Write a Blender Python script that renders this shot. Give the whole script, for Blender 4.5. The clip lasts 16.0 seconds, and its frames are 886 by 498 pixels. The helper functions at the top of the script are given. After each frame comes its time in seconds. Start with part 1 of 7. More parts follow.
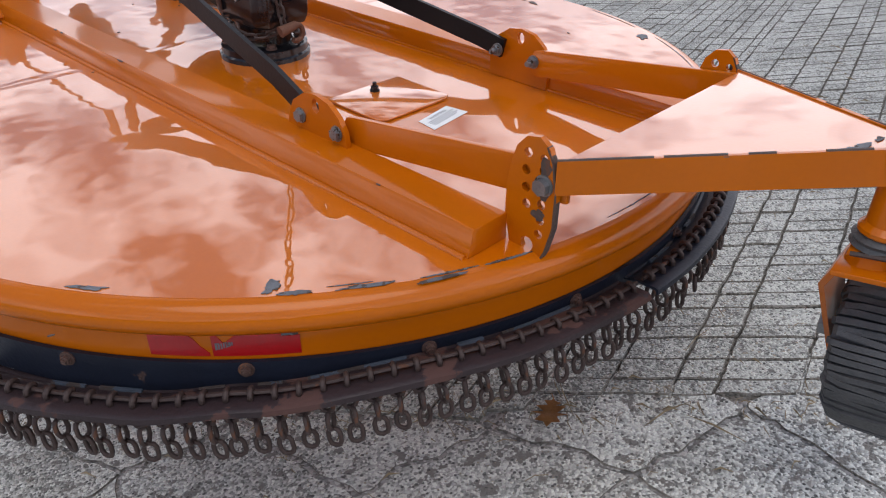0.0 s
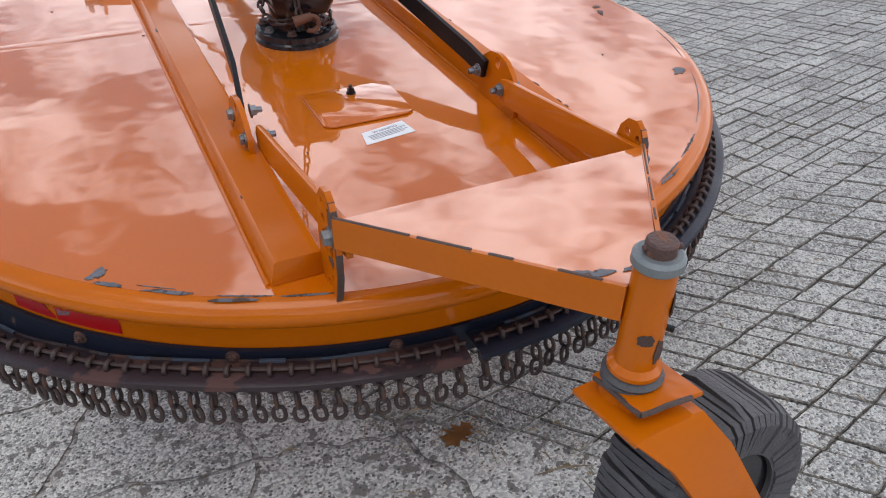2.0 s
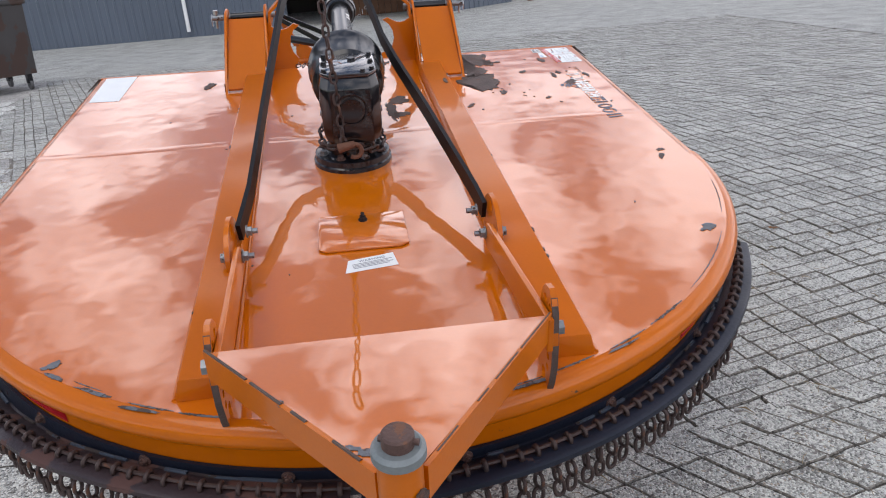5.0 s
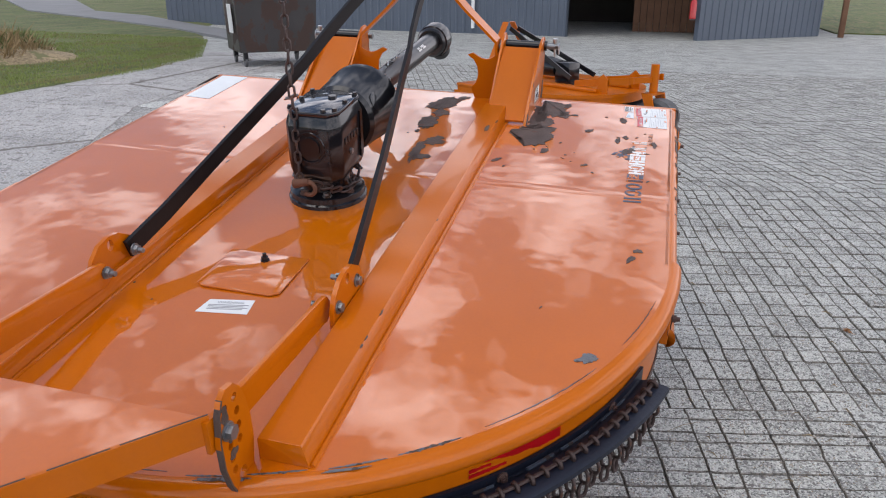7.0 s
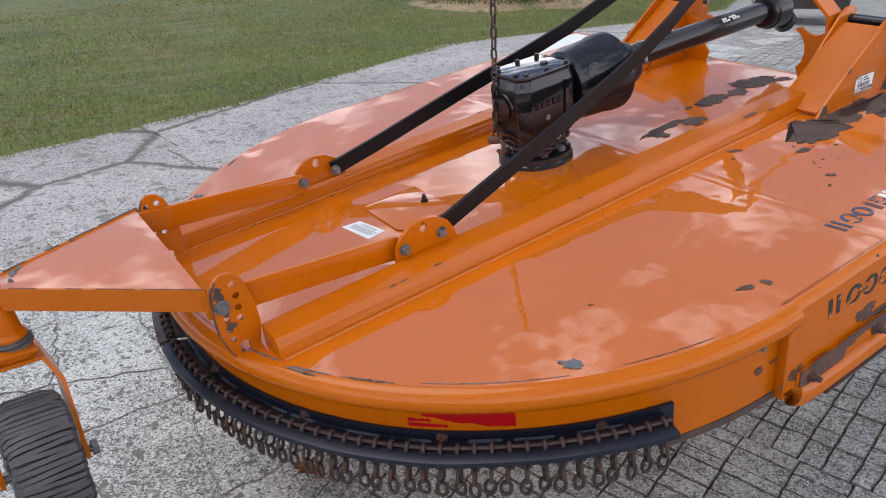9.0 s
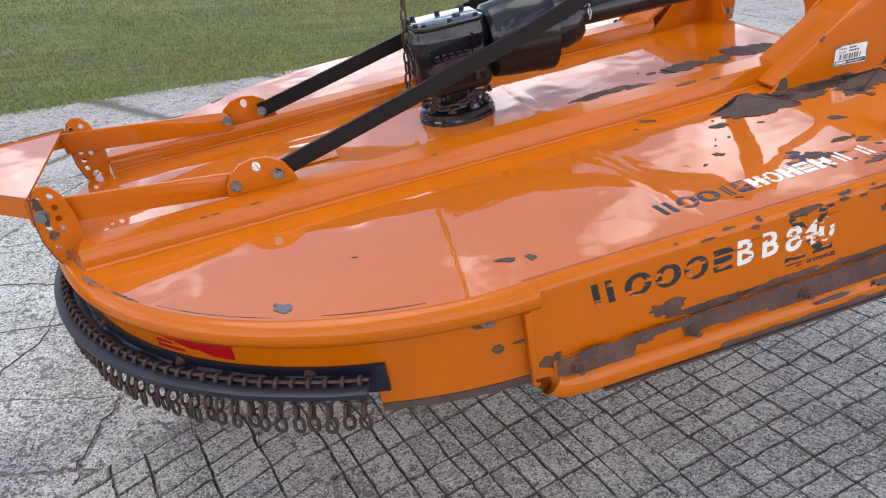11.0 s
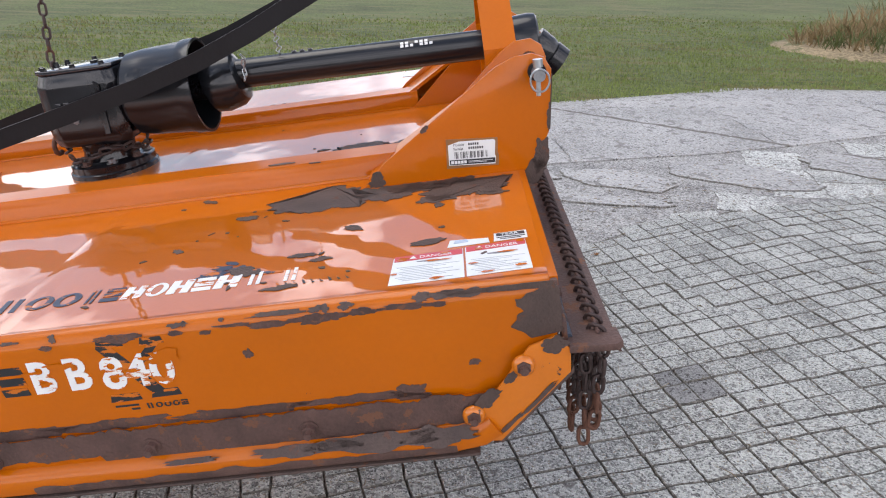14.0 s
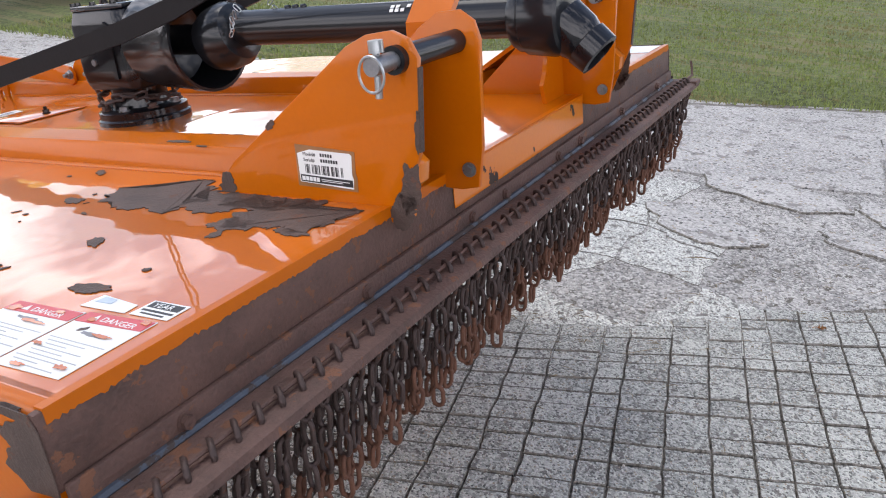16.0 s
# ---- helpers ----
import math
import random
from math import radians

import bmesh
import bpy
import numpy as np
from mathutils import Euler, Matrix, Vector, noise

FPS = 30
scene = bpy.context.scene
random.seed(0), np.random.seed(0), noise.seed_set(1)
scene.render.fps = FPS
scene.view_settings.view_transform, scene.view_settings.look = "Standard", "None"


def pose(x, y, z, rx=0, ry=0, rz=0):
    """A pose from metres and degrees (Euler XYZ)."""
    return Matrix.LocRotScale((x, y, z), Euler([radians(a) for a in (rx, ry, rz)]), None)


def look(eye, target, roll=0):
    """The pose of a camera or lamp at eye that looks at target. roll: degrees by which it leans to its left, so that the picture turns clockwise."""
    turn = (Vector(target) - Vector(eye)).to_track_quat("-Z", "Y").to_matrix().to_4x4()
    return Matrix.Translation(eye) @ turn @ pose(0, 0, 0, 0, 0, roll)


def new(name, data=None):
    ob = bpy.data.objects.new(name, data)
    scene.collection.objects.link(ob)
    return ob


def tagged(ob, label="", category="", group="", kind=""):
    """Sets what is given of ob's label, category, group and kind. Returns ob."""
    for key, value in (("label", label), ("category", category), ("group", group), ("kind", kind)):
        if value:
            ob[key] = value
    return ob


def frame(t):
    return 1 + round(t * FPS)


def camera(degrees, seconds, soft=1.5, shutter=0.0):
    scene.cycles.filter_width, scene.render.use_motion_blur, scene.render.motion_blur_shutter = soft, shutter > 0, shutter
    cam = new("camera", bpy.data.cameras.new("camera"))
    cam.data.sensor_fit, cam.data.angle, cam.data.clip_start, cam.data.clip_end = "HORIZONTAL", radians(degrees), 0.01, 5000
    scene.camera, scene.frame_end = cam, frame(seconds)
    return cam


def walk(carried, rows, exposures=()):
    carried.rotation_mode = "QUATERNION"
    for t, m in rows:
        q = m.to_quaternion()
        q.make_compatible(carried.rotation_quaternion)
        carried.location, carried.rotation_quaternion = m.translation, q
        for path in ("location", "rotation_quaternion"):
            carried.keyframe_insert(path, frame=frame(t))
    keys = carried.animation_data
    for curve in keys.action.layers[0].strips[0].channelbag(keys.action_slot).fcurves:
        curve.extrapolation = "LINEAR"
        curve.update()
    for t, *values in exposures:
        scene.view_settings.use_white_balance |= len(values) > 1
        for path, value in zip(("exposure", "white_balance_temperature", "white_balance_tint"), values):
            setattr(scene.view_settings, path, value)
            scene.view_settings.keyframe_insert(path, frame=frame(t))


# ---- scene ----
LENS = 60.76
ROWS = [
    (0, -1.1704, -1.6523, 1.3511, -41.612, -27.303, -7.760),
    (0.5, -1.0075, -1.7856, 1.3230, -37.736, -27.279, -8.194),
    (1, -0.7667, -1.8904, 1.3603, -33.338, -29.173, -7.811),
    (1.5, -0.6463, -1.9740, 1.4314, -28.802, -30.095, -5.900),
    (2, -0.5387, -2.0415, 1.4522, -22.433, -29.434, -4.967),
    (2.5, -0.3891, -2.1079, 1.4369, -15.955, -26.218, -5.018),
    (3, -0.3278, -2.1029, 1.3919, -12.618, -21.319, -3.723),
    (3.2, -0.3206, -2.0969, 1.3890, -11.754, -19.787, -3.378),
    (5.3, 0.1533, -2.1825, 1.5460, -4.086, -21.111, -5.024),
    (5.5, 0.2458, -2.1630, 1.5614, -2.631, -21.008, -4.762),
    (6, 0.5457, -2.1217, 1.5417, 1.768, -19.688, -2.609),
    (6.5, 0.8331, -2.0696, 1.5695, 7.876, -19.355, -0.822),
    (7, 1.0380, -1.9279, 1.6004, 15.257, -19.926, 0.374),
    (7.5, 1.1968, -1.8181, 1.6868, 24.550, -21.968, 0.514),
    (8, 1.4735, -1.6980, 1.6988, 35.569, -23.031, -0.444),
    (8.2, 1.5890, -1.6484, 1.6837, 40.170, -22.849, -0.823),
    (10.3, 2.3510, -0.7864, 1.6430, 71.810, -26.001, -0.889),
    (10.5, 2.3800, -0.7052, 1.6330, 72.657, -26.099, -1.209),
    (11, 2.4430, -0.3779, 1.5937, 74.805, -25.467, -1.663),
    (11.5, 2.4862, -0.0547, 1.5813, 76.234, -24.104, 0.080),
    (12, 2.5307, 0.3273, 1.5951, 77.669, -23.950, 2.827),
    (12.5, 2.5290, 0.6244, 1.6232, 80.309, -23.930, 3.793),
    (13, 2.4608, 0.9021, 1.6340, 83.599, -23.351, 2.793),
    (13.5, 2.3646, 1.0901, 1.6043, 87.281, -23.002, 0.909),
    (14, 2.2945, 1.3746, 1.5483, 90.112, -21.391, 1.337),
    (14.5, 2.1692, 1.6390, 1.5314, 94.830, -21.438, 2.253),
    (15, 1.9194, 1.9198, 1.5823, 102.465, -22.801, 2.671),
    (15.5, 1.7264, 2.0576, 1.5734, 111.130, -23.609, 2.222),
    (16, 1.4714, 2.1793, 1.5123, 119.249, -24.652, 2.552),
]
EXPOSURES = [(0.0, -0.14), (2.0, -0.10), (3.0, -0.08), (6.5, -0.02), (8.0, -0.06), (10.5, 0.20), (11.0, 0.24), (12.5, 0.24), (14.0, 0.18), (16.0, 0.27)]
cam = camera(LENS, 16.0, 1.1)
walk(cam, [(t, pose(x, y, z, 0, 0, yaw) @ pose(0, 0, 0, 90 + pitch) @ pose(0, 0, 0, 0, 0, roll)) for t, x, y, z, yaw, pitch, roll in ROWS], EXPOSURES)

# ---------------------------------------------------------------- light
SUN_EL, SUN_AZ = 66.0, 215.0
world = bpy.data.worlds.new("sky")
scene.world = world
world.use_nodes = True
wn, wl = world.node_tree.nodes, world.node_tree.links
wn.clear()
w_out = wn.new("ShaderNodeOutputWorld")
w_bg = wn.new("ShaderNodeBackground")
w_sky = wn.new("ShaderNodeTexSky")
w_sky.sky_type, w_sky.sun_disc = "NISHITA", False
w_sky.sun_elevation, w_sky.sun_rotation = radians(SUN_EL), radians(SUN_AZ)
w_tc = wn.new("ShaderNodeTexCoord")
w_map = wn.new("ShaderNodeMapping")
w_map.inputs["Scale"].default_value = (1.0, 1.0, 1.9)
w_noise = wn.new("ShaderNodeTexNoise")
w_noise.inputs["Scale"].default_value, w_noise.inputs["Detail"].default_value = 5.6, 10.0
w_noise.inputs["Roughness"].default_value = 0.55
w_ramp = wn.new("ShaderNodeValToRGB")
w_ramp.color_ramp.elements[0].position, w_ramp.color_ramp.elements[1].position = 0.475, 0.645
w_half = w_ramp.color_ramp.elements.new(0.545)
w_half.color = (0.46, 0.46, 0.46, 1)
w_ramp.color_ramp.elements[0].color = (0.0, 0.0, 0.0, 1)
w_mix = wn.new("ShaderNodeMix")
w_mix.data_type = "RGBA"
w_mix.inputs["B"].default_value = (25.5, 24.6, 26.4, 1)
wl.new(w_tc.outputs["Generated"], w_map.inputs["Vector"])
wl.new(w_map.outputs["Vector"], w_noise.inputs["Vector"])
w_sep = wn.new("ShaderNodeSeparateXYZ")
wl.new(w_tc.outputs["Generated"], w_sep.inputs["Vector"])
# cover raised towards the horizon, added for brighter low reflections and side light
w_low = wn.new("ShaderNodeMath")
w_low.operation = "MULTIPLY_ADD"
w_low.inputs[1].default_value, w_low.inputs[2].default_value = -0.25, 0.142
wl.new(w_sep.outputs["Z"], w_low.inputs[0])
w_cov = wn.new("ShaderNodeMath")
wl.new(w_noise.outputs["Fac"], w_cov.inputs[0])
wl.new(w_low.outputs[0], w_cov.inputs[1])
# unseen extra cloud towards +x and +y, added to whiten the deck's reflections
w_side_bias = wn.new("ShaderNodeVectorMath")
w_side_bias.operation = "DOT_PRODUCT"
w_side_bias.inputs[1].default_value = (0.068, 0.030, 0.0)
wl.new(w_tc.outputs["Generated"], w_side_bias.inputs[0])
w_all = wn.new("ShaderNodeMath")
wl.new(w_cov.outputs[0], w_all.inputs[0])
wl.new(w_side_bias.outputs["Value"], w_all.inputs[1])
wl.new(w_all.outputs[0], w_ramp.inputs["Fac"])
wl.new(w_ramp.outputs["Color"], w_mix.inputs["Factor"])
w_gain = wn.new("ShaderNodeVectorMath")
w_gain.operation = "SCALE"
w_gain.inputs["Scale"].default_value = 1.6
wl.new(w_sky.outputs["Color"], w_gain.inputs[0])
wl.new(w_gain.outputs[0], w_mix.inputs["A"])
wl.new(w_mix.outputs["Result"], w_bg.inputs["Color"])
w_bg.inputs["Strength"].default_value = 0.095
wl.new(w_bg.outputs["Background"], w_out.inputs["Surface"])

sun = new("sun", bpy.data.lights.new("sun", "SUN"))
sun.data.energy, sun.data.angle, sun.data.color = 1.15, radians(42), (1.0, 0.95, 0.88)
sun_dir = Vector((math.sin(radians(SUN_AZ)) * math.cos(radians(SUN_EL)), math.cos(radians(SUN_AZ)) * math.cos(radians(SUN_EL)), math.sin(radians(SUN_EL))))
sun.matrix_world = look(sun_dir * 50, (0, 0, 0))


# ---------------------------------------------------------------- materials
def surface(name, color, rough=0.5, metal=0.0, coat=0.0, vary=0.25, scale=6.0, grain=90.0, bump=0.15, wear=None, wear_cut=0.66, wear_scale=7.0, wear_rough=0.8, dents=0.0, coat_rough=0.05, island=0.0, speck=None, stretch=None, cracks=0.0, spec=None, flecks=0.0):
    """A painted or raw surface: two scales of tone, fine relief, and worn spots of another colour."""
    m = bpy.data.materials.new(name)
    m.use_nodes = True
    n, l = m.node_tree.nodes, m.node_tree.links
    b = n["Principled BSDF"]
    tc = n.new("ShaderNodeTexCoord")
    big, fine = n.new("ShaderNodeTexNoise"), n.new("ShaderNodeTexNoise")
    big.inputs["Scale"].default_value, big.inputs["Detail"].default_value = scale, 5.0
    fine.inputs["Scale"].default_value, fine.inputs["Detail"].default_value = grain, 3.0
    for t in (big, fine):
        l.new(tc.outputs["Object"], t.inputs["Vector"])
    mix = n.new("ShaderNodeMix")
    mix.data_type = "RGBA"
    mix.inputs["A"].default_value = (*[c * (1 - vary) for c in color], 1)
    mix.inputs["B"].default_value = (*[min(1, c * (1 + vary)) for c in color], 1)
    tone = n.new("ShaderNodeMath")
    tone.operation = "MULTIPLY_ADD"
    l.new(fine.outputs["Fac"], tone.inputs[0])
    tone.inputs[1].default_value = 0.5
    half = n.new("ShaderNodeMath")
    half.operation = "MULTIPLY_ADD"
    l.new(big.outputs["Fac"], half.inputs[0])
    half.inputs[1].default_value, half.inputs[2].default_value = 1.1, -0.3
    l.new(half.outputs[0], tone.inputs[2])
    fac = tone.outputs[0]
    if island:
        info = n.new("ShaderNodeObjectInfo") if island < 0 else n.new("ShaderNodeNewGeometry")
        add = n.new("ShaderNodeMath")
        add.operation = "MULTIPLY_ADD"
        l.new(info.outputs["Random" if island < 0 else "Random Per Island"], add.inputs[0])
        add.inputs[1].default_value = abs(island)
        l.new(fac, add.inputs[2])
        fac = add.outputs[0]
    pebbles = None
    if speck:
        pebbles = n.new("ShaderNodeTexVoronoi")
        pebbles.inputs["Scale"].default_value = speck[0]
        l.new(tc.outputs["Object"], pebbles.inputs["Vector"])
        bw = n.new("ShaderNodeRGBToBW")
        l.new(pebbles.outputs["Color"], bw.inputs["Color"])
        sp = n.new("ShaderNodeMath")
        sp.operation = "MULTIPLY_ADD"
        l.new(bw.outputs["Val"], sp.inputs[0])
        sp.inputs[1].default_value = speck[1]
        sh = n.new("ShaderNodeMath")
        sh.operation = "SUBTRACT"
        l.new(fac, sh.inputs[0])
        sh.inputs[1].default_value = speck[1] * 0.5
        l.new(sh.outputs[0], sp.inputs[2])
        fac = sp.outputs[0]
    l.new(fac, mix.inputs["Factor"])
    out = mix.outputs["Result"]
    b.inputs["Roughness"].default_value = rough
    b.inputs["Metallic"].default_value = metal
    b.inputs["Coat Weight"].default_value = coat
    b.inputs["Coat Roughness"].default_value = coat_rough
    b.inputs["Coat IOR"].default_value = 1.7
    if coat > 0.5 or spec is not None:
        b.inputs["Specular IOR Level"].default_value = 0.08 if spec is None else spec
    if wear:
        wn_ = n.new("ShaderNodeTexNoise")
        wn_.inputs["Scale"].default_value, wn_.inputs["Detail"].default_value, wn_.inputs["Roughness"].default_value = wear_scale, 8.0, 0.62
        mp = n.new("ShaderNodeMapping")
        mp.inputs["Scale"].default_value = stretch or (1, 1, 1)
        l.new(tc.outputs["Object"], mp.inputs["Vector"])
        l.new(mp.outputs["Vector"], wn_.inputs["Vector"])
        ramp = n.new("ShaderNodeValToRGB")
        ramp.color_ramp.elements[0].position, ramp.color_ramp.elements[1].position = wear_cut, wear_cut + 0.012
        l.new(wn_.outputs["Fac"], ramp.inputs["Fac"])
        wm = n.new("ShaderNodeMix")
        wm.data_type = "RGBA"
        l.new(ramp.outputs["Color"], wm.inputs["Factor"])
        l.new(out, wm.inputs["A"])
        wm.inputs["B"].default_value = (*wear, 1)
        out = wm.outputs["Result"]
        rm = n.new("ShaderNodeMix")
        l.new(ramp.outputs["Color"], rm.inputs["Factor"])
        rm.inputs["A"].default_value, rm.inputs["B"].default_value = rough, wear_rough
        l.new(rm.outputs["Result"], b.inputs["Roughness"])
        if coat:
            cm = n.new("ShaderNodeMix")
            l.new(ramp.outputs["Color"], cm.inputs["Factor"])
            cm.inputs["A"].default_value, cm.inputs["B"].default_value = coat, 0.0
            l.new(cm.outputs["Result"], b.inputs["Coat Weight"])
    if flecks:
        stones = n.new("ShaderNodeTexVoronoi")
        stones.inputs["Scale"].default_value = flecks
        l.new(tc.outputs["Object"], stones.inputs["Vector"])
        rgb = n.new("ShaderNodeSeparateColor")
        l.new(stones.outputs["Color"], rgb.inputs["Color"])
        near = n.new("ShaderNodeMath")
        near.operation = "LESS_THAN"
        l.new(stones.outputs["Distance"], near.inputs[0])
        near.inputs[1].default_value = 0.40
        for channel, cut, tint in (("Red", 0.84, (0.52, 0.51, 0.49, 1)), ("Green", 0.84, (0.10, 0.098, 0.092, 1)), ("Blue", 0.93, (0.30, 0.25, 0.19, 1))):
            pick = n.new("ShaderNodeMath")
            pick.operation = "GREATER_THAN"
            l.new(rgb.outputs[channel], pick.inputs[0])
            pick.inputs[1].default_value = cut
            both = n.new("ShaderNodeMath")
            both.operation = "MULTIPLY"
            l.new(pick.outputs[0], both.inputs[0])
            l.new(near.outputs[0], both.inputs[1])
            fm = n.new("ShaderNodeMix")
            fm.data_type = "RGBA"
            l.new(both.outputs[0], fm.inputs["Factor"])
            l.new(out, fm.inputs["A"])
            fm.inputs["B"].default_value = tint
            out = fm.outputs["Result"]
    if cracks:
        warp = n.new("ShaderNodeTexNoise")
        warp.inputs["Scale"].default_value, warp.inputs["Detail"].default_value = 7.0, 6.0
        l.new(tc.outputs["Object"], warp.inputs["Vector"])
        wadd = n.new("ShaderNodeVectorMath")
        wadd.operation = "MULTIPLY_ADD"
        l.new(warp.outputs["Color"], wadd.inputs[0])
        wadd.inputs[1].default_value = (0.16, 0.16, 0.0)
        l.new(tc.outputs["Object"], wadd.inputs[2])
        cell = n.new("ShaderNodeTexVoronoi")
        cell.feature = "DISTANCE_TO_EDGE"
        cell.inputs["Scale"].default_value = cracks
        l.new(wadd.outputs[0], cell.inputs["Vector"])
        cr_ = n.new("ShaderNodeValToRGB")
        cr_.color_ramp.elements[0].position, cr_.color_ramp.elements[1].position = 0.003, 0.010
        cr_.color_ramp.elements[0].color = (1, 1, 1, 1)
        cr_.color_ramp.elements[1].color = (0, 0, 0, 1)
        l.new(cell.outputs["Distance"], cr_.inputs["Fac"])
        cmix = n.new("ShaderNodeMix")
        cmix.data_type = "RGBA"
        l.new(cr_.outputs["Color"], cmix.inputs["Factor"])
        l.new(out, cmix.inputs["A"])
        cmix.inputs["B"].default_value = (0.12, 0.105, 0.085, 1)
        out = cmix.outputs["Result"]
    l.new(out, b.inputs["Base Color"])
    bp = n.new("ShaderNodeBump")
    bp.inputs["Strength"].default_value, bp.inputs["Distance"].default_value = bump, 0.004
    l.new(fine.outputs["Fac"], bp.inputs["Height"])
    if pebbles:
        pb = n.new("ShaderNodeBump")
        pb.inputs["Strength"].default_value, pb.inputs["Distance"].default_value = 1.0, 0.006
        pb.invert = True
        l.new(pebbles.outputs["Distance"], pb.inputs["Height"])
        l.new(pb.outputs["Normal"], bp.inputs["Normal"])
    if dents:
        dn = n.new("ShaderNodeTexNoise")
        dn.inputs["Scale"].default_value, dn.inputs["Detail"].default_value = 2.2, 3.0
        l.new(tc.outputs["Object"], dn.inputs["Vector"])
        db = n.new("ShaderNodeBump")
        db.inputs["Strength"].default_value, db.inputs["Distance"].default_value = 1.0, dents
        l.new(dn.outputs["Fac"], db.inputs["Height"])
        l.new(db.outputs["Normal"], bp.inputs["Normal"])
        l.new(db.outputs["Normal"], b.inputs["Coat Normal"])
    l.new(bp.outputs["Normal"], b.inputs["Normal"])
    return m


BARE = (0.055, 0.042, 0.036)
ORANGE = surface("orange_paint", (0.47, 0.110, 0.0008), 0.34, 0, 0.32, 0.10, 4.0, 120.0, 0.04, BARE, 0.735, 11.0, 0.8, 0.0, 0.09, 0.0, None, None, 0.0, 0.06)
ORANGE_DECK = surface("orange_deck_paint", (0.53, 0.126, 0.001), 0.30, 0, 1.0, 0.10, 3.0, 120.0, 0.03, BARE, 0.80, 11.0, 0.8, 0.0055, 0.02)
ORANGE_DECK.node_tree.nodes["Principled BSDF"].inputs["Coat IOR"].default_value = 1.95
ORANGE_WORN = surface("worn_orange_paint", (0.58, 0.155, 0.004), 0.32, 0, 0.8, 0.12, 4.0, 120.0, 0.05, BARE, 0.63, 12.0)
BLACK = surface("black_paint", (0.006, 0.006, 0.008), 0.5, 0, 0.55, 0.4, 9.0, 140.0, 0.12, (0.045, 0.026, 0.020), 0.735, 14.0, 0.8, 0.0, 0.10)
BLACK_BAR = surface("scuffed_black_bar", (0.0065, 0.006, 0.007), 0.46, 0, 0.0, 0.4, 12.0, 120.0, 0.10, (0.075, 0.055, 0.048), 0.735, 22.0, 0.8, 0.0, 0.05, 0.0, None, None, 0.0, 0.22)
BLACK_PLASTIC = surface("black_plastic", (0.007, 0.008, 0.010), 0.5, 0, 0.52, 0.35, 7.0, 200.0, 0.06, (0.045, 0.036, 0.032), 0.75, 12.0, 0.7, 0.0, 0.16)
GLOSS = surface("glossy_blue_black_lid", (0.006, 0.007, 0.012), 0.4, 0, 1.0, 0.3, 7.0, 200.0, 0.05, (0.05, 0.03, 0.025), 0.74, 14.0, 0.7, 0.0, 0.05)
GUARD_BLACK = surface("black_guard_paint", (0.008, 0.011, 0.021), 0.42, 0, 0.0, 0.4, 6.0, 120.0, 0.18, (0.055, 0.031, 0.027), 0.68, 10.0, 0.8, 0.0, 0.05, 0.0, None, None, 0.0, 0.35)
RUST = surface("rusty_steel", (0.086, 0.046, 0.036), 0.68, 0.05, 0.0, 0.62, 14.0, 160.0, 0.6, (0.150, 0.066, 0.036), 0.59, 30.0, 0.85)
RUST_GREY = surface("bare_brown_steel", (0.070, 0.045, 0.036), 0.66, 0.05, 0.0, 0.55, 14.0, 200.0, 0.5, (0.105, 0.048, 0.030), 0.60, 26.0, 0.75)
PRIMER = surface("grey_primer", (0.125, 0.130, 0.140), 0.7, 0, 0.0, 0.45, 18.0, 200.0, 0.3, (0.070, 0.052, 0.045), 0.53, 34.0, 0.8, 0.0, 0.05, 0.0, None, None, 0.0, 0.25)
SHELF = surface("rust_stained_black_shelf", (0.028, 0.018, 0.020), 0.42, 0, 0.0, 0.4, 8.0, 140.0, 0.25, (0.075, 0.036, 0.030), 0.56, 7.0, 0.8, 0.0, 0.05, 0.0, None, None, 0.0, 0.35)
CHAIN = surface("rusty_chain", (0.052, 0.033, 0.029), 0.55, 0.35, 0.0, 0.5, 12.0, 180.0, 0.35, (0.12, 0.055, 0.034), 0.63, 20.0)
CHAIN_RED = surface("red_rust_chain", (0.115, 0.048, 0.027), 0.8, 0.1, 0.0, 0.5, 15.0, 180.0, 0.4)
STEEL = surface("zinc_bolt", (0.22, 0.23, 0.24), 0.42, 0.8, 0.0, 0.4, 30.0, 300.0, 0.2, (0.08, 0.05, 0.035), 0.6, 40.0)
ZINC = surface("bright_zinc", (0.42, 0.44, 0.45), 0.30, 0.9, 0.0, 0.2, 30.0, 300.0, 0.1)
BLUE = surface("worn_blue_grey_seam", (0.045, 0.058, 0.080), 0.5, 0, 0.0, 0.4, 20.0, 200.0, 0.3, (0.045, 0.032, 0.028), 0.50, 16.0)
RUBBER = surface("rubber", (0.062, 0.062, 0.064), 0.6, 0, 0.0, 0.5, 16.0, 200.0, 0.5)
CAP_GREY = surface("grey_collar", (0.16, 0.18, 0.18), 0.5, 0.2, 0.0, 0.3, 20.0, 200.0, 0.2)
RED = surface("red_reflector", (0.36, 0.003, 0.006), 0.25, 0, 0.25, 0.2, 12.0, 300.0, 0.08)
WHITE = surface("white_vinyl", (0.70, 0.72, 0.71), 0.42, 0, 0.0, 0.08, 14.0, 200.0, 0.03, (0.5, 0.15, 0.02), 0.69, 22.0)
WHITE_CLEAN = surface("white_sticker", (0.72, 0.73, 0.71), 0.4, 0, 0.0, 0.06, 20.0, 200.0, 0.03)
STICKER_BLUE = surface("faded_blue_sticker", (0.42, 0.50, 0.60), 0.4, 0, 0.0, 0.08, 20.0, 200.0, 0.03)
RED_INK = surface("red_ink", (0.52, 0.065, 0.075), 0.4, 0, 0.0, 0.1, 20.0, 200.0, 0.02)
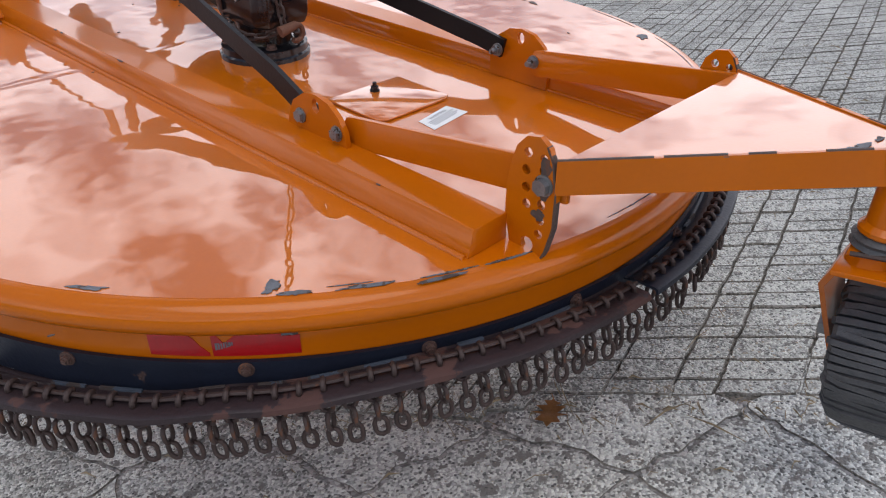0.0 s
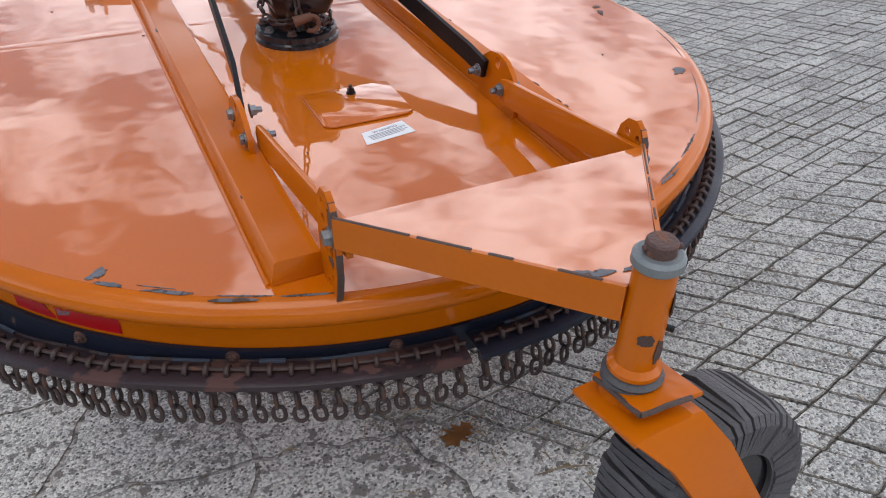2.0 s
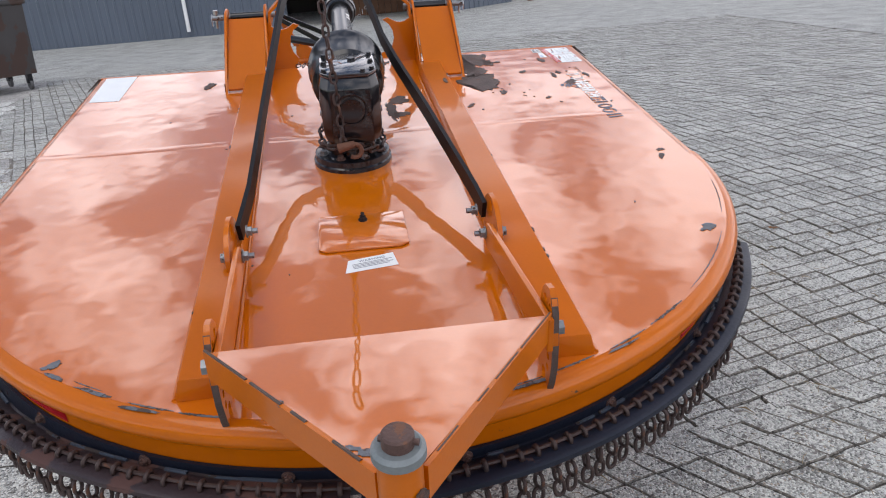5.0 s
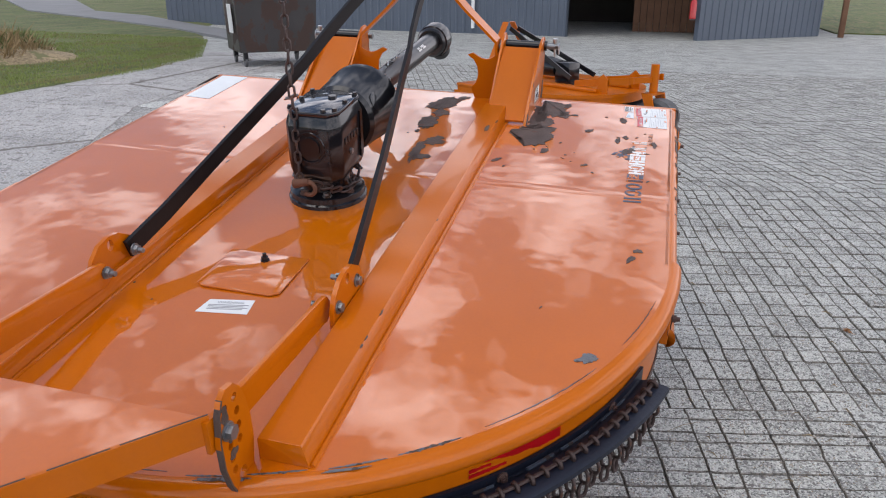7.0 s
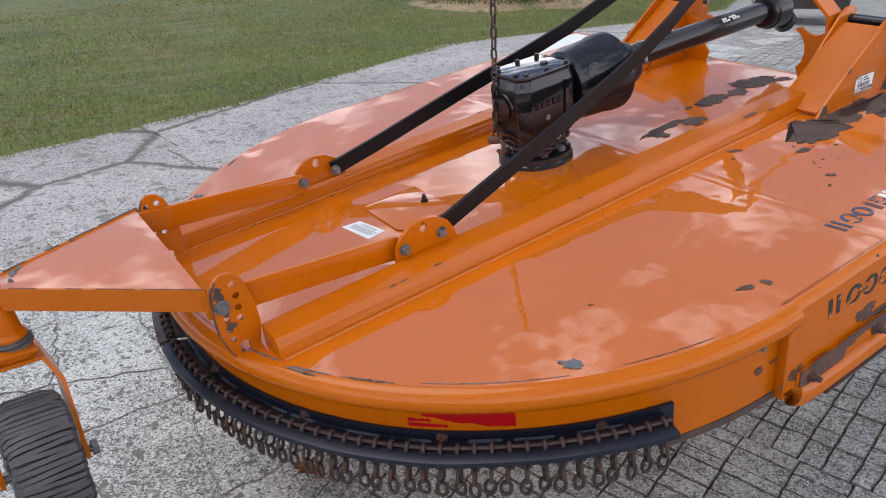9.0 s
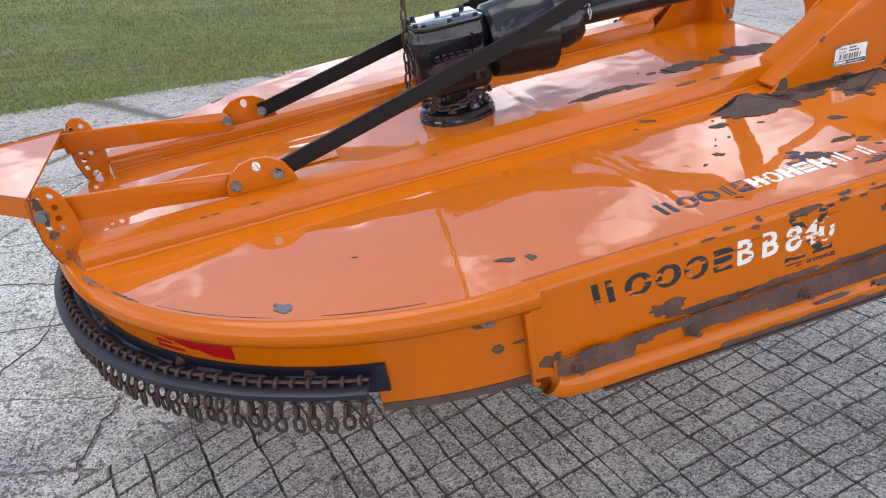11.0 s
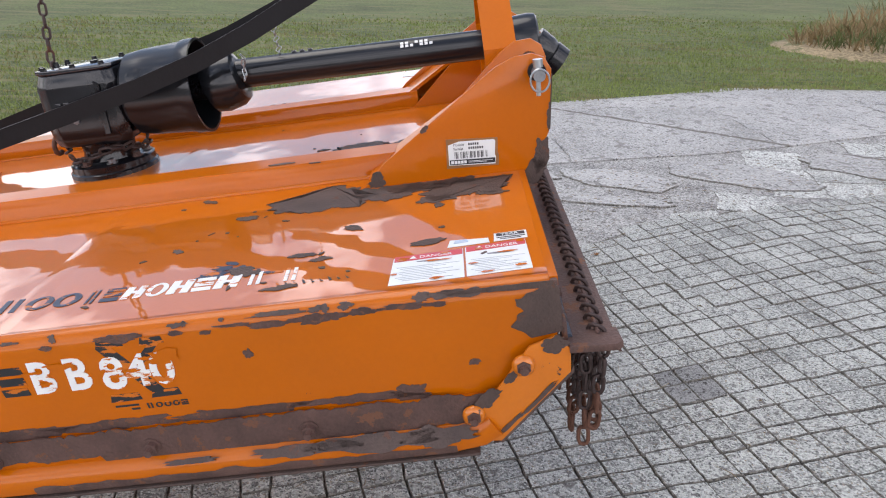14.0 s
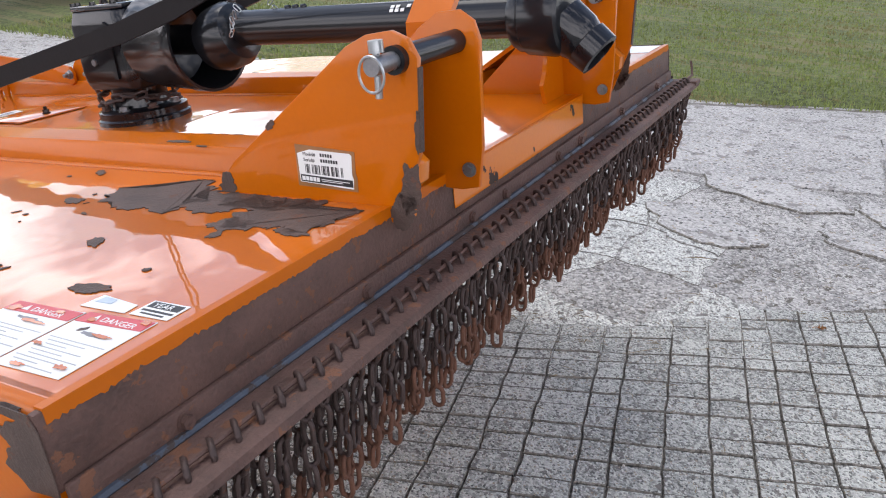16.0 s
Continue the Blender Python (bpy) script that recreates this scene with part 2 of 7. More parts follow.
LABEL_GREY = surface("faded_label_print", (0.36, 0.37, 0.38), 0.5, 0, 0.0, 0.3, 30.0, 400.0, 0.02)
GREY_INK = surface("grey_ink", (0.20, 0.20, 0.21), 0.5, 0, 0.0, 0.1, 20.0, 200.0, 0.02)
INK = surface("black_ink", (0.018, 0.018, 0.02), 0.45, 0, 0.0, 0.1, 20.0, 200.0, 0.02, (0.52, 0.13, 0.003), 0.545, 60.0, 0.4, 0.0, 0.05, 0.0, None, (1.0, 0.22, 1.0))
NAVY = surface("worn_navy_decal", (0.022, 0.034, 0.066), 0.4, 0, 0.0, 0.2, 20.0, 200.0, 0.02, (0.52, 0.13, 0.003), 0.57, 46.0, 0.4, 0.0, 0.05, 0.0, None, (1.0, 0.4, 1.0))
LABEL_BROWN = surface("browned_clear_film", (0.26, 0.115, 0.035), 0.4, 0, 0.2, 0.3, 30.0, 200.0, 0.1)
PRINT = surface("black_print", (0.02, 0.02, 0.022), 0.45, 0, 0.0, 0.1, 20.0, 200.0, 0.02)
DECAL_WHITE = surface("worn_white_decal", (0.74, 0.73, 0.70), 0.42, 0, 0.0, 0.06, 20.0, 200.0, 0.02, (0.52, 0.13, 0.003), 0.565, 48.0, 0.4, 0.0, 0.05, 0.0, None, (1.0, 0.30, 1.0))
CONCRETE = surface("concrete", (0.342, 0.346, 0.318), 0.88, 0, 0.0, 0.66, 2.6, 60.0, 1.0, (0.170, 0.162, 0.150), 0.585, 30.0, 0.9, 0.0, 0.05, 0.24, (150.0, 1.25), None, 0.0, None, 105.0)
CONCRETE_ONE = surface("concrete_block", (0.342, 0.346, 0.318), 0.88, 0, 0.0, 0.66, 2.6, 60.0, 1.0, (0.170, 0.162, 0.150), 0.585, 30.0, 0.9, 0.0, 0.05, -0.24, (150.0, 1.25), None, 0.0, None, 105.0)
BROKEN = surface("cracked_concrete", (0.445, 0.448, 0.415), 0.88, 0, 0.0, 0.66, 2.6, 55.0, 1.0, (0.20, 0.19, 0.172), 0.575, 22.0, 0.9, 0.0, 0.05, 0.26, (140.0, 1.35), None, 0.0, None, 90.0)
STAINED = surface("oil_stained_concrete", (0.21, 0.207, 0.198), 0.8, 0, 0.0, 0.55, 4.0, 150.0, 1.0, (0.07, 0.066, 0.06), 0.58, 40.0, 0.9, 0.0, 0.05, 0.3, (185.0, 1.7))
SLAB = surface("smooth_slab", (0.36, 0.350, 0.332), 0.85, 0, 0.0, 0.45, 1.3, 40.0, 0.7, (0.23, 0.22, 0.205), 0.575, 7.0, 0.9, 0.0, 0.05, 0.15, (90.0, 1.1), None, 0.22, None, 40.0)
GRAVEL_BED = surface("gravelly_concrete", (0.34, 0.33, 0.31), 0.95, 0, 0.0, 0.62, 3.0, 90.0, 1.0, (0.13, 0.118, 0.10), 0.60, 22.0, 0.95, 0.0, 0.05, 0.0, (90.0, 1.3))
GROUT = surface("dirt_joint", (0.160, 0.147, 0.125), 0.95, 0, 0.0, 0.5, 7.0, 70.0, 0.9, (0.24, 0.225, 0.20), 0.56, 26.0, 0.95, 0.0, 0.05, 0.0, (90.0, 1.2))
ASPHALT = surface("worn_lane", (0.20, 0.20, 0.20), 0.9, 0, 0.0, 0.2, 1.0, 60.0, 0.4)
SOIL = surface("lawn_soil", (0.088, 0.108, 0.030), 0.95, 0, 0.0, 0.62, 0.45, 16.0, 1.0, (0.140, 0.132, 0.050), 0.545, 2.6, 0.95, 0.0, 0.05, 0.0, (26.0, 0.9), (1.5, 0.22, 1.0))
BLADE = surface("grass_blades", (0.140, 0.172, 0.044), 0.8, 0, 0.0, 0.5, 0.6, 10.0, 0.1, (0.205, 0.185, 0.075), 0.545, 2.2, 0.9, 0.0, 0.05, 0.7, None, (1.5, 0.22, 1.0))
STRAW = surface("dry_straw", (0.19, 0.145, 0.085), 0.85, 0, 0.0, 0.5, 8.0, 50.0, 0.2, None, 0.6, 7.0, 0.8, 0.0, 0.05, 0.5)
STRAW_SOIL = surface("tan_straw_soil", (0.26, 0.20, 0.115), 0.95, 0, 0.0, 0.5, 1.5, 20.0, 1.0, (0.14, 0.135, 0.055), 0.56, 2.0, 0.95, 0.0, 0.05, 0.0, (30.0, 0.9))
REED = surface("dry_reed", (0.20, 0.14, 0.065), 0.85, 0, 0.0, 0.5, 1.2, 20.0, 0.2, (0.10, 0.12, 0.035), 0.52, 0.9, 0.8, 0.0, 0.05, 0.5)
LEAF = surface("brown_oak_leaf", (0.30, 0.13, 0.035), 0.7, 0, 0.0, 0.35, 30.0, 120.0, 0.4)
STONE = surface("gravel", (0.34, 0.325, 0.30), 0.9, 0, 0.0, 0.3, 20.0, 200.0, 0.4, None, 0.6, 7.0, 0.8, 0.0, 0.05, 0.5)
SIDING = surface("blue_grey_siding", (0.085, 0.105, 0.135), 0.45, 0.0, 0.0, 0.15, 0.7, 40.0, 0.1)
BOARD = surface("brown_barn_board", (0.13, 0.065, 0.035), 0.85, 0, 0.0, 0.4, 3.0, 30.0, 0.5, None, 0.6, 7.0, 0.8, 0.0, 0.05, 0.3)
# near-black holds the shade inside the barn
GLOOM = surface("interior_gloom", (0.03, 0.025, 0.022), 0.9, 0, 0.0, 0.3, 2.0, 30.0, 0.3)
DUMP = surface("rusty_black_dumpster", (0.016, 0.014, 0.014), 0.5, 0, 0.1, 0.4, 3.0, 60.0, 0.2, (0.038, 0.020, 0.014), 0.52, 2.2, 0.8)
YELLOW = surface("yellow_machine_paint", (0.62, 0.38, 0.01), 0.4, 0, 0.4, 0.1, 4.0, 60.0, 0.05)
EXT_RED = surface("extinguisher_red", (0.4, 0.01, 0.01), 0.35, 0, 0.3, 0.1, 6.0, 60.0, 0.03)


# ---------------------------------------------------------------- mesh helpers
def link(name, bm, mat, smooth=False):
    me = bpy.data.meshes.new(name)
    bmesh.ops.recalc_face_normals(bm, faces=bm.faces)
    bm.to_mesh(me)
    bm.free()
    for m in mat if isinstance(mat, (list, tuple)) else [mat]:
        me.materials.append(m)
    if smooth:
        me.shade_smooth() if smooth is True else me.set_sharp_from_angle(angle=radians(smooth))
    return new(name, me)


def part(name, bm, mat, parent, label="", smooth=35):
    ob = link(name, bm, mat, smooth)
    ob.parent = parent
    return tagged(ob, label)


def root(name, label, category, m=Matrix(), group=""):
    ob = new(name)
    ob.matrix_world = m
    ob.empty_display_size = 0.1
    return tagged(ob, label, category, group)


def box(bm, x0, x1, y0, y1, z0, z1, bevel=0.0, m=Matrix()):
    g = bmesh.ops.create_cube(bm, size=1.0, matrix=m @ Matrix.LocRotScale(((x0 + x1) / 2, (y0 + y1) / 2, (z0 + z1) / 2), None, (x1 - x0, y1 - y0, z1 - z0)))
    if bevel:
        es = list({e for v in g["verts"] for e in v.link_edges})
        bmesh.ops.bevel(bm, geom=es, offset=bevel, segments=2, affect="EDGES", profile=0.5)
    return bm


def prism(bm, pts, axis, a, b, m=Matrix(), bevel=0.0):
    """A polygon in the plane across the axis, drawn out from a to b."""
    def place(u, v, w):
        return m @ Vector({"x": (w, u, v), "y": (u, w, v), "z": (u, v, w)}[axis])
    lo = [bm.verts.new(place(u, v, a)) for u, v in pts]
    hi = [bm.verts.new(place(u, v, b)) for u, v in pts]
    n = len(pts)
    fs = [bm.faces.new(lo), bm.faces.new(hi[::-1])]
    fs += [bm.faces.new((lo[i], hi[i], hi[(i + 1) % n], lo[(i + 1) % n])) for i in range(n)]
    if bevel:
        es = list({e for f in fs[:2] for e in f.edges})
        bmesh.ops.bevel(bm, geom=es, offset=bevel, segments=2, affect="EDGES", profile=0.5)
    return bm


def tube(bm, p0, p1, r0, r1=None, seg=24):
    p0, p1 = Vector(p0), Vector(p1)
    m = Matrix.Translation((p0 + p1) / 2) @ (p1 - p0).to_track_quat("Z", "Y").to_matrix().to_4x4()
    bmesh.ops.create_cone(bm, cap_ends=True, segments=seg, radius1=r0, radius2=r0 if r1 is None else r1, depth=(p1 - p0).length, matrix=m)
    return bm


def lathe(bm, profile, p, axis, seg=32, closed=False):
    """Turns a profile of (along, radius) about the axis through p."""
    q = Vector(axis).normalized().to_track_quat("Z", "Y").to_matrix().to_4x4()
    m = Matrix.Translation(p) @ q
    rings = [[bm.verts.new(m @ Vector((r * math.cos(2 * math.pi * k / seg), r * math.sin(2 * math.pi * k / seg), z))) for k in range(seg)] for z, r in profile]
    pairs = list(zip(rings, rings[1:])) + ([(rings[-1], rings[0])] if closed else [])
    for a, b in pairs:
        for k in range(seg):
            bm.faces.new((a[k], a[(k + 1) % seg], b[(k + 1) % seg], b[k]))
    if not closed:
        bm.faces.new(rings[0][::-1]), bm.faces.new(rings[-1])
    return bm


def sweep(bm, path, section, up=(0, 0, 1), closed=False):
    """Draws a section of (side, up) along a path."""
    path = [Vector(p) for p in path]
    rings = []
    for i, p in enumerate(path):
        d = (path[(i + 1) % len(path)] if closed or i + 1 < len(path) else p) - (path[i - 1] if closed or i else p)
        d.normalize()
        s = d.cross(Vector(up)).normalized()
        u = s.cross(d)
        rings.append([bm.verts.new(p + s * a + u * b) for a, b in section])
    n = len(section)
    for a, b in list(zip(rings, rings[1:])) + ([(rings[-1], rings[0])] if closed else []):
        for k in range(n):
            bm.faces.new((a[k], a[(k + 1) % n], b[(k + 1) % n], b[k]))
    if not closed:
        bm.faces.new(rings[0][::-1]), bm.faces.new(rings[-1])
    return bm


def circle_section(r, n=8):
    return [(r * math.cos(2 * math.pi * k / n), r * math.sin(2 * math.pi * k / n)) for k in range(n)]


def B():
    return bmesh.new()


# ---------------------------------------------------------------- machine
DECK = Matrix(((0.99959, 0.0, 0.02861, 0.0240), (0.00431, 0.98859, -0.15059, -0.1264), (-0.02828, 0.15065, 0.98818, 0.8294), (0, 0, 0, 1)))
DECK_INV = DECK.inverted()
DOWN = Vector((0.028, -0.151, -0.988))
FRONT, CY, RAD, SEAM = 1.69, 0.30, 1.11, 0.71
cutter = root("rotary_cutter", "worn orange steel rotary mower deck hanging from a chain", "mower", DECK)
MIRROR = Matrix.Diagonal((-1, 1, 1, 1))


def D(x, y, z):
    """A point of the yard in the deck's own frame."""
    return DECK_INV @ Vector((x, y, z))


def arc_path(r, a0, a1, seg, z=0.0, wave=0.0, seed=0.0):
    """Points along the round tail; angles run from the right side (0) over the rear (90) to the left (180)."""
    pts = []
    for k in range(seg + 1):
        a = radians(a0 + (a1 - a0) * k / seg)
        dz = wave * noise.noise(Vector((a * 2.2, seed, 0.0)))
        pts.append(Vector((r * math.cos(a), CY - r * math.sin(a), z + dz)))
    return pts


def bolt(parent, p, axis, r=0.011, h=0.009, washer=0.016, mat=None, stud=0.012, name="bolt"):
    bm = B()
    a = Vector(axis).normalized()
    p = Vector(p)
    tube(bm, p, p + a * 0.003, washer, seg=16)
    tube(bm, p + a * 0.003, p + a * (0.003 + h), r, seg=6)
    if stud:
        tube(bm, p + a * (0.003 + h), p + a * (0.003 + h + stud), r * 0.55, seg=10)
    return part(name, bm, mat or STEEL, parent)


def blob(bm, m, rx, ry, seed, n=26, rough=0.45, thick=0.0012):
    """An irregular flat patch."""
    pts = []
    n = max(n, 36)
    fine = min(rx, ry) * rough
    for k in range(n):
        a = 2 * math.pi * k / n
        c_, s_ = math.cos(a), math.sin(a)
        f = 1 + rough * (0.62 * noise.noise(Vector((c_ * 1.5, s_ * 1.5, seed * 3.1))) + 0.32 * noise.noise(Vector((c_ * 4, s_ * 4, seed))) + 0.12 * noise.noise(Vector((c_ * 11, s_ * 11, seed))))
        x, y = rx * f * c_, ry * f * s_
        w = noise.noise_vector(Vector((x * 55, y * 55, seed))) * 0.34 + noise.noise_vector(Vector((x * 160, y * 160, seed + 5))) * 0.16
        pts.append((x + w.x * fine, y + w.y * fine))
    prism(bm, pts, "z", 0.0, thick, m)


# deck skin, rounded rim and skirt
plan = [(1.105, FRONT)] + [(min(1.105, RAD * math.cos(math.pi * k / 72)) if k < 36 else max(-1.105, RAD * math.cos(math.pi * k / 72)), CY - RAD * math.sin(math.pi * k / 72)) for k in range(73)] + [(-1.105, FRONT)]
bm = B()
prism(bm, plan, "z", -0.010, 0.0)
part("deck_plate", bm, ORANGE_DECK, cutter)
arc = arc_path(RAD, 0, 180, 72)
bm = B()
sweep(bm, arc[::-1], [(-0.012, 0.0), (0.006, -0.001), (0.020, -0.007), (0.030, -0.018), (0.034, -0.032), (0.032, -0.046), (0.024, -0.057), (0.010, -0.063), (-0.012, -0.064)])
part("rim_bead", bm, ORANGE, cutter)
bm = B()
sweep(bm, arc[::-1], [(-0.002, -0.06), (-0.002, -0.178), (-0.014, -0.178), (-0.014, -0.06)])
part("tail_skirt", bm, ORANGE, cutter)
for a0, a1 in ((0, 19.5), (158, 180)):
    bm = B()
    sweep(bm, arc_path(RAD, a0, a1, 16)[::-1], [(-0.0025, -0.17), (-0.0025, -0.258), (-0.0135, -0.258), (-0.0135, -0.17)])
    part("tail_skirt", bm, ORANGE, cutter)
    bm = B()
    sweep(bm, arc_path(RAD, a0, a1, 16)[::-1], [(0.0005, -0.242), (0.0015, -0.262), (-0.0145, -0.262), (-0.0145, -0.242)])
    part("skirt_edge", bm, RUST_GREY, cutter)
for s in (1, -1):
    M = Matrix() if s == 1 else MIRROR
    # side panel, rounded over the top
    bm = B()
    sec = [(1.095, 0.0)] + [(1.103 + 0.027 * math.sin(radians(a)), -0.027 + 0.027 * math.cos(radians(a))) for a in range(0, 91, 15)] + [(1.130, -0.265), (1.118, -0.265), (1.118, -0.03), (1.095, -0.012)]
    prism(bm, sec, "y", 0.275, 1.695, M)
    cut_ = bmesh.ops.bisect_plane(bm, geom=list(bm.verts) + list(bm.edges) + list(bm.faces), plane_co=(0, 1.555, -0.265), plane_no=(0, 1, -1), clear_outer=True)
    bmesh.ops.holes_fill(bm, edges=[e for e in bm.edges if e.is_boundary], sides=0)
    panel = part("side_panel", bm, ORANGE, cutter)
    bm = B()
    box(bm, 1.106, 1.1335, 0.262, 0.280, -0.262, -0.062, 0.003, M)
    part("weld_seam", bm, ORANGE, panel)
    # worn top fold
    for k in range(15):
        y = random.uniform(1.18, 1.64) if k < 9 else random.uniform(0.35, 1.2)
        bm = B()
        blob(bm, M @ Matrix.Translation((1.1225 + 0.0012, y, -0.0085)) @ pose(0, 0, 0, 0, 45, 0) @ pose(0, 0, 0, 0, 0, 90), random.choice((0.008, 0.014, 0.03, 0.05)) * (1 if k < 9 else 0.5), random.uniform(0.003, 0.009), k * 1.3 + s, 26, 0.9)
        part("paint_chip", bm, RUST_GREY, panel)
    # box rails on the deck
    bm = B()
    # the frame sits a little askew on the deck: both rails run to the right towards the tail
    lean = [(-0.70, 0.391 if s == 1 else 0.351), (1.42, 0.372 if s == 1 else 0.386)]
    slope = (lean[1][1] - lean[0][1]) / 2.12
    skew = M @ Matrix(((1, slope, 0, lean[0][1] + 0.70 * slope), (0, 1, 0, 0), (0, 0, 1, 0), (0, 0, 0, 1)))
    wide = 0.0 if s == 1 else -0.004
    prism(bm, [(-0.047, 0.0), (0.060 + wide, 0.0), (0.057 + wide, 0.012), (0.049 + wide, 0.049), (0.045 + wide, 0.054), (-0.043, 0.054), (-0.046, 0.050)], "y", -0.705, 1.42, skew, 0.003)
    rail = part("frame_rail", bm, ORANGE, cutter)
    bm = B()
    sweep(bm, [skew @ Vector((0.063 + wide, -0.70 + 2.1 * k / 60, 0.001 + 0.0012 * noise.noise(Vector((k * 0.9, s, 3))))) for k in range(61)], circle_section(0.006, 8))
    part("weld_bead", bm, ORANGE, rail)
    bm = B()
    sweep(bm, [skew @ Vector((-0.050, -0.69 + 2.08 * k / 60, 0.001 + 0.0012 * noise.noise(Vector((k * 0.9, s, 8))))) for k in range(61)], circle_section(0.005, 8))
    part("weld_bead", bm, ORANGE, rail)
    for k in range(5):
        y = random.uniform(-0.6, 1.2)
        bm = B()
        blob(bm, skew @ Matrix.Translation((0.047 + wide, y, 0.0525)) @ pose(0, 0, 0, 0, 0, 90), random.uniform(0.004, 0.016), random.uniform(0.0015, 0.003), k * 2.7 + s, 14, 0.8, 0.0022)
        part("paint_chip", bm, RUST_GREY, rail)
    # hitch towers
    tower_o = [(1.32, 0.0), (1.372, 0.055), (1.66, 0.248), (1.70, 0.264), (1.745, 0.268), (1.772, 0.256), (1.786, 0.228), (1.772, 0.09), (1.718, -0.028), (1.30, -0.004)]
    tower_i = [(1.40, 0.0), (1.68, 0.25), (1.72, 0.274), (1.76, 0.276), (1.785, 0.258), (1.794, 0.228), (1.782, 0.05), (1.770, -0.020), (1.735, -0.026), (1.40, -0.004)]
    bm = B()
    prism(bm, tower_o, "x", s * 0.508, s * 0.519, bevel=0.0015)
    outer = part("hitch_plate", bm, ORANGE, cutter)
    for k, (y, z, a, b_) in enumerate(((1.348, 0.016, 0.022, 0.016), (1.748, 0.030, 0.045, 0.017), (1.730, -0.005, 0.030, 0.022), (1.772, 0.120, 0.030, 0.004), (1.480, 0.125, 0.012, 0.006))):
        bm = B()
        blob(bm, Matrix.Translation((s * 0.5191, y, z)) @ pose(0, 0, 0, 90, 0, 90) @ pose(0, 0, 0, 0, 0, (40, 78, 60, 84, 35)[k]), a, b_, k * 2.3 + s, 44, 0.8, s * 0.0012)
        part("bare_patch", bm, RUST_GREY, outer)
    bm = B()
    sweep(bm, [(s * 0.5135, 1.7865, 0.215)] + [(s * 0.5135, 1.7868 - 0.0146 * f, 0.222 - 0.132 * f) for f in (0.05, 0.3, 0.6, 0.85, 1.0)], [(-0.0058, -0.0015), (0.0058, -0.0015), (0.0058, 0.0012), (-0.0058, 0.0012)], up=(0, 1, 0))
    part("worn_edge", bm, RUST_GREY, outer)
    bm = B()
    prism(bm, tower_i, "x", s * 0.334, s * 0.345, bevel=0.0015)
    inner = part("hitch_plate", bm, ORANGE, cutter)
    bm = B()
    prism(bm, [(1.335, 0.006), (1.70, 0.222), (1.695, 0.230), (1.33, 0.016)], "x", s * 0.347, s * 0.506)
    part("ramp_plate", bm, ORANGE, cutter)
    bm = B()
    tube(bm, (s * 0.30, 1.752, 0.228), (s * 0.585, 1.752, 0.228), 0.0135, seg=20)
    pin = part("hitch_pin", bm, STEEL, cutter)
    bm = B()
    tube(bm, (s * 0.347, 1.752, 0.228), (s * 0.50, 1.752, 0.228), 0.019, seg=20)
    tube(bm, (s * 0.519, 1.752, 0.228), (s * 0.531, 1.752, 0.228), 0.021, seg=20)
    part("spacer_sleeve", bm, BLACK_PLASTIC, pin)
    bm = B()
    tube(bm, (s * 0.567, 1.752, 0.258), (s * 0.569, 1.748, 0.182), 0.0055, seg=10)
    tube(bm, (s * 0.567, 1.752, 0.245), (s * 0.567, 1.752, 0.262), 0.011, seg=12)
    ring = [Vector((s * 0.586, 1.752 + 0.021 * math.cos(2 * math.pi * k / 24), 0.218 + 0.025 * math.sin(2 * math.pi * k / 24))) for k in range(24)]
    sweep(bm, ring, circle_section(0.0022, 6), up=(1, 0, 0), closed=True)
    part("linch_pin", bm, ZINC, pin)
    bolt(inner, (s * 0.333, 1.755, 0.012), (-s, 0, 0), 0.009, 0.006, 0.013, STEEL, 0)
    bolt(inner, (s * 0.346, 1.755, 0.012), (s, 0, 0), 0.009, 0.006, 0.013, STEEL, 0)
    bolt(inner, (s * 0.333, 1.70, 0.225), (-s, 0, 0), 0.014, 0.012, 0.022, STEEL, 0)
    # stop tab between the plates
    bm = B()
    prism(bm, [(1.725, 0.015), (1.752, 0.035), (1.757, 0.065), (1.735, 0.085), (1.712, 0.080), (1.700, 0.060), (1.705, -0.03), (1.72, -0.03)], "x", s * 0.470, s * 0.505, bevel=0.002)
    part("stop_tab", bm, ORANGE_WORN, cutter)
    # curved gusset
    cut = [(0.215 + 0.0, 0.205)] + [(0.165 + 0.075 * math.cos(radians(a)), 0.115 + 0.085 * math.sin(radians(a))) for a in (70, 45, 20, -5, -30, -55)] + [(0.225, 0.0), (0.334, 0.0), (0.334, 0.215)]
    arc_top = [(0.334 - 0.119 * k / 6, 0.212 - 0.030 * math.sin(math.pi * k / 6) - 0.005 * k / 6) for k in range(1, 6)]
    bm = B()
    prism(bm, cut + arc_top, "y", 1.645, 1.655, M)
    part("gusset", bm, ORANGE, cutter)
    # upright strap to the top link
    bm = B()
    sweep(bm, [(s * 0.321, 1.685, 0.20), (s * 0.318, 1.685, 0.255), (s * 0.18, 1.685, 0.385), (s * 0.05, 1.685, 0.52), (s * 0.035, 1.685, 0.62)], [(-0.041, -0.006), (0.041, -0.006), (0.041, 0.006), (-0.041, 0.006)], up=(s, 0, 0.9))
    part("mast_strap", bm, ORANGE, cutter)
    # brace bars from the rear lugs up to the mast
    bm = B()
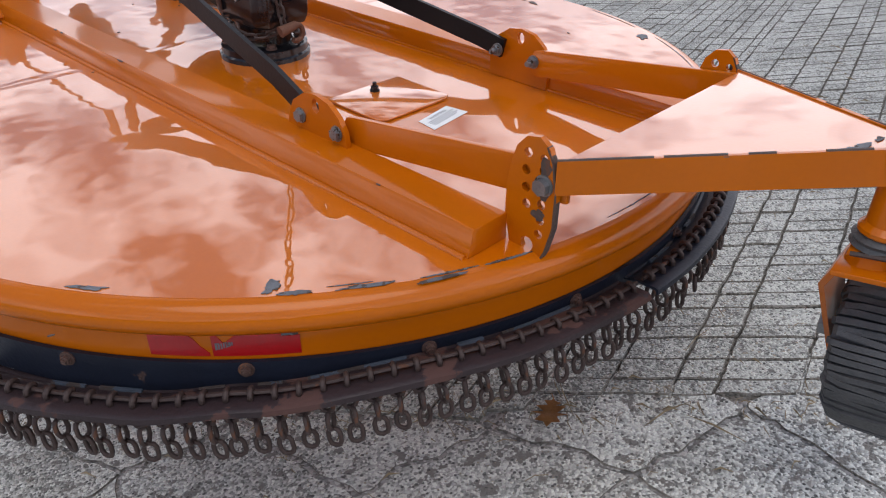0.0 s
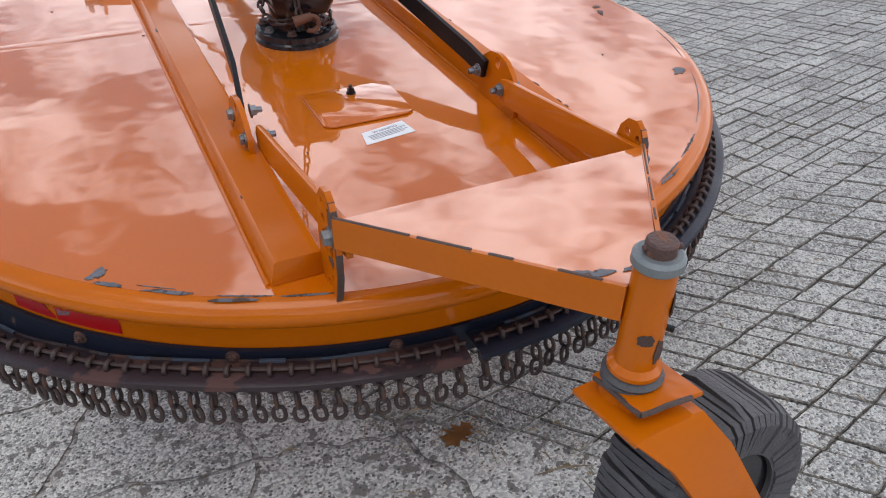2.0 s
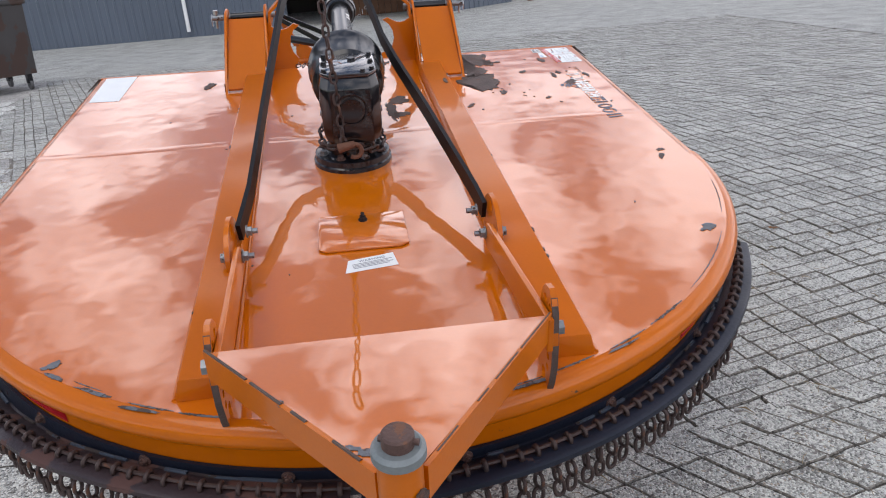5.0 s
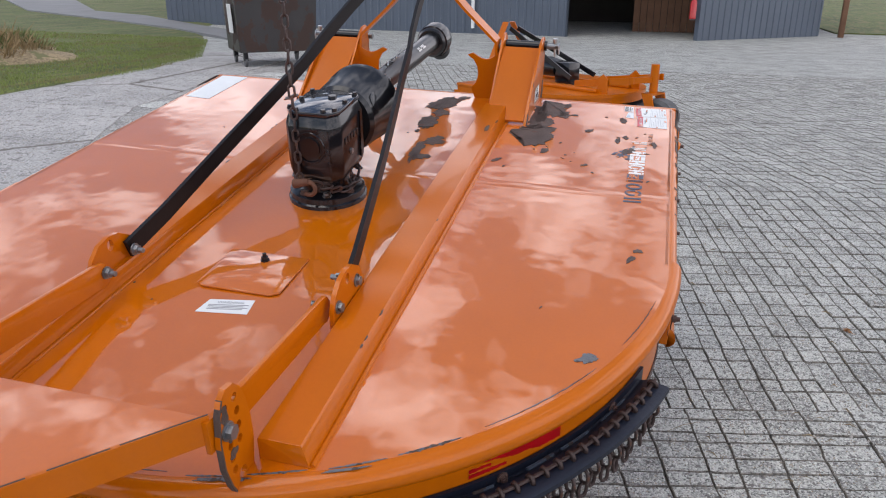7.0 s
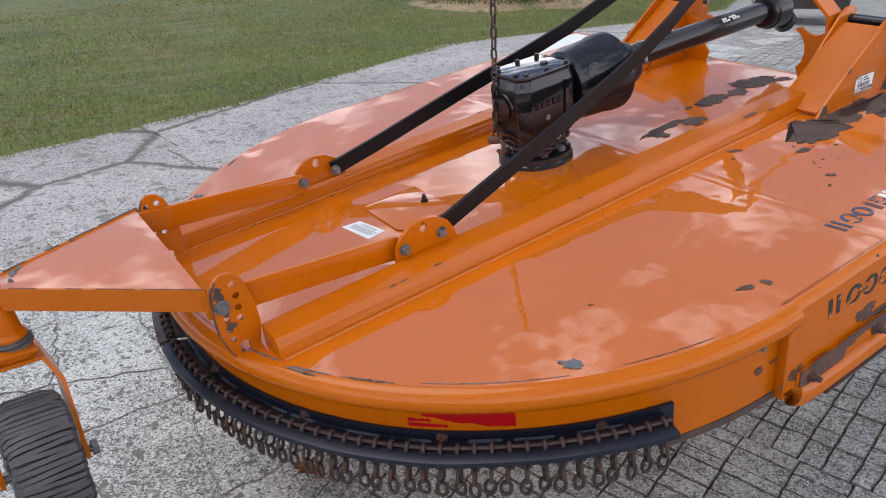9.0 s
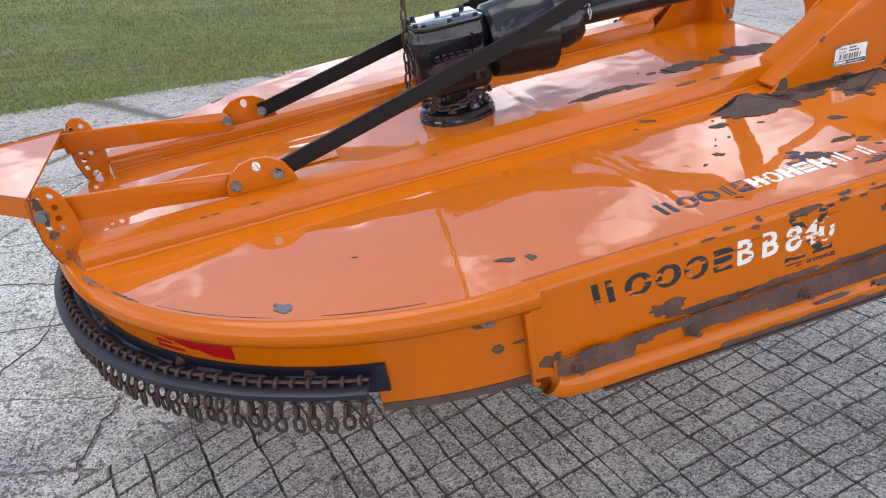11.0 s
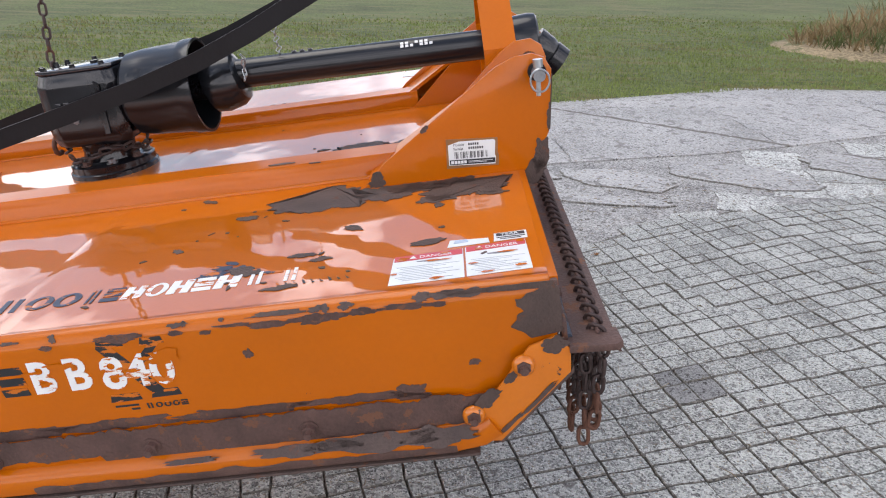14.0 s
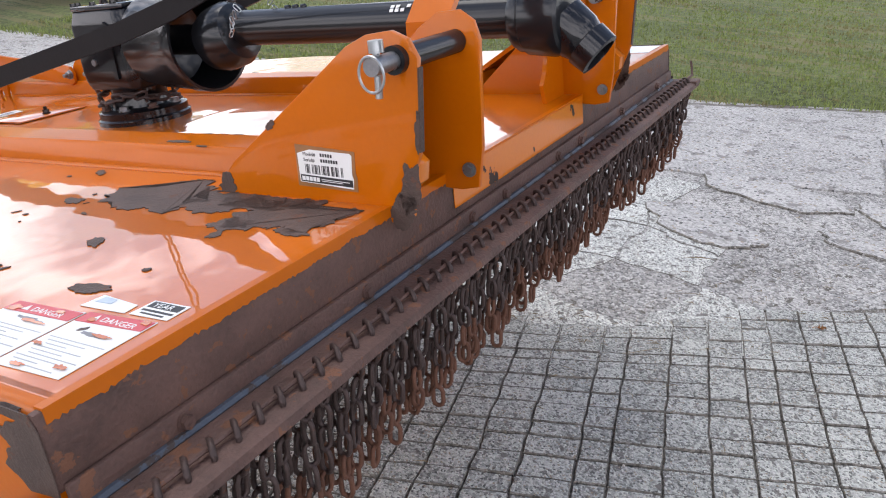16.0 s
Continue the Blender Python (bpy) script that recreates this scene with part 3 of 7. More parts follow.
    sweep(bm, [(-0.318, -0.158, 0.083), (-0.296, 0.0, 0.124), (-0.273, 0.36, 0.212), (-0.252, 0.69, 0.288), (-0.240, 0.86, 0.330), (-0.225, 1.02, 0.385), (-0.190, 1.22, 0.465), (-0.140, 1.42, 0.550), (-0.090, 1.62, 0.640)] if s < 0 else [(s * x, y, z) for x, y, z in ((0.320, -0.158, 0.083), (0.310, -0.08, 0.102), (0.235, 0.36, 0.190), (0.172, 0.69, 0.257), (0.140, 0.86, 0.302), (0.118, 1.02, 0.360), (0.102, 1.10, 0.395), (0.085, 1.22, 0.445), (0.065, 1.42, 0.535), (0.050, 1.62, 0.620))], [(-0.006, -0.025), (0.006, -0.025), (0.006, 0.025), (-0.006, 0.025)])
    part("brace_bar", bm, BLACK_BAR, cutter)
    # rear lugs
    lug_pts = [(-0.300, 0.001), (-0.305, 0.050), (-0.300, 0.085), (-0.283, 0.112), (-0.250, 0.136), (-0.210, 0.144), (-0.170, 0.138), (-0.130, 0.112), (-0.112, 0.080), (-0.104, 0.050), (-0.108, 0.001)]
    hole = [(-0.208 + 0.012 * math.cos(2 * math.pi * k / 12), 0.119 + 0.016 * math.sin(2 * math.pi * k / 12)) for k in range(12)]

    def holed(bm, rim, holes, x0, x1):
        """A flat plate with round holes, from loops in the plane of y and z."""
        for x in (x0, x1):
            es = []
            for loop in [rim] + holes:
                vs = [bm.verts.new((x, u, v)) for u, v in loop]
                es += [bm.edges.new((vs[i], vs[(i + 1) % len(vs)])) for i in range(len(vs))]
            bmesh.ops.triangle_fill(bm, use_beauty=True, edges=es)
        for loop in [rim] + holes:
            lo = [bm.verts.new((x0, u, v)) for u, v in loop]
            hi = [bm.verts.new((x1, u, v)) for u, v in loop]
            for i in range(len(loop)):
                bm.faces.new((lo[i], lo[(i + 1) % len(loop)], hi[(i + 1) % len(loop)], hi[i]))
        bmesh.ops.remove_doubles(bm, verts=bm.verts, dist=0.0002)

    bm = B()
    holed(bm, lug_pts, [hole], s * 0.328, s * 0.340)
    lug = part("lug", bm, ORANGE, cutter)
    for y, z in ((-0.276, 0.079), (-0.155, 0.084)):
        bolt(lug, (s * 0.3405, y, z), (s, 0, 0), 0.013, 0.009, 0.017, STEEL, 0)
        bolt(lug, (s * 0.3005, y, z), (-s, 0, 0), 0.013, 0.011, 0.017, STEEL, 0.014, "nut")
    # wheel arms
    bm = B()
    prism(bm, [(-0.310, 0.046), (-0.285, 0.040), (-0.265, 0.050), (-0.262, 0.085), (-0.275, 0.106), (-0.300, 0.112), (-0.815, 0.178), (-0.815, 0.106)], "x", s * 0.302, s * 0.314, bevel=0.0015)
    rear_x = 0.011 if s == 1 else -0.022
    for v in bm.verts:
        v.co.x += s * rear_x * max(0.0, min(1.0, (-0.30 - v.co.y) / 0.5))
    part("wheel_arm", bm, ORANGE, cutter)
    # holed height plates
    rim = [(-0.795, 0.175), (-0.785, 0.200), (-0.764, 0.215), (-0.738, 0.210), (-0.718, 0.188), (-0.706, 0.150), (-0.700, 0.110), (-0.700, 0.056), (-0.715, -0.010), (-0.722, -0.050), (-0.744, -0.064), (-0.770, -0.035), (-0.790, 0.010), (-0.803, 0.060), (-0.806, 0.120)]
    spots = [(-0.742, 0.182, 0.009), (-0.775, 0.180, 0.008), (-0.740, 0.150, 0.009), (-0.775, 0.158, 0.008), (-0.742, 0.118, 0.009), (-0.745, 0.088, 0.009), (-0.776, 0.096, 0.009), (-0.776, 0.066, 0.009), (-0.775, 0.038, 0.009), (-0.752, 0.010, 0.014)]
    holes = [[(y + r * math.cos(2 * math.pi * k / 10), z + r * math.sin(2 * math.pi * k / 10)) for k in range(10)] for y, z, r in spots]
    bm = B()
    plate_x = 0.327 if s == 1 else 0.296
    holed(bm, rim, holes, s * plate_x, s * (plate_x + 0.011))
    plate = part("height_plate", bm, ORANGE, cutter, "orange plate with two rows of holes")
    bolt(plate, (s * (plate_x + 0.0113), -0.779, 0.134), (s, 0, 0), 0.015, 0.012, 0.019, STEEL, 0)
    for k in range(3):
        bm = B()
        blob(bm, Matrix.Translation((s * (plate_x + 0.0112), -0.780 + 0.004 * k, 0.165 - 0.045 * k)) @ pose(0, 0, 0, 0, s * 90, 0), 0.020 - 0.004 * k, 0.012, k + 4.0, 16, 0.6, s * 0.0008)
        part("paint_chip", bm, RUST_GREY, plate)

    bm = B()
    sweep(bm, [(s * (plate_x + 0.006), y, z) for y, z in ((-0.780, 0.203), (-0.794, 0.178), (-0.804, 0.120), (-0.804, 0.060), (-0.792, 0.010), (-0.772, -0.035), (-0.752, -0.060))], [(-0.0062, -0.002), (0.0062, -0.002), (0.0062, 0.0015), (-0.0062, 0.0015)], up=(0, -1, -0.4))
    part("worn_edge", bm, RUST_GREY, plate)

# tail plate: a hollow triangle that rises to the pivot, folded down at the edges
def tail_z(y):
    return 0.182 + (-0.80 - y) * 0.157


bm = B()
tri_ = [(-0.302, -0.805), (0.318, -0.805), (0.038, -1.192), (0.007, -1.200), (-0.027, -1.192)]
hi = [bm.verts.new((x, y, tail_z(y))) for x, y in tri_]
lo = [bm.verts.new((x, y, tail_z(y) - 0.008)) for x, y in tri_]
bm.faces.new(hi), bm.faces.new(lo[::-1])
for k in range(5):
    bm.faces.new((hi[k], lo[k], lo[(k + 1) % 5], hi[(k + 1) % 5]))
tail = part("tail_plate", bm, ORANGE_DECK, cutter)
for s in (1, -1):
    a, b_ = Vector((0.320 if s == 1 else -0.306, -0.800, 0)), Vector((0.008 + s * 0.032, -1.202, 0))
    n_ = Vector((b_.y - a.y, a.x - b_.x, 0)).normalized() * 0.004
    bm = B()
    quad = [a + n_, b_ + n_, b_ - n_, a - n_]
    hi = [bm.verts.new((p.x, p.y, tail_z(p.y) + 0.003)) for p in quad]
    lo = [bm.verts.new((p.x, p.y, tail_z(p.y) - 0.058)) for p in quad]
    bm.faces.new(hi), bm.faces.new(lo[::-1])
    for k in range(4):
        bm.faces.new((hi[k], lo[k], lo[(k + 1) % 4], hi[(k + 1) % 4]))
    side = part("tail_side", bm, ORANGE, cutter)
    for f0, f1 in ((0.0, 0.30), (0.33, 0.52), (0.58, 0.66), (0.80, 0.93)):
        bm = B()
        sweep(bm, [a.lerp(b_, f) + Vector((0, 0, tail_z(a.lerp(b_, f).y) + 0.0025)) for f in (f0, (f0 + f1) / 2, f1)], circle_section(0.0035 if s == -1 else 0.002, 6))
        part("worn_edge", bm, RUST_GREY, side)
for x, y, a, b_ in ((-0.03, -1.155, 0.016, 0.009), (-0.055, -1.140, 0.012, 0.006), (0.01, -1.165, 0.012, 0.005), (-0.16, -1.005, 0.012, 0.005)):
    bm = B()
    blob(bm, Matrix.Translation((x, y, tail_z(y) + 0.0004)) @ pose(0, 0, 0, -8.9, 0, 0) @ pose(0, 0, 0, 0, 0, 40 * x * 10), a, b_, x * 40, 20, 0.9)
    part("paint_chip", bm, PRIMER, tail)

# caster pivot and fork
AX = Vector((0.006, -1.216, 0.0))
bm = B()
tube(bm, AX + Vector((0, 0, 0.098)), AX + Vector((0, 0, 0.294)), 0.0318, 0.0300, 28)
pivot = part("pivot_tube", bm, ORANGE, cutter)
bm = B()
lathe(bm, [(0.095, 0.034), (0.100, 0.040), (0.107, 0.040), (0.116, 0.032)], AX, (0, 0, 1), 28)
part("tube_collar", bm, ORANGE, pivot)
bm = B()
lathe(bm, [(0.284, 0.031), (0.289, 0.036), (0.301, 0.0355), (0.306, 0.030)], AX, (0, 0, 1), 28)
part("cap_collar", bm, CAP_GREY, pivot, "grey steel collar")
bm = B()
lathe(bm, [(0.304, 0.0215), (0.323, 0.0215), (0.326, 0.019)], AX, (0, 0, 1), 24)
tube(bm, AX + Vector((-0.024, 0.006, 0.314)), AX + Vector((0.026, -0.010, 0.314)), 0.0045, seg=10)
part("pivot_pin", bm, RUST, pivot)
bm = B()
lathe(bm, [(0.072, 0.036), (0.076, 0.046), (0.083, 0.042), (0.090, 0.046), (0.097, 0.036)], AX, (0, 0, 1), 28)
part("rubber_washer", bm, RUBBER, pivot)
bm = B()
tube(bm, AX + Vector((0.020, -0.020, 0.185)), AX + Vector((0.029, -0.029, 0.183)), 0.005, seg=8)
part("grease_nipple", bm, BLACK, pivot)
for k, (ang, z, w_, h_) in enumerate(((-40, 0.222, 0.016, 0.018), (-75, 0.150, 0.009, 0.022), (-120, 0.176, 0.012, 0.010))):
    c = AX + Vector((0.0305 * math.cos(radians(ang)), 0.0305 * math.sin(radians(ang)), z))
    bm = B()
    blob(bm, Matrix.Translation(c) @ pose(0, 0, 0, 0, 0, ang) @ pose(0, 0, 0, 0, 90, 0), h_, w_, k + 9.0, 16, 0.5, 0.002)
    part("paint_chip", bm, RUST_GREY, pivot)

HEAD = radians(4)
roll_dir = Vector((math.cos(HEAD), math.sin(HEAD), 0))
axle_dir = Vector((math.sin(HEAD), -math.cos(HEAD), 0))
hub_w = Vector((0.180, -1.349, 0.450))
fork_m = DECK_INV @ Matrix(((roll_dir.x, -axle_dir.x, 0, hub_w.x), (roll_dir.y, -axle_dir.y, 0, hub_w.y), (0, 0, 1, hub_w.z), (0, 0, 0, 1)))
# in the fork's frame: x runs ahead of the pivot, y to the left, z up, from the hub
bm = B()
prism(bm, [(-0.215, -0.070), (-0.090, -0.070), (-0.090, 0.070), (-0.215, 0.070)], "z", 0.234, 0.244, fork_m, 0.002)
fork = part("caster_fork", bm, ORANGE, cutter)
for s in (1, -1):
    bm = B()
    pts3 = [(-0.215, s * 0.070, 0.2435), (-0.090, s * 0.070, 0.2435), (-0.055, s * 0.098, 0.185), (0.042, s * 0.100, 0.004), (-0.040, s * 0.100, -0.030), (-0.165, s * 0.098, 0.185)]
    top = [bm.verts.new(fork_m @ Vector(p)) for p in pts3]
    low = [bm.verts.new(fork_m @ (Vector(p) - Vector((0, s * 0.010, 0.004)))) for p in pts3]
    for quad in ((0, 1, 2, 5), (5, 2, 3, 4)):
        bm.faces.new([top[i] for i in quad]), bm.faces.new([low[i] for i in quad[::-1]])
    for i in range(6):
        bm.faces.new((top[i], top[(i + 1) % 6], low[(i + 1) % 6], low[i]))
    part("fork_arm", bm, ORANGE, fork)
bm = B()
prism(bm, [(-0.190, -0.050), (-0.086, -0.062), (-0.086, 0.060), (-0.190, 0.055)], "z", 0.262, 0.272, fork_m, 0.002)
tube(bm, fork_m @ Vector((-0.144, 0, 0.240)), fork_m @ Vector((-0.144, 0, 0.266)), 0.040, seg=24)
lathe(bm, [(0.04, 0.044), (0.062, 0.040), (0.074, 0.040)], AX, (0, 0, 1), 24)
fplate = part("fork_plate", bm, ORANGE, fork)
for a, b_ in (((-0.190, -0.050), (-0.190, 0.050)), ((-0.190, -0.050), (-0.105, -0.060))):
    bm = B()
    sweep(bm, [fork_m @ Vector((a[0] + (b_[0] - a[0]) * f, a[1] + (b_[1] - a[1]) * f, 0.2685 + 0.001 * math.sin(f * 17))) for f in (0.0, 0.25, 0.5, 0.75, 1.0)], circle_section(0.0045, 6))
    part("worn_edge", bm, RUST_GREY, fplate)
bm = B()
p0, p1 = fork_m @ Vector((0, -0.140, 0)), fork_m @ Vector((0, 0.125, 0))
tube(bm, p0, p1, 0.011, seg=14)
tube(bm, fork_m @ Vector((0, -0.101, 0)), fork_m @ Vector((0, -0.126, 0)), 0.022, seg=6)
tube(bm, fork_m @ Vector((0, 0.111, 0)), fork_m @ Vector((0, 0.126, 0)), 0.022, seg=6)
part("axle_bolt", bm, STEEL, fork)
# laminated tyre: many thin rubber plies pressed side by side round the rim
axle_deck = (fork_m.to_3x3() @ Vector((0, -1, 0))).normalized()
hub = fork_m.translation
bm = B()
lathe(bm, [(-0.070, 0.095), (-0.074, 0.150), (-0.066, 0.156), (-0.035, 0.162), (0.035, 0.162), (0.066, 0.156), (0.074, 0.140), (0.070, 0.095)], hub, axle_deck, 48, True)
tyre = part("tyre", bm, RUBBER, cutter, "laminated black rubber tyre")
q_ = axle_deck.to_track_quat("Z", "Y").to_matrix().to_4x4()
bm = B()
for k in range(76):
    a = 2 * math.pi * k / 76
    rr, ww = 0.177 + random.uniform(-0.005, 0.005), 0.072 + random.uniform(-0.003, 0.003)
    mm = Matrix.Translation(hub) @ q_ @ Matrix.Rotation(a, 4, "Z")
    tilt = random.uniform(-4, 4)
    prism(bm, [(0.100, -ww), (0.155, -ww - 0.004), (0.171, -ww + 0.006), (rr, -ww * 0.55), (rr, ww * 0.55), (0.171, ww - 0.006), (0.155, ww + 0.004), (0.100, ww)], "y", -0.0056, 0.0056, mm @ pose(0, 0, 0, 0, 0, 0) @ Matrix.Rotation(radians(tilt), 4, "X"))
tagged(part("tread", bm, RUBBER, tyre, "pressed rubber plies"), kind="stuff")
bm = B()
lathe(bm, [(-0.060, 0.100), (-0.060, 0.088), (-0.025, 0.080), (-0.022, 0.040), (-0.060, 0.034), (-0.060, 0.016), (0.060, 0.016), (0.060, 0.034), (0.022, 0.040), (0.025, 0.080), (0.060, 0.088), (0.060, 0.100)], hub, axle_deck, 32)
part("wheel_rim", bm, BLACK, cutter)

# gearbox
bm = B()
body = [(-0.094, 0.392), (-0.066, 0.352), (0.066, 0.352), (0.094, 0.392), (0.094, 0.572), (0.074, 0.600), (-0.074, 0.600), (-0.094, 0.572)]


def shrunk(f):
    return [(x * f, 0.478 + (y - 0.478) * f) for x, y in body]


rings = [(shrunk(0.90), 0.098), (shrunk(0.98), 0.122), (body, 0.150), (body, 0.276), (shrunk(0.93), 0.300), (shrunk(0.90), 0.312)]
vr = [[bm.verts.new((x, y, z)) for x, y in r_] for r_, z in rings]
for a, b_ in zip(vr, vr[1:]):
    for k in range(8):
        bm.faces.new((a[k], a[(k + 1) % 8], b_[(k + 1) % 8], b_[k]))
bm.faces.new(vr[0][::-1]), bm.faces.new(vr[-1])
bmesh.ops.bevel(bm, geom=list(bm.edges), offset=0.005, segments=2, affect="EDGES", profile=0.5)
gb = part("gearbox", bm, BLACK, cutter, "greasy black cast gearbox")
bm = B()
prism(bm, shrunk(0.93), "z", 0.312, 0.325, bevel=0.002)
lid = part("lid", bm, GLOSS, gb)
for x, y in ((-0.074, 0.395), (-0.045, 0.374), (0.045, 0.374), (0.074, 0.395), (-0.074, 0.565), (0.074, 0.565), (-0.074, 0.480), (0.074, 0.480)):
    bolt(gb, (x, y, 0.325), (0, 0, 1), 0.008, 0.006, 0.009, BLACK, 0)
bm = B()
tube(bm, (0.015, 0.52, 0.325), (0.015, 0.52, 0.332), 0.014, seg=6)
part("filler_plug", bm, BLACK, lid)
bm = B()
ringp = [Vector((0.048 * math.cos(2 * math.pi * k / 32), 0.351, 0.214 + 0.048 * math.sin(2 * math.pi * k / 32))) for k in range(32)]
sweep(bm, ringp, circle_section(0.004, 6), up=(0, 1, 0), closed=True)
tube(bm, (0, 0.354, 0.214), (0, 0.345, 0.214), 0.035, seg=28)
part("rear_boss", bm, BLACK, gb)
for sx in (1, -1):
    for k in range(5):
        bm = B()
        box(bm, min(sx * 0.0935, sx * 0.0975), max(sx * 0.0935, sx * 0.0975), 0.408 + 0.024 * k, 0.425 + 0.024 * k, 0.212, 0.233, 0.0015)
        part("cast_bar", bm, BLACK, gb)
    bm = B()
    tube(bm, (sx * 0.092, 0.455, 0.176), (sx * 0.100, 0.455, 0.176), 0.010, seg=6)
    part("drain_plug", bm, STEEL, gb)
    bm = B()
    prism(bm, [(0.530, 0.13), (0.545, 0.13), (0.552, 0.272), (0.537, 0.282)], "x", sx * 0.092, sx * 0.100)
    part("rib", bm, BLACK, gb)
bm = B()
lathe(bm, [(0.0, 0.130), (0.012, 0.130), (0.016, 0.124), (0.034, 0.124), (0.038, 0.116), (0.042, 0.082), (0.070, 0.076), (0.104, 0.080)], (-0.008, 0.478, 0), (0, 0, 1), 40)
flange = part("base_flange", bm, BLACK, gb)
for k in range(8):
    a = radians(22 + 45 * k)
    bolt(flange, (-0.008 + 0.102 * math.cos(a), 0.478 + 0.102 * math.sin(a), 0.039), (0, 0, 1), 0.012, 0.010, 0.016, RUST if k % 2 else STEEL, 0)
# bell guard and drive shaft
bm = B()
AXIS0, AXD = Vector((0, 0.604, 0.217)), Vector((0, 1.0, 0.0))
lathe(bm, [(0.0, 0.060), (0.0, 0.106), (0.012, 0.119), (0.06, 0.126), (0.172, 0.133), (0.178, 0.137), (0.215, 0.138), (0.215, 0.130), (0.06, 0.119), (0.03, 0.060)], AXIS0, AXD, 40)
bell = part("bell_guard", bm, BLACK_PLASTIC, cutter, "black plastic bell guard with open front")
bm = B()
lathe(bm, [(-0.010, 0.020), (0.0, 0.034), (0.003, 0.034), (0.006, 0.020)], (0.106, 0.665, 0.272), (1, 0, 0.45), 20)
part("guard_bolt", bm, BLACK_PLASTIC, bell)
bm = B()
lathe(bm, [(0.0, 0.030), (0.0, 0.074), (0.03, 0.083), (0.075, 0.082), (0.098, 0.070), (0.106, 0.050), (0.108, 0.030)], (0, 0.836, 0.205), (0, 1, 0.26), 32)
part("yoke_boot", bm, BLACK_PLASTIC, cutter)
bm = B()
tube(bm, (0, 0.62, 0.217), (0, 0.86, 0.212), 0.040, seg=20)
part("yoke", bm, BLACK, cutter)
bm = B()
lathe(bm, [(0.0, 0.0425), (0.78, 0.0425)], (0, 0.925, 0.236), (0, 1, -0.012), 32)
shaft = part("drive_shaft", bm, BLACK_PLASTIC, cutter, "long black plastic drive shaft tube")
bm = B()
for k in range(3):
    tube(bm, (0.0, 1.10 + 0.024 * k, 0.274), (0.0, 1.108 + 0.024 * k, 0.2795), 0.010, 0.004, 12)
part("tube_bumps", bm, BLACK_PLASTIC, shaft)
bm = B()
for k in range(7):
    for j in range(2):
        if (k + j) % 4 == 3:
            continue
        a = radians(38 + 13 * j)
        c = Vector((0.0436 * math.cos(a), 1.42 + 0.014 * k, 0.230 + 0.0436 * math.sin(a)))
        box(bm, -0.0006, 0.0006, -0.0045, 0.0045, -0.004, 0.004, 0, Matrix.Translation(c) @ pose(0, 0, 0, 0, -math.degrees(a), 0))
part("shaft_label_bars", bm, WHITE_CLEAN, shaft)
bm = B()
box(bm, -0.0006, 0.0006, -0.022, 0.022, -0.005, 0.005, 0, Matrix.Translation((0.030, 1.575, 0.2545)) @ pose(0, 0, 0, 0, -48, 0))
part("yellow_label", bm, YELLOW, shaft)
bm = B()
lathe(bm, [(0.0, 0.043), (0.0, 0.058), (0.012, 0.066), (0.024, 0.066), (0.030, 0.072), (0.085, 0.077), (0.105, 0.074), (0.110, 0.068), (0.112, 0.030)], (0, 1.700, 0.222), (0, 1, 0.0), 36)
part("front_bell", bm, BLACK_PLASTIC, cutter)
bm = B()
lathe(bm, [(0.0, 0.030), (0.0, 0.052), (0.045, 0.050), (0.062, 0.044), (0.064, 0.048), (0.100, 0.046), (0.102, 0.036), (0.08, 0.034)], (0, 1.795, 0.212), (0.02, 0.75, -0.66), 28)
part("front_yoke", bm, BLACK, cutter)

# weld across the deck where the two plates meet
for x0, x1 in ((-1.10, -0.447), (-0.302, 0.302), (0.447, 1.10)):
    bm = B()
    n_ = int((x1 - x0) / 0.02)
    sweep(bm, [(x0 + (x1 - x0) * k / n_, SEAM + 0.0012 * noise.noise(Vector((k * 0.9, x0, 0))), 0.0) for k in range(n_ + 1)], [(-0.030, 0.0), (-0.006, 0.0007), (0.006, 0.0007), (0.022, 0.0), (0.0, -0.002)])
    part("weld_bead", bm, ORANGE_DECK, cutter)

# inspection cover with its bolt
bm = B()
prism(bm, [(-0.125, 0.040), (0.117, 0.040), (0.117, -0.150), (0.095, -0.165), (-0.105, -0.165), (-0.125, -0.150)], "z", 0.002, 0.007, bevel=0.0015)
cover = part("inspection_cover", bm, ORANGE_DECK, cutter)
bolt(cover, (0.0, 0.0, 0.007), (0, 0, 1), 0.010, 0.010, 0.013, BLACK, 0.010)

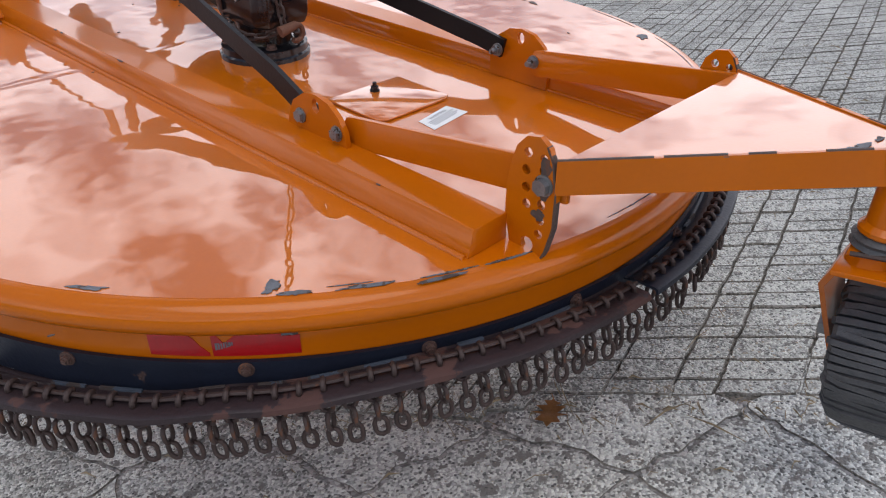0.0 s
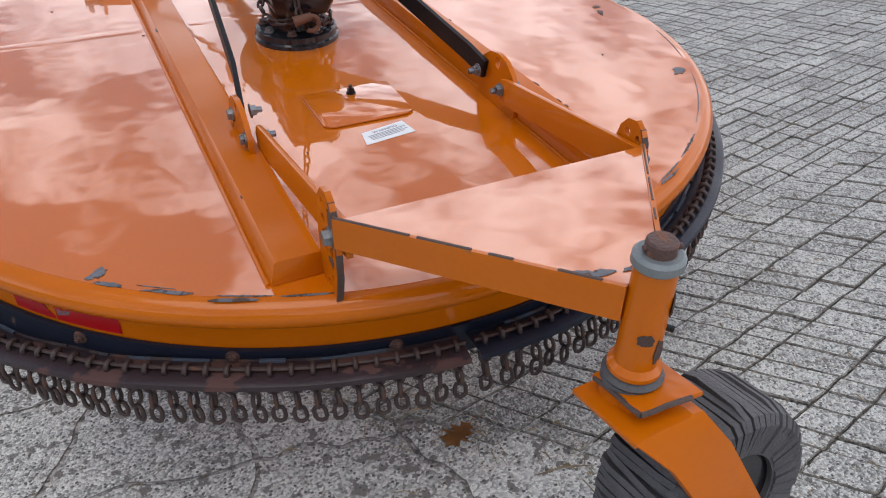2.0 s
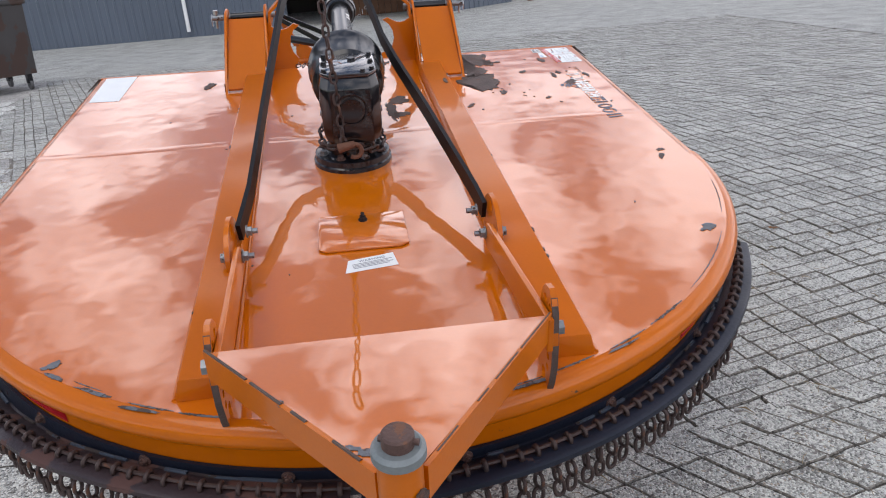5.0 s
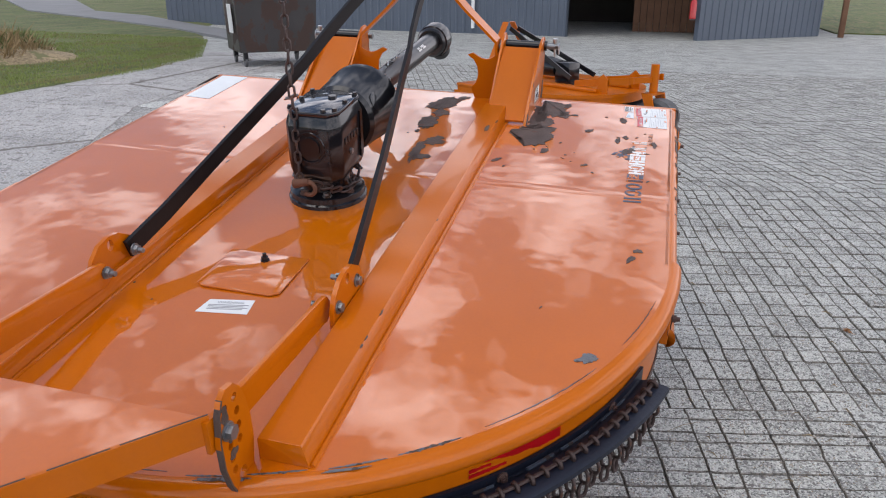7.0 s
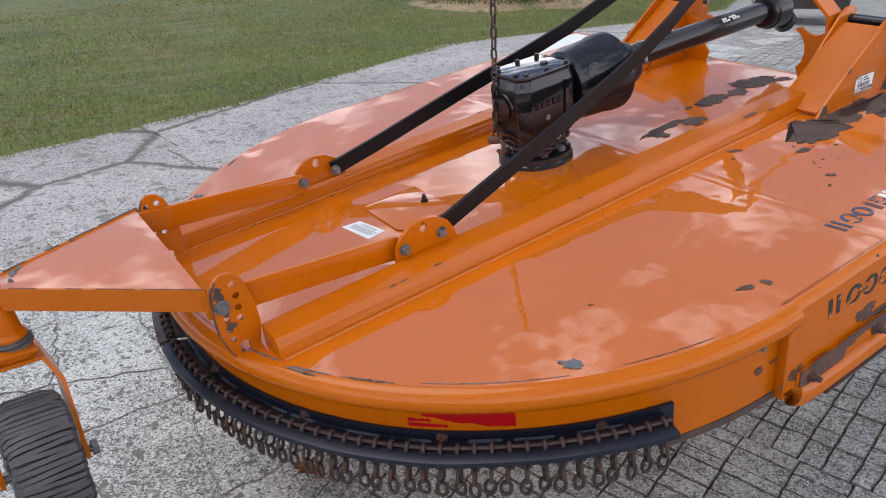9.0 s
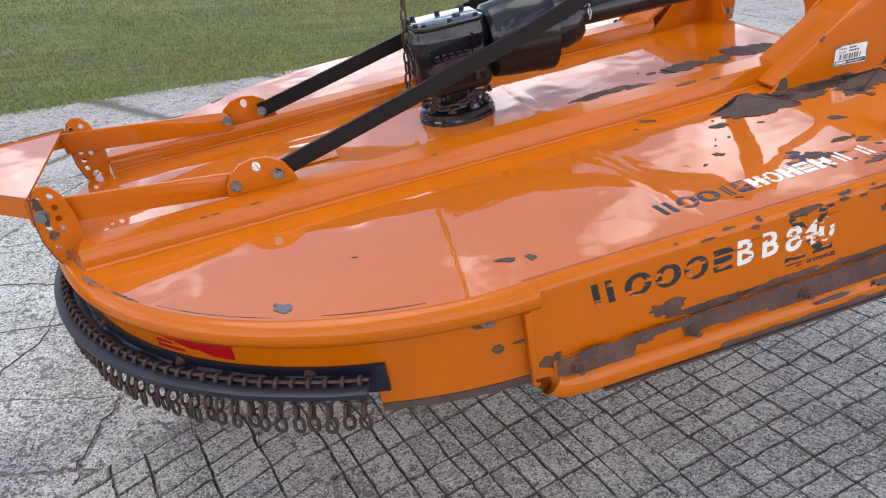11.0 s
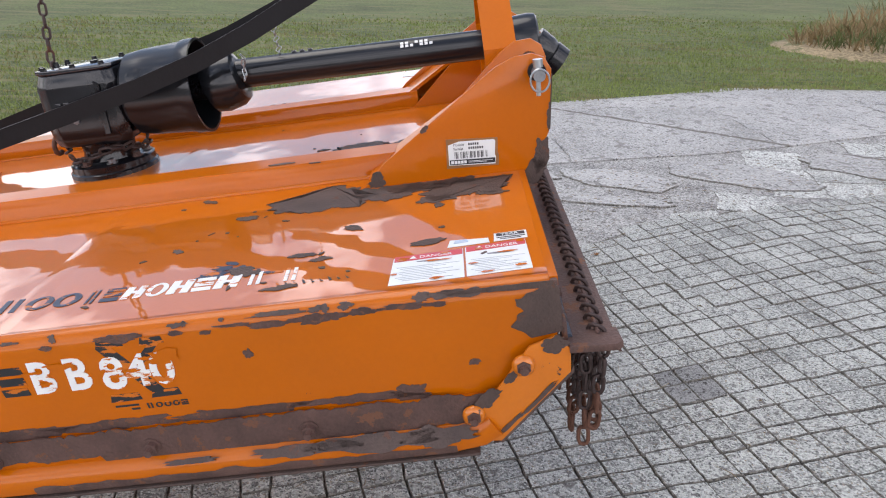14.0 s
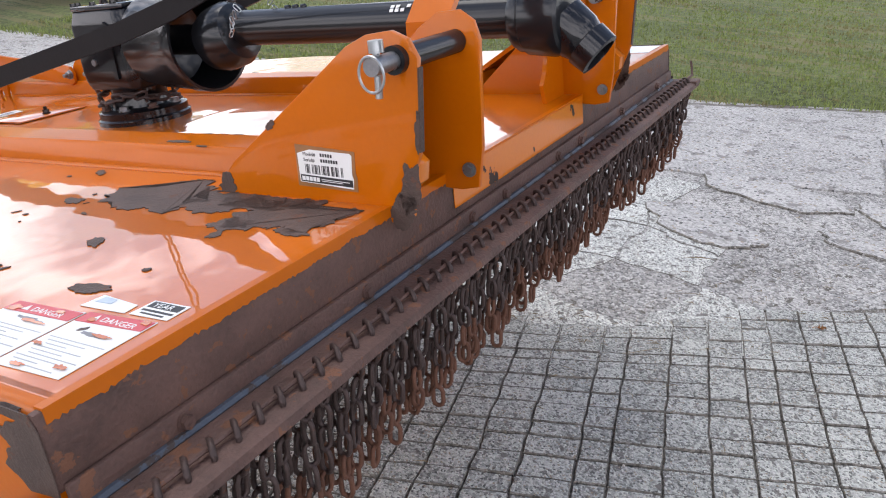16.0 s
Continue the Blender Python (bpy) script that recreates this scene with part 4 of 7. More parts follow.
# skid shoes
for s in (1, -1):
    M = Matrix() if s == 1 else MIRROR
    bm = B()
    sec = [(-0.001, 0.030), (0.009, 0.028), (0.017, 0.020), (0.024, 0.007), (0.026, -0.008), (0.021, -0.021), (0.010, -0.028), (-0.001, -0.029)]
    lipp = [(0.306, -0.222), (0.296, -0.242), (0.302, -0.262), (0.325, -0.277), (0.38, -0.284), (0.60, -0.285), (1.50, -0.285), (1.545, -0.279), (1.572, -0.262)]
    sweep(bm, [M @ Vector((1.133, *p)) for p in lipp], [(s * a, b_) for a, b_ in sec])
    shoe = part("skid_shoe", bm, ORANGE, cutter)
    bm = B()
    top = [(0.318 + 1.24 * k / 160, -0.197 - 0.010 * noise.noise(Vector((k * 0.13, s, 0))) - 0.008 * noise.noise(Vector((k * 0.7, s, 2)))) for k in range(161)]
    low = [(0.318 + 1.24 * k / 160, -0.259 + 0.008 * noise.noise(Vector((k * 0.11, s, 5))) + 0.006 * noise.noise(Vector((k * 0.6, s, 7))) + (0.012 if 70 > k > 30 else 0) + (0.030 if 41 > k > 24 else 0)) for k in range(161)]
    prism(bm, top + low[::-1], "x", s * 1.1405, s * 1.1425)
    part("rust_strip", bm, RUST, shoe)
    bm = B()
    box(bm, 1.128, 1.139, 0.312, 1.56, -0.258, -0.203, 0.003, M)
    part("shoe_plate", bm, ORANGE, shoe)
    bm = B()
    box(bm, 1.134, 1.158, 0.42, 1.540, -0.3180, -0.3120, 0.002, M)
    part("wear_sole", bm, RUST_GREY, shoe)
    bm = B()
    prism(bm, [(1.535, -0.250), (1.560, -0.296), (1.580, -0.298), (1.712, -0.170), (1.714, -0.125), (1.690, -0.098), (1.645, -0.112)], "x", s * 1.1412, s * 1.148, bevel=0.0015)
    part("nose_plate", bm, ORANGE_WORN, shoe)
    for y, z in ((0.366, -0.234), (0.655, -0.236), (0.953, -0.235), (1.243, -0.234), (1.537, -0.237), (1.632, -0.146)):
        bolt(shoe, (s * (1.143 if y < 1.5 else 1.148), y, z), (s, 0, 0), 0.013, 0.010, 0.017, RUST, 0.012)
        if y > 1.5:
            bm = B()
            lathe(bm, [(0.0, 0.0205), (0.005, 0.0195), (0.010, 0.0145), (0.011, 0.011)], (s * 1.1478, y, z), (s, 0, 0), 20)
            part("boss", bm, ORANGE_WORN, shoe)
    # rust where the shoe has rubbed bare
    bm = B()
    worn = [(0.0262, -0.004), (0.0272, -0.009), (0.0222, -0.0225), (0.0105, -0.0298), (-0.001, -0.0305), (-0.001, -0.027), (0.009, -0.0265), (0.020, -0.019)]
    sweep(bm, [M @ Vector((1.133, 0.72 + 0.02 * k, -0.285)) for k in range(40)], [(s * a, b_) for a, b_ in worn])
    for v in bm.verts:
        if v.co.z > -0.291:
            v.co.z += 0.007 * noise.noise(Vector((v.co.y * 17, s, 0))) + 0.005 * noise.noise(Vector((v.co.y * 45, s, 3)))
    part("worn_edge", bm, RUST, shoe)
    for k, (y, a, b_) in enumerate(((1.20, 0.07, 0.010), (1.36, 0.10, 0.016), (1.47, 0.07, 0.016), (1.02, 0.05, 0.006), (1.28, 0.05, 0.009))):
        bm = B()
        blob(bm, Matrix.Translation((s * 1.1535, y, -0.268)) @ pose(0, 0, 0, 90, 0, 90) @ pose(0, 0, 0, -35, 0, 0), a, b_, k * 2.9 + s, 50, 0.8, s * 0.006)
        part("bare_patch", bm, RUST_GREY, shoe)
    for y, z, a, b_, turn in ((1.566, -0.205, 0.026, 0.014, 40), (1.690, -0.112, 0.024, 0.016, 10), (1.612, -0.165, 0.020, 0.007, 45), (1.655, -0.215, 0.050, 0.004, 44), (1.60, -0.262, 0.03, 0.004, 44)):
        bm = B()
        blob(bm, Matrix.Translation((s * 1.1483, y, z)) @ pose(0, 0, 0, 90, 0, 90) @ pose(0, 0, 0, 0, 0, turn if s > 0 else turn), a, b_, y * 7, 30, 0.8)
        part("paint_chip", bm, RUST_GREY, shoe)
    bm = B()
    prism(bm, [(1.566, -0.3015), (1.582, -0.3015), (1.717, -0.171), (1.717, -0.158), (1.712, -0.168), (1.580, -0.2975)], "x", s * 1.128, s * 1.1478)
    part("nose_edge", bm, RUST_GREY, shoe)

# front lip
bm = B()
box(bm, -1.13, 1.13, 1.691, 1.703, -0.095, -0.002, 0.003)
lip = part("front_lip", bm, RUST, cutter)
bm = B()
fold = [(-1.12 + 2.24 * k / 520, -0.017 - 0.004 * noise.noise(Vector((k * 0.11, 1.0, 0))) - 0.005 * noise.noise(Vector((k * 0.9, 5.0, 0)))) for k in range(521)]
prism(bm, fold + [(1.12, 0.0006), (-1.12, 0.0006)], "y", 1.690, 1.7042)
part("front_fold", bm, ORANGE, lip)
bm = B()
box(bm, -0.325, 0.325, 1.7045, 1.7060, -0.070, -0.004, 0)
part("lip_paint", bm, ORANGE_WORN, lip)
bm = B()
box(bm, -1.125, 1.125, 1.7035, 1.713, -0.128, -0.085, 0.002)
part("guard_angle", bm, RUST, lip)
for x in (-0.95, -0.6, -0.28, -0.14, 0.14, 0.28, 0.62, 0.98):
    bolt(lip, (x, 1.713, -0.102), (0, 1, 0), 0.009, 0.006, 0.012, RUST, 0)
for s in (1, -1):
    bm = B()
    ragged = []
    for (y0, z0), (y1, z1) in zip([(1.65, -0.105), (1.618, -0.078), (1.640, -0.052), (1.628, -0.030), (1.672, -0.014)], [(1.618, -0.078), (1.640, -0.052), (1.628, -0.030), (1.672, -0.014), (1.50, -0.004)]):
        for k in range(8):
            y, z = y0 + (y1 - y0) * k / 8, z0 + (z1 - z0) * k / 8
            ragged.append((y + 0.007 * noise.noise(Vector((y * 60, z * 90, s))) + 0.003 * noise.noise(Vector((y * 190, z * 240, s))), z + (0.005 * noise.noise(Vector((y * 70, z * 60, s + 4))) if z > -0.1 and z < -0.012 else 0)))
    prism(bm, [(1.50, -0.001), (1.695, -0.001), (1.7045, -0.02), (1.7045, -0.098)] + ragged, "x", s * 1.1305, s * 1.1318)
    part("corner_wear", bm, RUST_GREY, lip)


# chains
def link_verts(bm, m, length, width, r, seg=4, tubes=5):
    """One oval link, its long axis along z."""
    w, h = width / 2 - r, length / 2 - r
    pts = []
    for c, a0 in ((h - w, 0), (-(h - w), 180)):
        for k in range(seg + 1):
            a = radians(a0 + 180 * k / seg)
            pts.append(Vector((w * math.cos(a), 0, c + w * math.sin(a))))
    n = len(pts)
    rings = []
    for i, p in enumerate(pts):
        d = (pts[(i + 1) % n] - pts[i - 1]).normalized()
        sd = Vector((0, 1, 0))
        u = sd.cross(d)
        rings.append([bm.verts.new(m @ (p + sd * r * math.cos(2 * math.pi * q / tubes) + u * r * math.sin(2 * math.pi * q / tubes))) for q in range(tubes)])
    for i in range(n):
        a, b_ = rings[i], rings[(i + 1) % n]
        for q in range(tubes):
            bm.faces.new((a[q], a[(q + 1) % tubes], b_[(q + 1) % tubes], b_[q]))


def chain_mesh(name, count, length, width, r, seed, mat, twist0=0.0, sway=3.0, red_from=99):
    """A strand that hangs down from its origin."""
    rnd = random.Random(seed)
    bm = B()
    z, x, y = 0.0, 0.0, 0.0
    for k in range(count):
        yaw = twist0 + (90 if k % 2 else 0) + rnd.uniform(-12, 12)
        m = Matrix.Translation((x, y, z - length / 2)) @ pose(0, 0, 0, rnd.uniform(-sway, sway), rnd.uniform(-sway, sway), yaw)
        before = len(bm.faces)
        link_verts(bm, m, length, width, r)
        bm.faces.ensure_lookup_table()
        if k >= red_from:
            for f in bm.faces[before:]:
                f.material_index = 1
        z -= length - 2.1 * r
        x += rnd.uniform(-0.002, 0.002)
        y += rnd.uniform(-0.002, 0.002)
    me = bpy.data.meshes.new(name)
    bm.to_mesh(me)
    bm.free()
    me.shade_smooth()
    me.materials.append(mat)
    me.materials.append(CHAIN_RED)
    return me


def facing(out):
    """A hanging frame whose links turn their faces outwards."""
    z = -DOWN.normalized()
    y = (out - z * out.dot(z)).normalized()
    return Matrix((y.cross(z), y, z)).transposed().to_4x4()


def strands(parent, points, meshes, lean=4.0):
    for p, out in points:
        ob = new("chain_strand", random.choice(meshes))
        ob.parent = parent
        ob.matrix_basis = Matrix.Translation(p) @ facing(out) @ pose(0, 0, 0, random.uniform(-lean, lean), random.uniform(-lean, lean), random.uniform(-13, 13))


REAR_STRANDS = [chain_mesh("chain_strand", 3, 0.0455, 0.0315, 0.0046, 40 + k, CHAIN, 0, 3.0) for k in range(6)]
FRONT_STRANDS = [chain_mesh("chain_strand", 6, 0.046, 0.026, 0.0041, 60 + k, CHAIN, 0 if k % 2 else 90, 5.0, 4) for k in range(4)] + [chain_mesh("chain_strand", 5, 0.046, 0.026, 0.0041, 70 + k, CHAIN, 90, 5.0, 3) for k in range(2)]

def staple_mesh(length, width, r):
    bm = B()
    link_verts(bm, Matrix(), length, width, r)
    me = bpy.data.meshes.new("staple")
    bm.to_mesh(me)
    bm.free()
    me.shade_smooth()
    me.materials.append(CHAIN)
    return me


STAPLE, FRONT_STAPLE = staple_mesh(0.032, 0.028, 0.0054), staple_mesh(0.040, 0.027, 0.0043)


def staple(parent, me, m):
    ob = new("staple", me)
    ob.parent, ob.matrix_basis = parent, m


# rear guards: bolted flange, flared shelf, rod through the chain tops, hanging strands
def guard_z(a):
    """Height of the bent shelf round the tail."""
    z = -0.137
    for x0, x1, dz in ((60, 30, 0.004), (118, 132, -0.022), (132, 142, -0.022), (142, 156, -0.014)):
        f = max(0.0, min(1.0, (a - x0) / (x1 - x0)))
        z += dz * f * f * (3 - 2 * f)
    return z + 0.004 * noise.noise(Vector((a * 0.12, 3.0, 0.0)))


def guard_path(a0, a1, seg, r):
    return [Vector((r * math.cos(radians(a)), CY - r * math.sin(radians(a)), guard_z(a))) for a in (a0 + (a1 - a0) * k / seg for k in range(seg + 1))]


for side_, (a0, a1) in (("right", (19.5, 93)), ("left", (94, 158))):
    bm = B()
    sweep(bm, arc_path(RAD, a0 - 1.5, a1 + 1.5, 40)[::-1], [(0.000, -0.127), (0.008, -0.127), (0.009, -0.200), (0.000, -0.202)])
    guard = part("chain_guard", bm, GUARD_BLACK, cutter, "black steel chain guard round the tail")
    bm = B()
    path = guard_path(a0, a1, 60, RAD)
    sweep(bm, path[::-1], [(0.004, -0.012), (0.014, -0.014), (0.030, -0.006), (0.080, -0.003), (0.087, -0.006), (0.089, -0.016), (0.085, -0.017), (0.080, -0.009), (0.030, -0.012), (0.004, -0.020)])
    part("guard_shelf", bm, GUARD_BLACK if side_ == "right" else SHELF, guard)
    # patchy blue-grey weld between flange and shelf
    for k in range(9):
        f0 = a0 + 3 + (a1 - a0 - 8) * (k + random.random() * 0.5) / 9
        bm = B()
        seam = [p + Vector((0, 0, -0.012)) for p in guard_path(f0, f0 + random.uniform(2.0, 5.5), 8, RAD + 0.014)]
        sweep(bm, seam[::-1], circle_section(random.uniform(0.003, 0.0055), 6))
        part("weld_seam", bm, BLUE, guard)
    bm = B()
    rod = [p + (p - Vector((0, CY, p.z))).normalized() * 0.050 + Vector((0, 0, 0.0035)) for p in path]
    sweep(bm, rod, circle_section(0.0045, 6))
    part("guard_rod", bm, CHAIN, guard)
    # staples over the rod
    n_st = int(RAD * radians(a1 - a0) / 0.0365)
    tops = []
    for k in range(n_st):
        f = (k + 0.5) / n_st * (len(path) - 1)
        i = int(f)
        p = path[i].lerp(path[min(i + 1, len(path) - 1)], f - i)
        o = (p - Vector((0, CY, p.z))).normalized()
        c = p + o * 0.051 + Vector((0, 0, 0.001))
        m = Matrix.Translation(c) @ o.to_track_quat("X", "Z").to_matrix().to_4x4() @ pose(0, 0, 0, 0, 12 + 90, 0)
        staple(guard, STAPLE, m)
        tops.append((p + o * 0.058 + Vector((0, 0, -0.008)), o))
    strands(guard, tops, REAR_STRANDS, 3.0)
    for k in range(4):
        a = radians(a0 + (a1 - a0) * (k + 0.4) / 4)
        o = Vector((math.cos(a), -math.sin(a), 0))
        bolt(guard, Vector((0, CY, -0.142)) + o * (RAD + 0.008), o, 0.009, 0.007, 0.014, RUST, 0.004)

# front guard
bm = B()
sweep(bm, [(-1.15, 1.755, -0.1225), (0.2, 1.755, -0.1225), (1.15, 1.755, -0.1225)], [(0.042, 0.004), (-0.030, 0.000), (-0.041, -0.004), (-0.044, -0.016), (-0.039, -0.016), (-0.035, -0.008), (0.042, -0.004)])
fguard = part("chain_guard", bm, RUST, cutter, "rusty brown steel chain guard across the front")
bm = B()
sweep(bm, [(-1.12, 1.7155, -0.117), (0, 1.7155, -0.117), (1.12, 1.7155, -0.117)], circle_section(0.006, 6))
part("weld_seam", bm, BLUE, fguard)
bm = B()
sweep(bm, [(-1.12, 1.765, -0.113), (0, 1.765, -0.113), (1.12, 1.765, -0.113)], circle_section(0.0032, 6))
sweep(bm, [(-1.12, 1.765, -0.113), (-1.17, 1.77, -0.110), (-1.185, 1.765, -0.085), (-1.185, 1.762, -0.065)], circle_section(0.004, 6))
part("guard_rod", bm, RUST, fguard)
tops = []
for k in range(60):
    x = -1.105 + 2.21 * k / 59
    m = Matrix.Translation((x, 1.765, -0.119)) @ pose(0, 0, 0, 0, 0, 55) @ pose(0, 0, 0, 0, 97, 0)
    staple(fguard, FRONT_STAPLE, m)
    tops += [(Vector((x + 0.010, 1.778, -0.126)), Vector((0, 1, 0))), (Vector((x - 0.008, 1.752, -0.128)), Vector((0, 1, 0)))]
strands(fguard, tops, FRONT_STRANDS, 3.0)
for s in (1, -1):
    bm = B()
    prism(bm, [(1.10, 1.712), (1.152, 1.712), (1.158, 1.79), (1.150, 1.802), (1.10, 1.80)], "z", -0.132, -0.118, Matrix() if s == 1 else MIRROR, 0.002)
    part("end_tab", bm, RUST, fguard)

# reflectors, chips and decals on the deck
def torn_strip(a0, a1, f0, f1, low, high, seed, mat, name, label=""):
    """A strip on the round skirt; low and high are (along, share of the height) marks of its torn edges."""
    def edge(marks, f):
        for (fa, va), (fb, vb) in zip(marks, marks[1:]):
            if fa <= f <= fb:
                return va + (vb - va) * (f - fa) / max(1e-6, fb - fa)
        return marks[-1][1]
    bm = B()
    n_, lo, hi = max(8, int(56 * (f1 - f0))), [], []
    for k in range(n_ + 1):
        f = f0 + (f1 - f0) * k / n_
        a = radians(a0 + (a1 - a0) * f)
        rag = 0.05 * noise.noise(Vector((f * 34, seed, 0)))
        v0, v1 = edge(low, f), edge(high, f)
        v0 += rag if v0 > 0.02 else 0
        v1 = max(v0 + 0.03, v1 + (0.05 * noise.noise(Vector((f * 34, seed, 5))) if v1 < 0.98 else 0))
        for store, v in ((lo, v0), (hi, v1)):
            z = -0.120 + 0.049 * v
            store.append([bm.verts.new((r_ * math.cos(a), CY - r_ * math.sin(a), z)) for r_ in (RAD - 0.0005, RAD - 0.004)])
    for k in range(n_):
        for j in (0, 1):
            bm.faces.new((lo[k][j], lo[k + 1][j], hi[k + 1][j], hi[k][j]))
        bm.faces.new((lo[k][0], lo[k][1], lo[k + 1][1], lo[k + 1][0]))
        bm.faces.new((hi[k][0], hi[k][1], hi[k + 1][1], hi[k + 1][0]))
    return part(name, bm, mat, cutter, label)


# angles run over the rear from the right side, so the left strip is read from its far end
for f0, f1, low, high in ((0.0, 0.58, ((0.0, 0.0), (0.58, 0.0)), ((0.0, 0.78), (0.12, 0.80), (0.16, 1.0), (0.40, 0.97), (0.50, 0.55), (0.55, 0.9), (0.58, 1.0))), (0.60, 0.66, ((0.60, 0.0), (0.66, 0.0)), ((0.60, 0.15), (0.66, 0.40))), (0.66, 1.0, ((0.66, 0.0), (1.0, 0.0)), ((0.66, 0.45), (0.72, 0.85), (0.76, 1.0), (1.0, 1.0)))):
    torn_strip(127.6, 140.6, f0, f1, low, high, f0 * 9, RED, "reflector", "torn red reflector strip")
torn_strip(127.6, 140.6, 0.01, 0.12, ((0, 0.80), (1, 0.80)), ((0, 0.98), (1, 0.98)), 4.0, PRIMER, "primer_patch")
torn_strip(127.6, 140.6, 0.44, 0.56, ((0.44, 0.45), (0.56, 0.25)), ((0.44, 0.62), (0.56, 0.55)), 6.0, PRIMER, "primer_patch")
for f0, f1, low, high in ((0.0, 0.52, ((0.0, 0.05), (0.26, 0.10), (0.40, 0.32), (0.52, 0.30)), ((0.0, 1.0), (0.52, 1.0))), (0.52, 0.86, ((0.52, 0.30), (0.70, 0.55), (0.80, 0.62), (0.86, 0.70)), ((0.52, 1.0), (0.86, 0.95))), (0.62, 1.0, ((0.62, 0.05), (1.0, 0.0)), ((0.62, 0.16), (0.8, 0.22), (1.0, 0.20))), (0.78, 1.0, ((0.78, 0.34), (1.0, 0.30)), ((0.78, 0.46), (1.0, 0.50)))):
    torn_strip(36.5, 49.2, f0, f1, low, high, f0 * 7 + 2, RED, "reflector", "torn red reflector strip")

PATCHES = [  # x, y, length, width, turn
    (0.572, 1.235, 0.125, 0.075, 95), (0.572, 1.395, 0.100, 0.045, 98), (0.600, 1.555, 0.105, 0.075, 80), (0.555, 1.48, 0.10, 0.035, 92), (0.655, 1.49, 0.040, 0.022, 95), (0.165, 0.94, 0.11, 0.020, 92),
    (0.115, 1.26, 0.075, 0.040, 90), (0.12, 1.54, 0.11, 0.055, 60), (0.20, 1.06, 0.045, 0.035, 70), (0.19, 0.88, 0.035, 0.03, 30), (0.13, 1.40, 0.05, 0.03, 100),
    (0.636, 1.06, 0.026, 0.012, 80), (0.781, 1.32, 0.022, 0.014, 70), (0.908, 1.483, 0.032, 0.012, 95), (0.477, 0.924, 0.022, 0.010, 60), (0.950, 1.130, 0.034, 0.020, 60),
    (0.900, 1.235, 0.026, 0.012, 90), (0.930, 1.275, 0.022, 0.012, 95), (0.93, -0.221, 0.026, 0.014, 40), (1.019, 0.332, 0.014, 0.010, 20), 
    (-0.69, -0.535, 0.020, 0.012, 30), (-0.58, -0.642, 0.040, 0.005, -32), (-0.675, -0.575, 0.024, 0.006, -35), (-0.48, -0.712, 0.045, 0.005, -22), (0.52, -0.690, 0.045, 0.004, 25),
    (0.30, -0.775, 0.05, 0.005, 15), (-0.90, -0.33, 0.03, 0.005, -50), (-0.60, 1.45, 0.05, 0.02, 80), (0.40, 1.10, 0.03, 0.01, 90), (1.00, 0.28, 0.022, 0.008, 70),
    (0.66, 1.62, 0.03, 0.012, 80), (0.70, 1.50, 0.018, 0.01, 10), (0.10, 1.15, 0.02, 0.008, 90), (1.04, 1.22, 0.03, 0.008, 95), (0.80, 0.95, 0.014, 0.008, 50)]
for k, (x, y, a, b_, turn) in enumerate(PATCHES):
    z = 0.0545 if 0.312 < abs(x) < 0.42 else 0.0005
    bm = B()
    blob(bm, Matrix.Translation((x, y, z)) @ pose(0, 0, 0, 0, 0, turn), a, b_, k * 1.7, 60 if a < 0.05 else 150, 0.85)
    part("bare_patch", bm, PRIMER if y < 0 and z < 0.01 else RUST_GREY, cutter)


def arc_wear(a0, a1, r, width, z, seed, mat):
    """A ragged worn stroke along the round tail."""
    bm = B()
    outer_, inner_ = [], []
    for k in range(41):
        a = radians(a0 + (a1 - a0) * k / 40)
        taper = math.sin(math.pi * k / 40) ** 0.5
        o = width * taper * (0.6 + 0.8 * noise.noise(Vector((k * 0.35, seed, 0))))
        i_ = width * taper * (0.6 + 0.8 * noise.noise(Vector((k * 0.35, seed, 6))))
        outer_.append(((r + o) * math.cos(a), CY - (r + o) * math.sin(a)))
        inner_.append(((r - i_) * math.cos(a), CY - (r - i_) * math.sin(a)))
    prism(bm, outer_ + inner_[::-1], "z", z, z + 0.0014)
    part("worn_stroke", bm, mat, cutter)


for a0, a1, r, width, seed in ((106, 111, 1.110, 0.0045, 1), (111.5, 117, 1.108, 0.0035, 3), (121, 125, 1.096, 0.002, 2), (50, 57, 1.106, 0.005, 5), (58, 64, 1.108, 0.0035, 10), (66, 72, 1.104, 0.004, 6), (73, 78, 1.106, 0.003, 11), (30, 47, 1.100, 0.002, 7), (12, 24, 1.098, 0.002, 8), (80, 96, 1.098, 0.002, 9)):
    arc_wear(a0, a1, r, width, -0.0004, seed, PRIMER if seed % 4 else RUST_GREY)
bm = B()
for k in range(26):
    x, y = random.uniform(0.5, 1.05), random.uniform(0.85, 1.66)
    blob(bm, Matrix.Translation((x, y, 0.0004)) @ pose(0, 0, 0, 0, 0, random.uniform(0, 180)), random.uniform(0.002, 0.010), random.uniform(0.0015, 0.005), k + 0.3, 10, 0.7)
for k in range(12):
    x, y = random.uniform(-1.0, 1.0), random.uniform(-0.5, 1.4)
    blob(bm, Matrix.Translation((x, y, 0.0004)) @ pose(0, 0, 0, 0, 0, random.uniform(0, 180)), random.uniform(0.002, 0.007), random.uniform(0.0015, 0.004), k + 0.8, 9, 0.7)
tagged(part("paint_flecks", bm, RUST_GREY, cutter, "small flecks of bare brown steel"), kind="stuff")
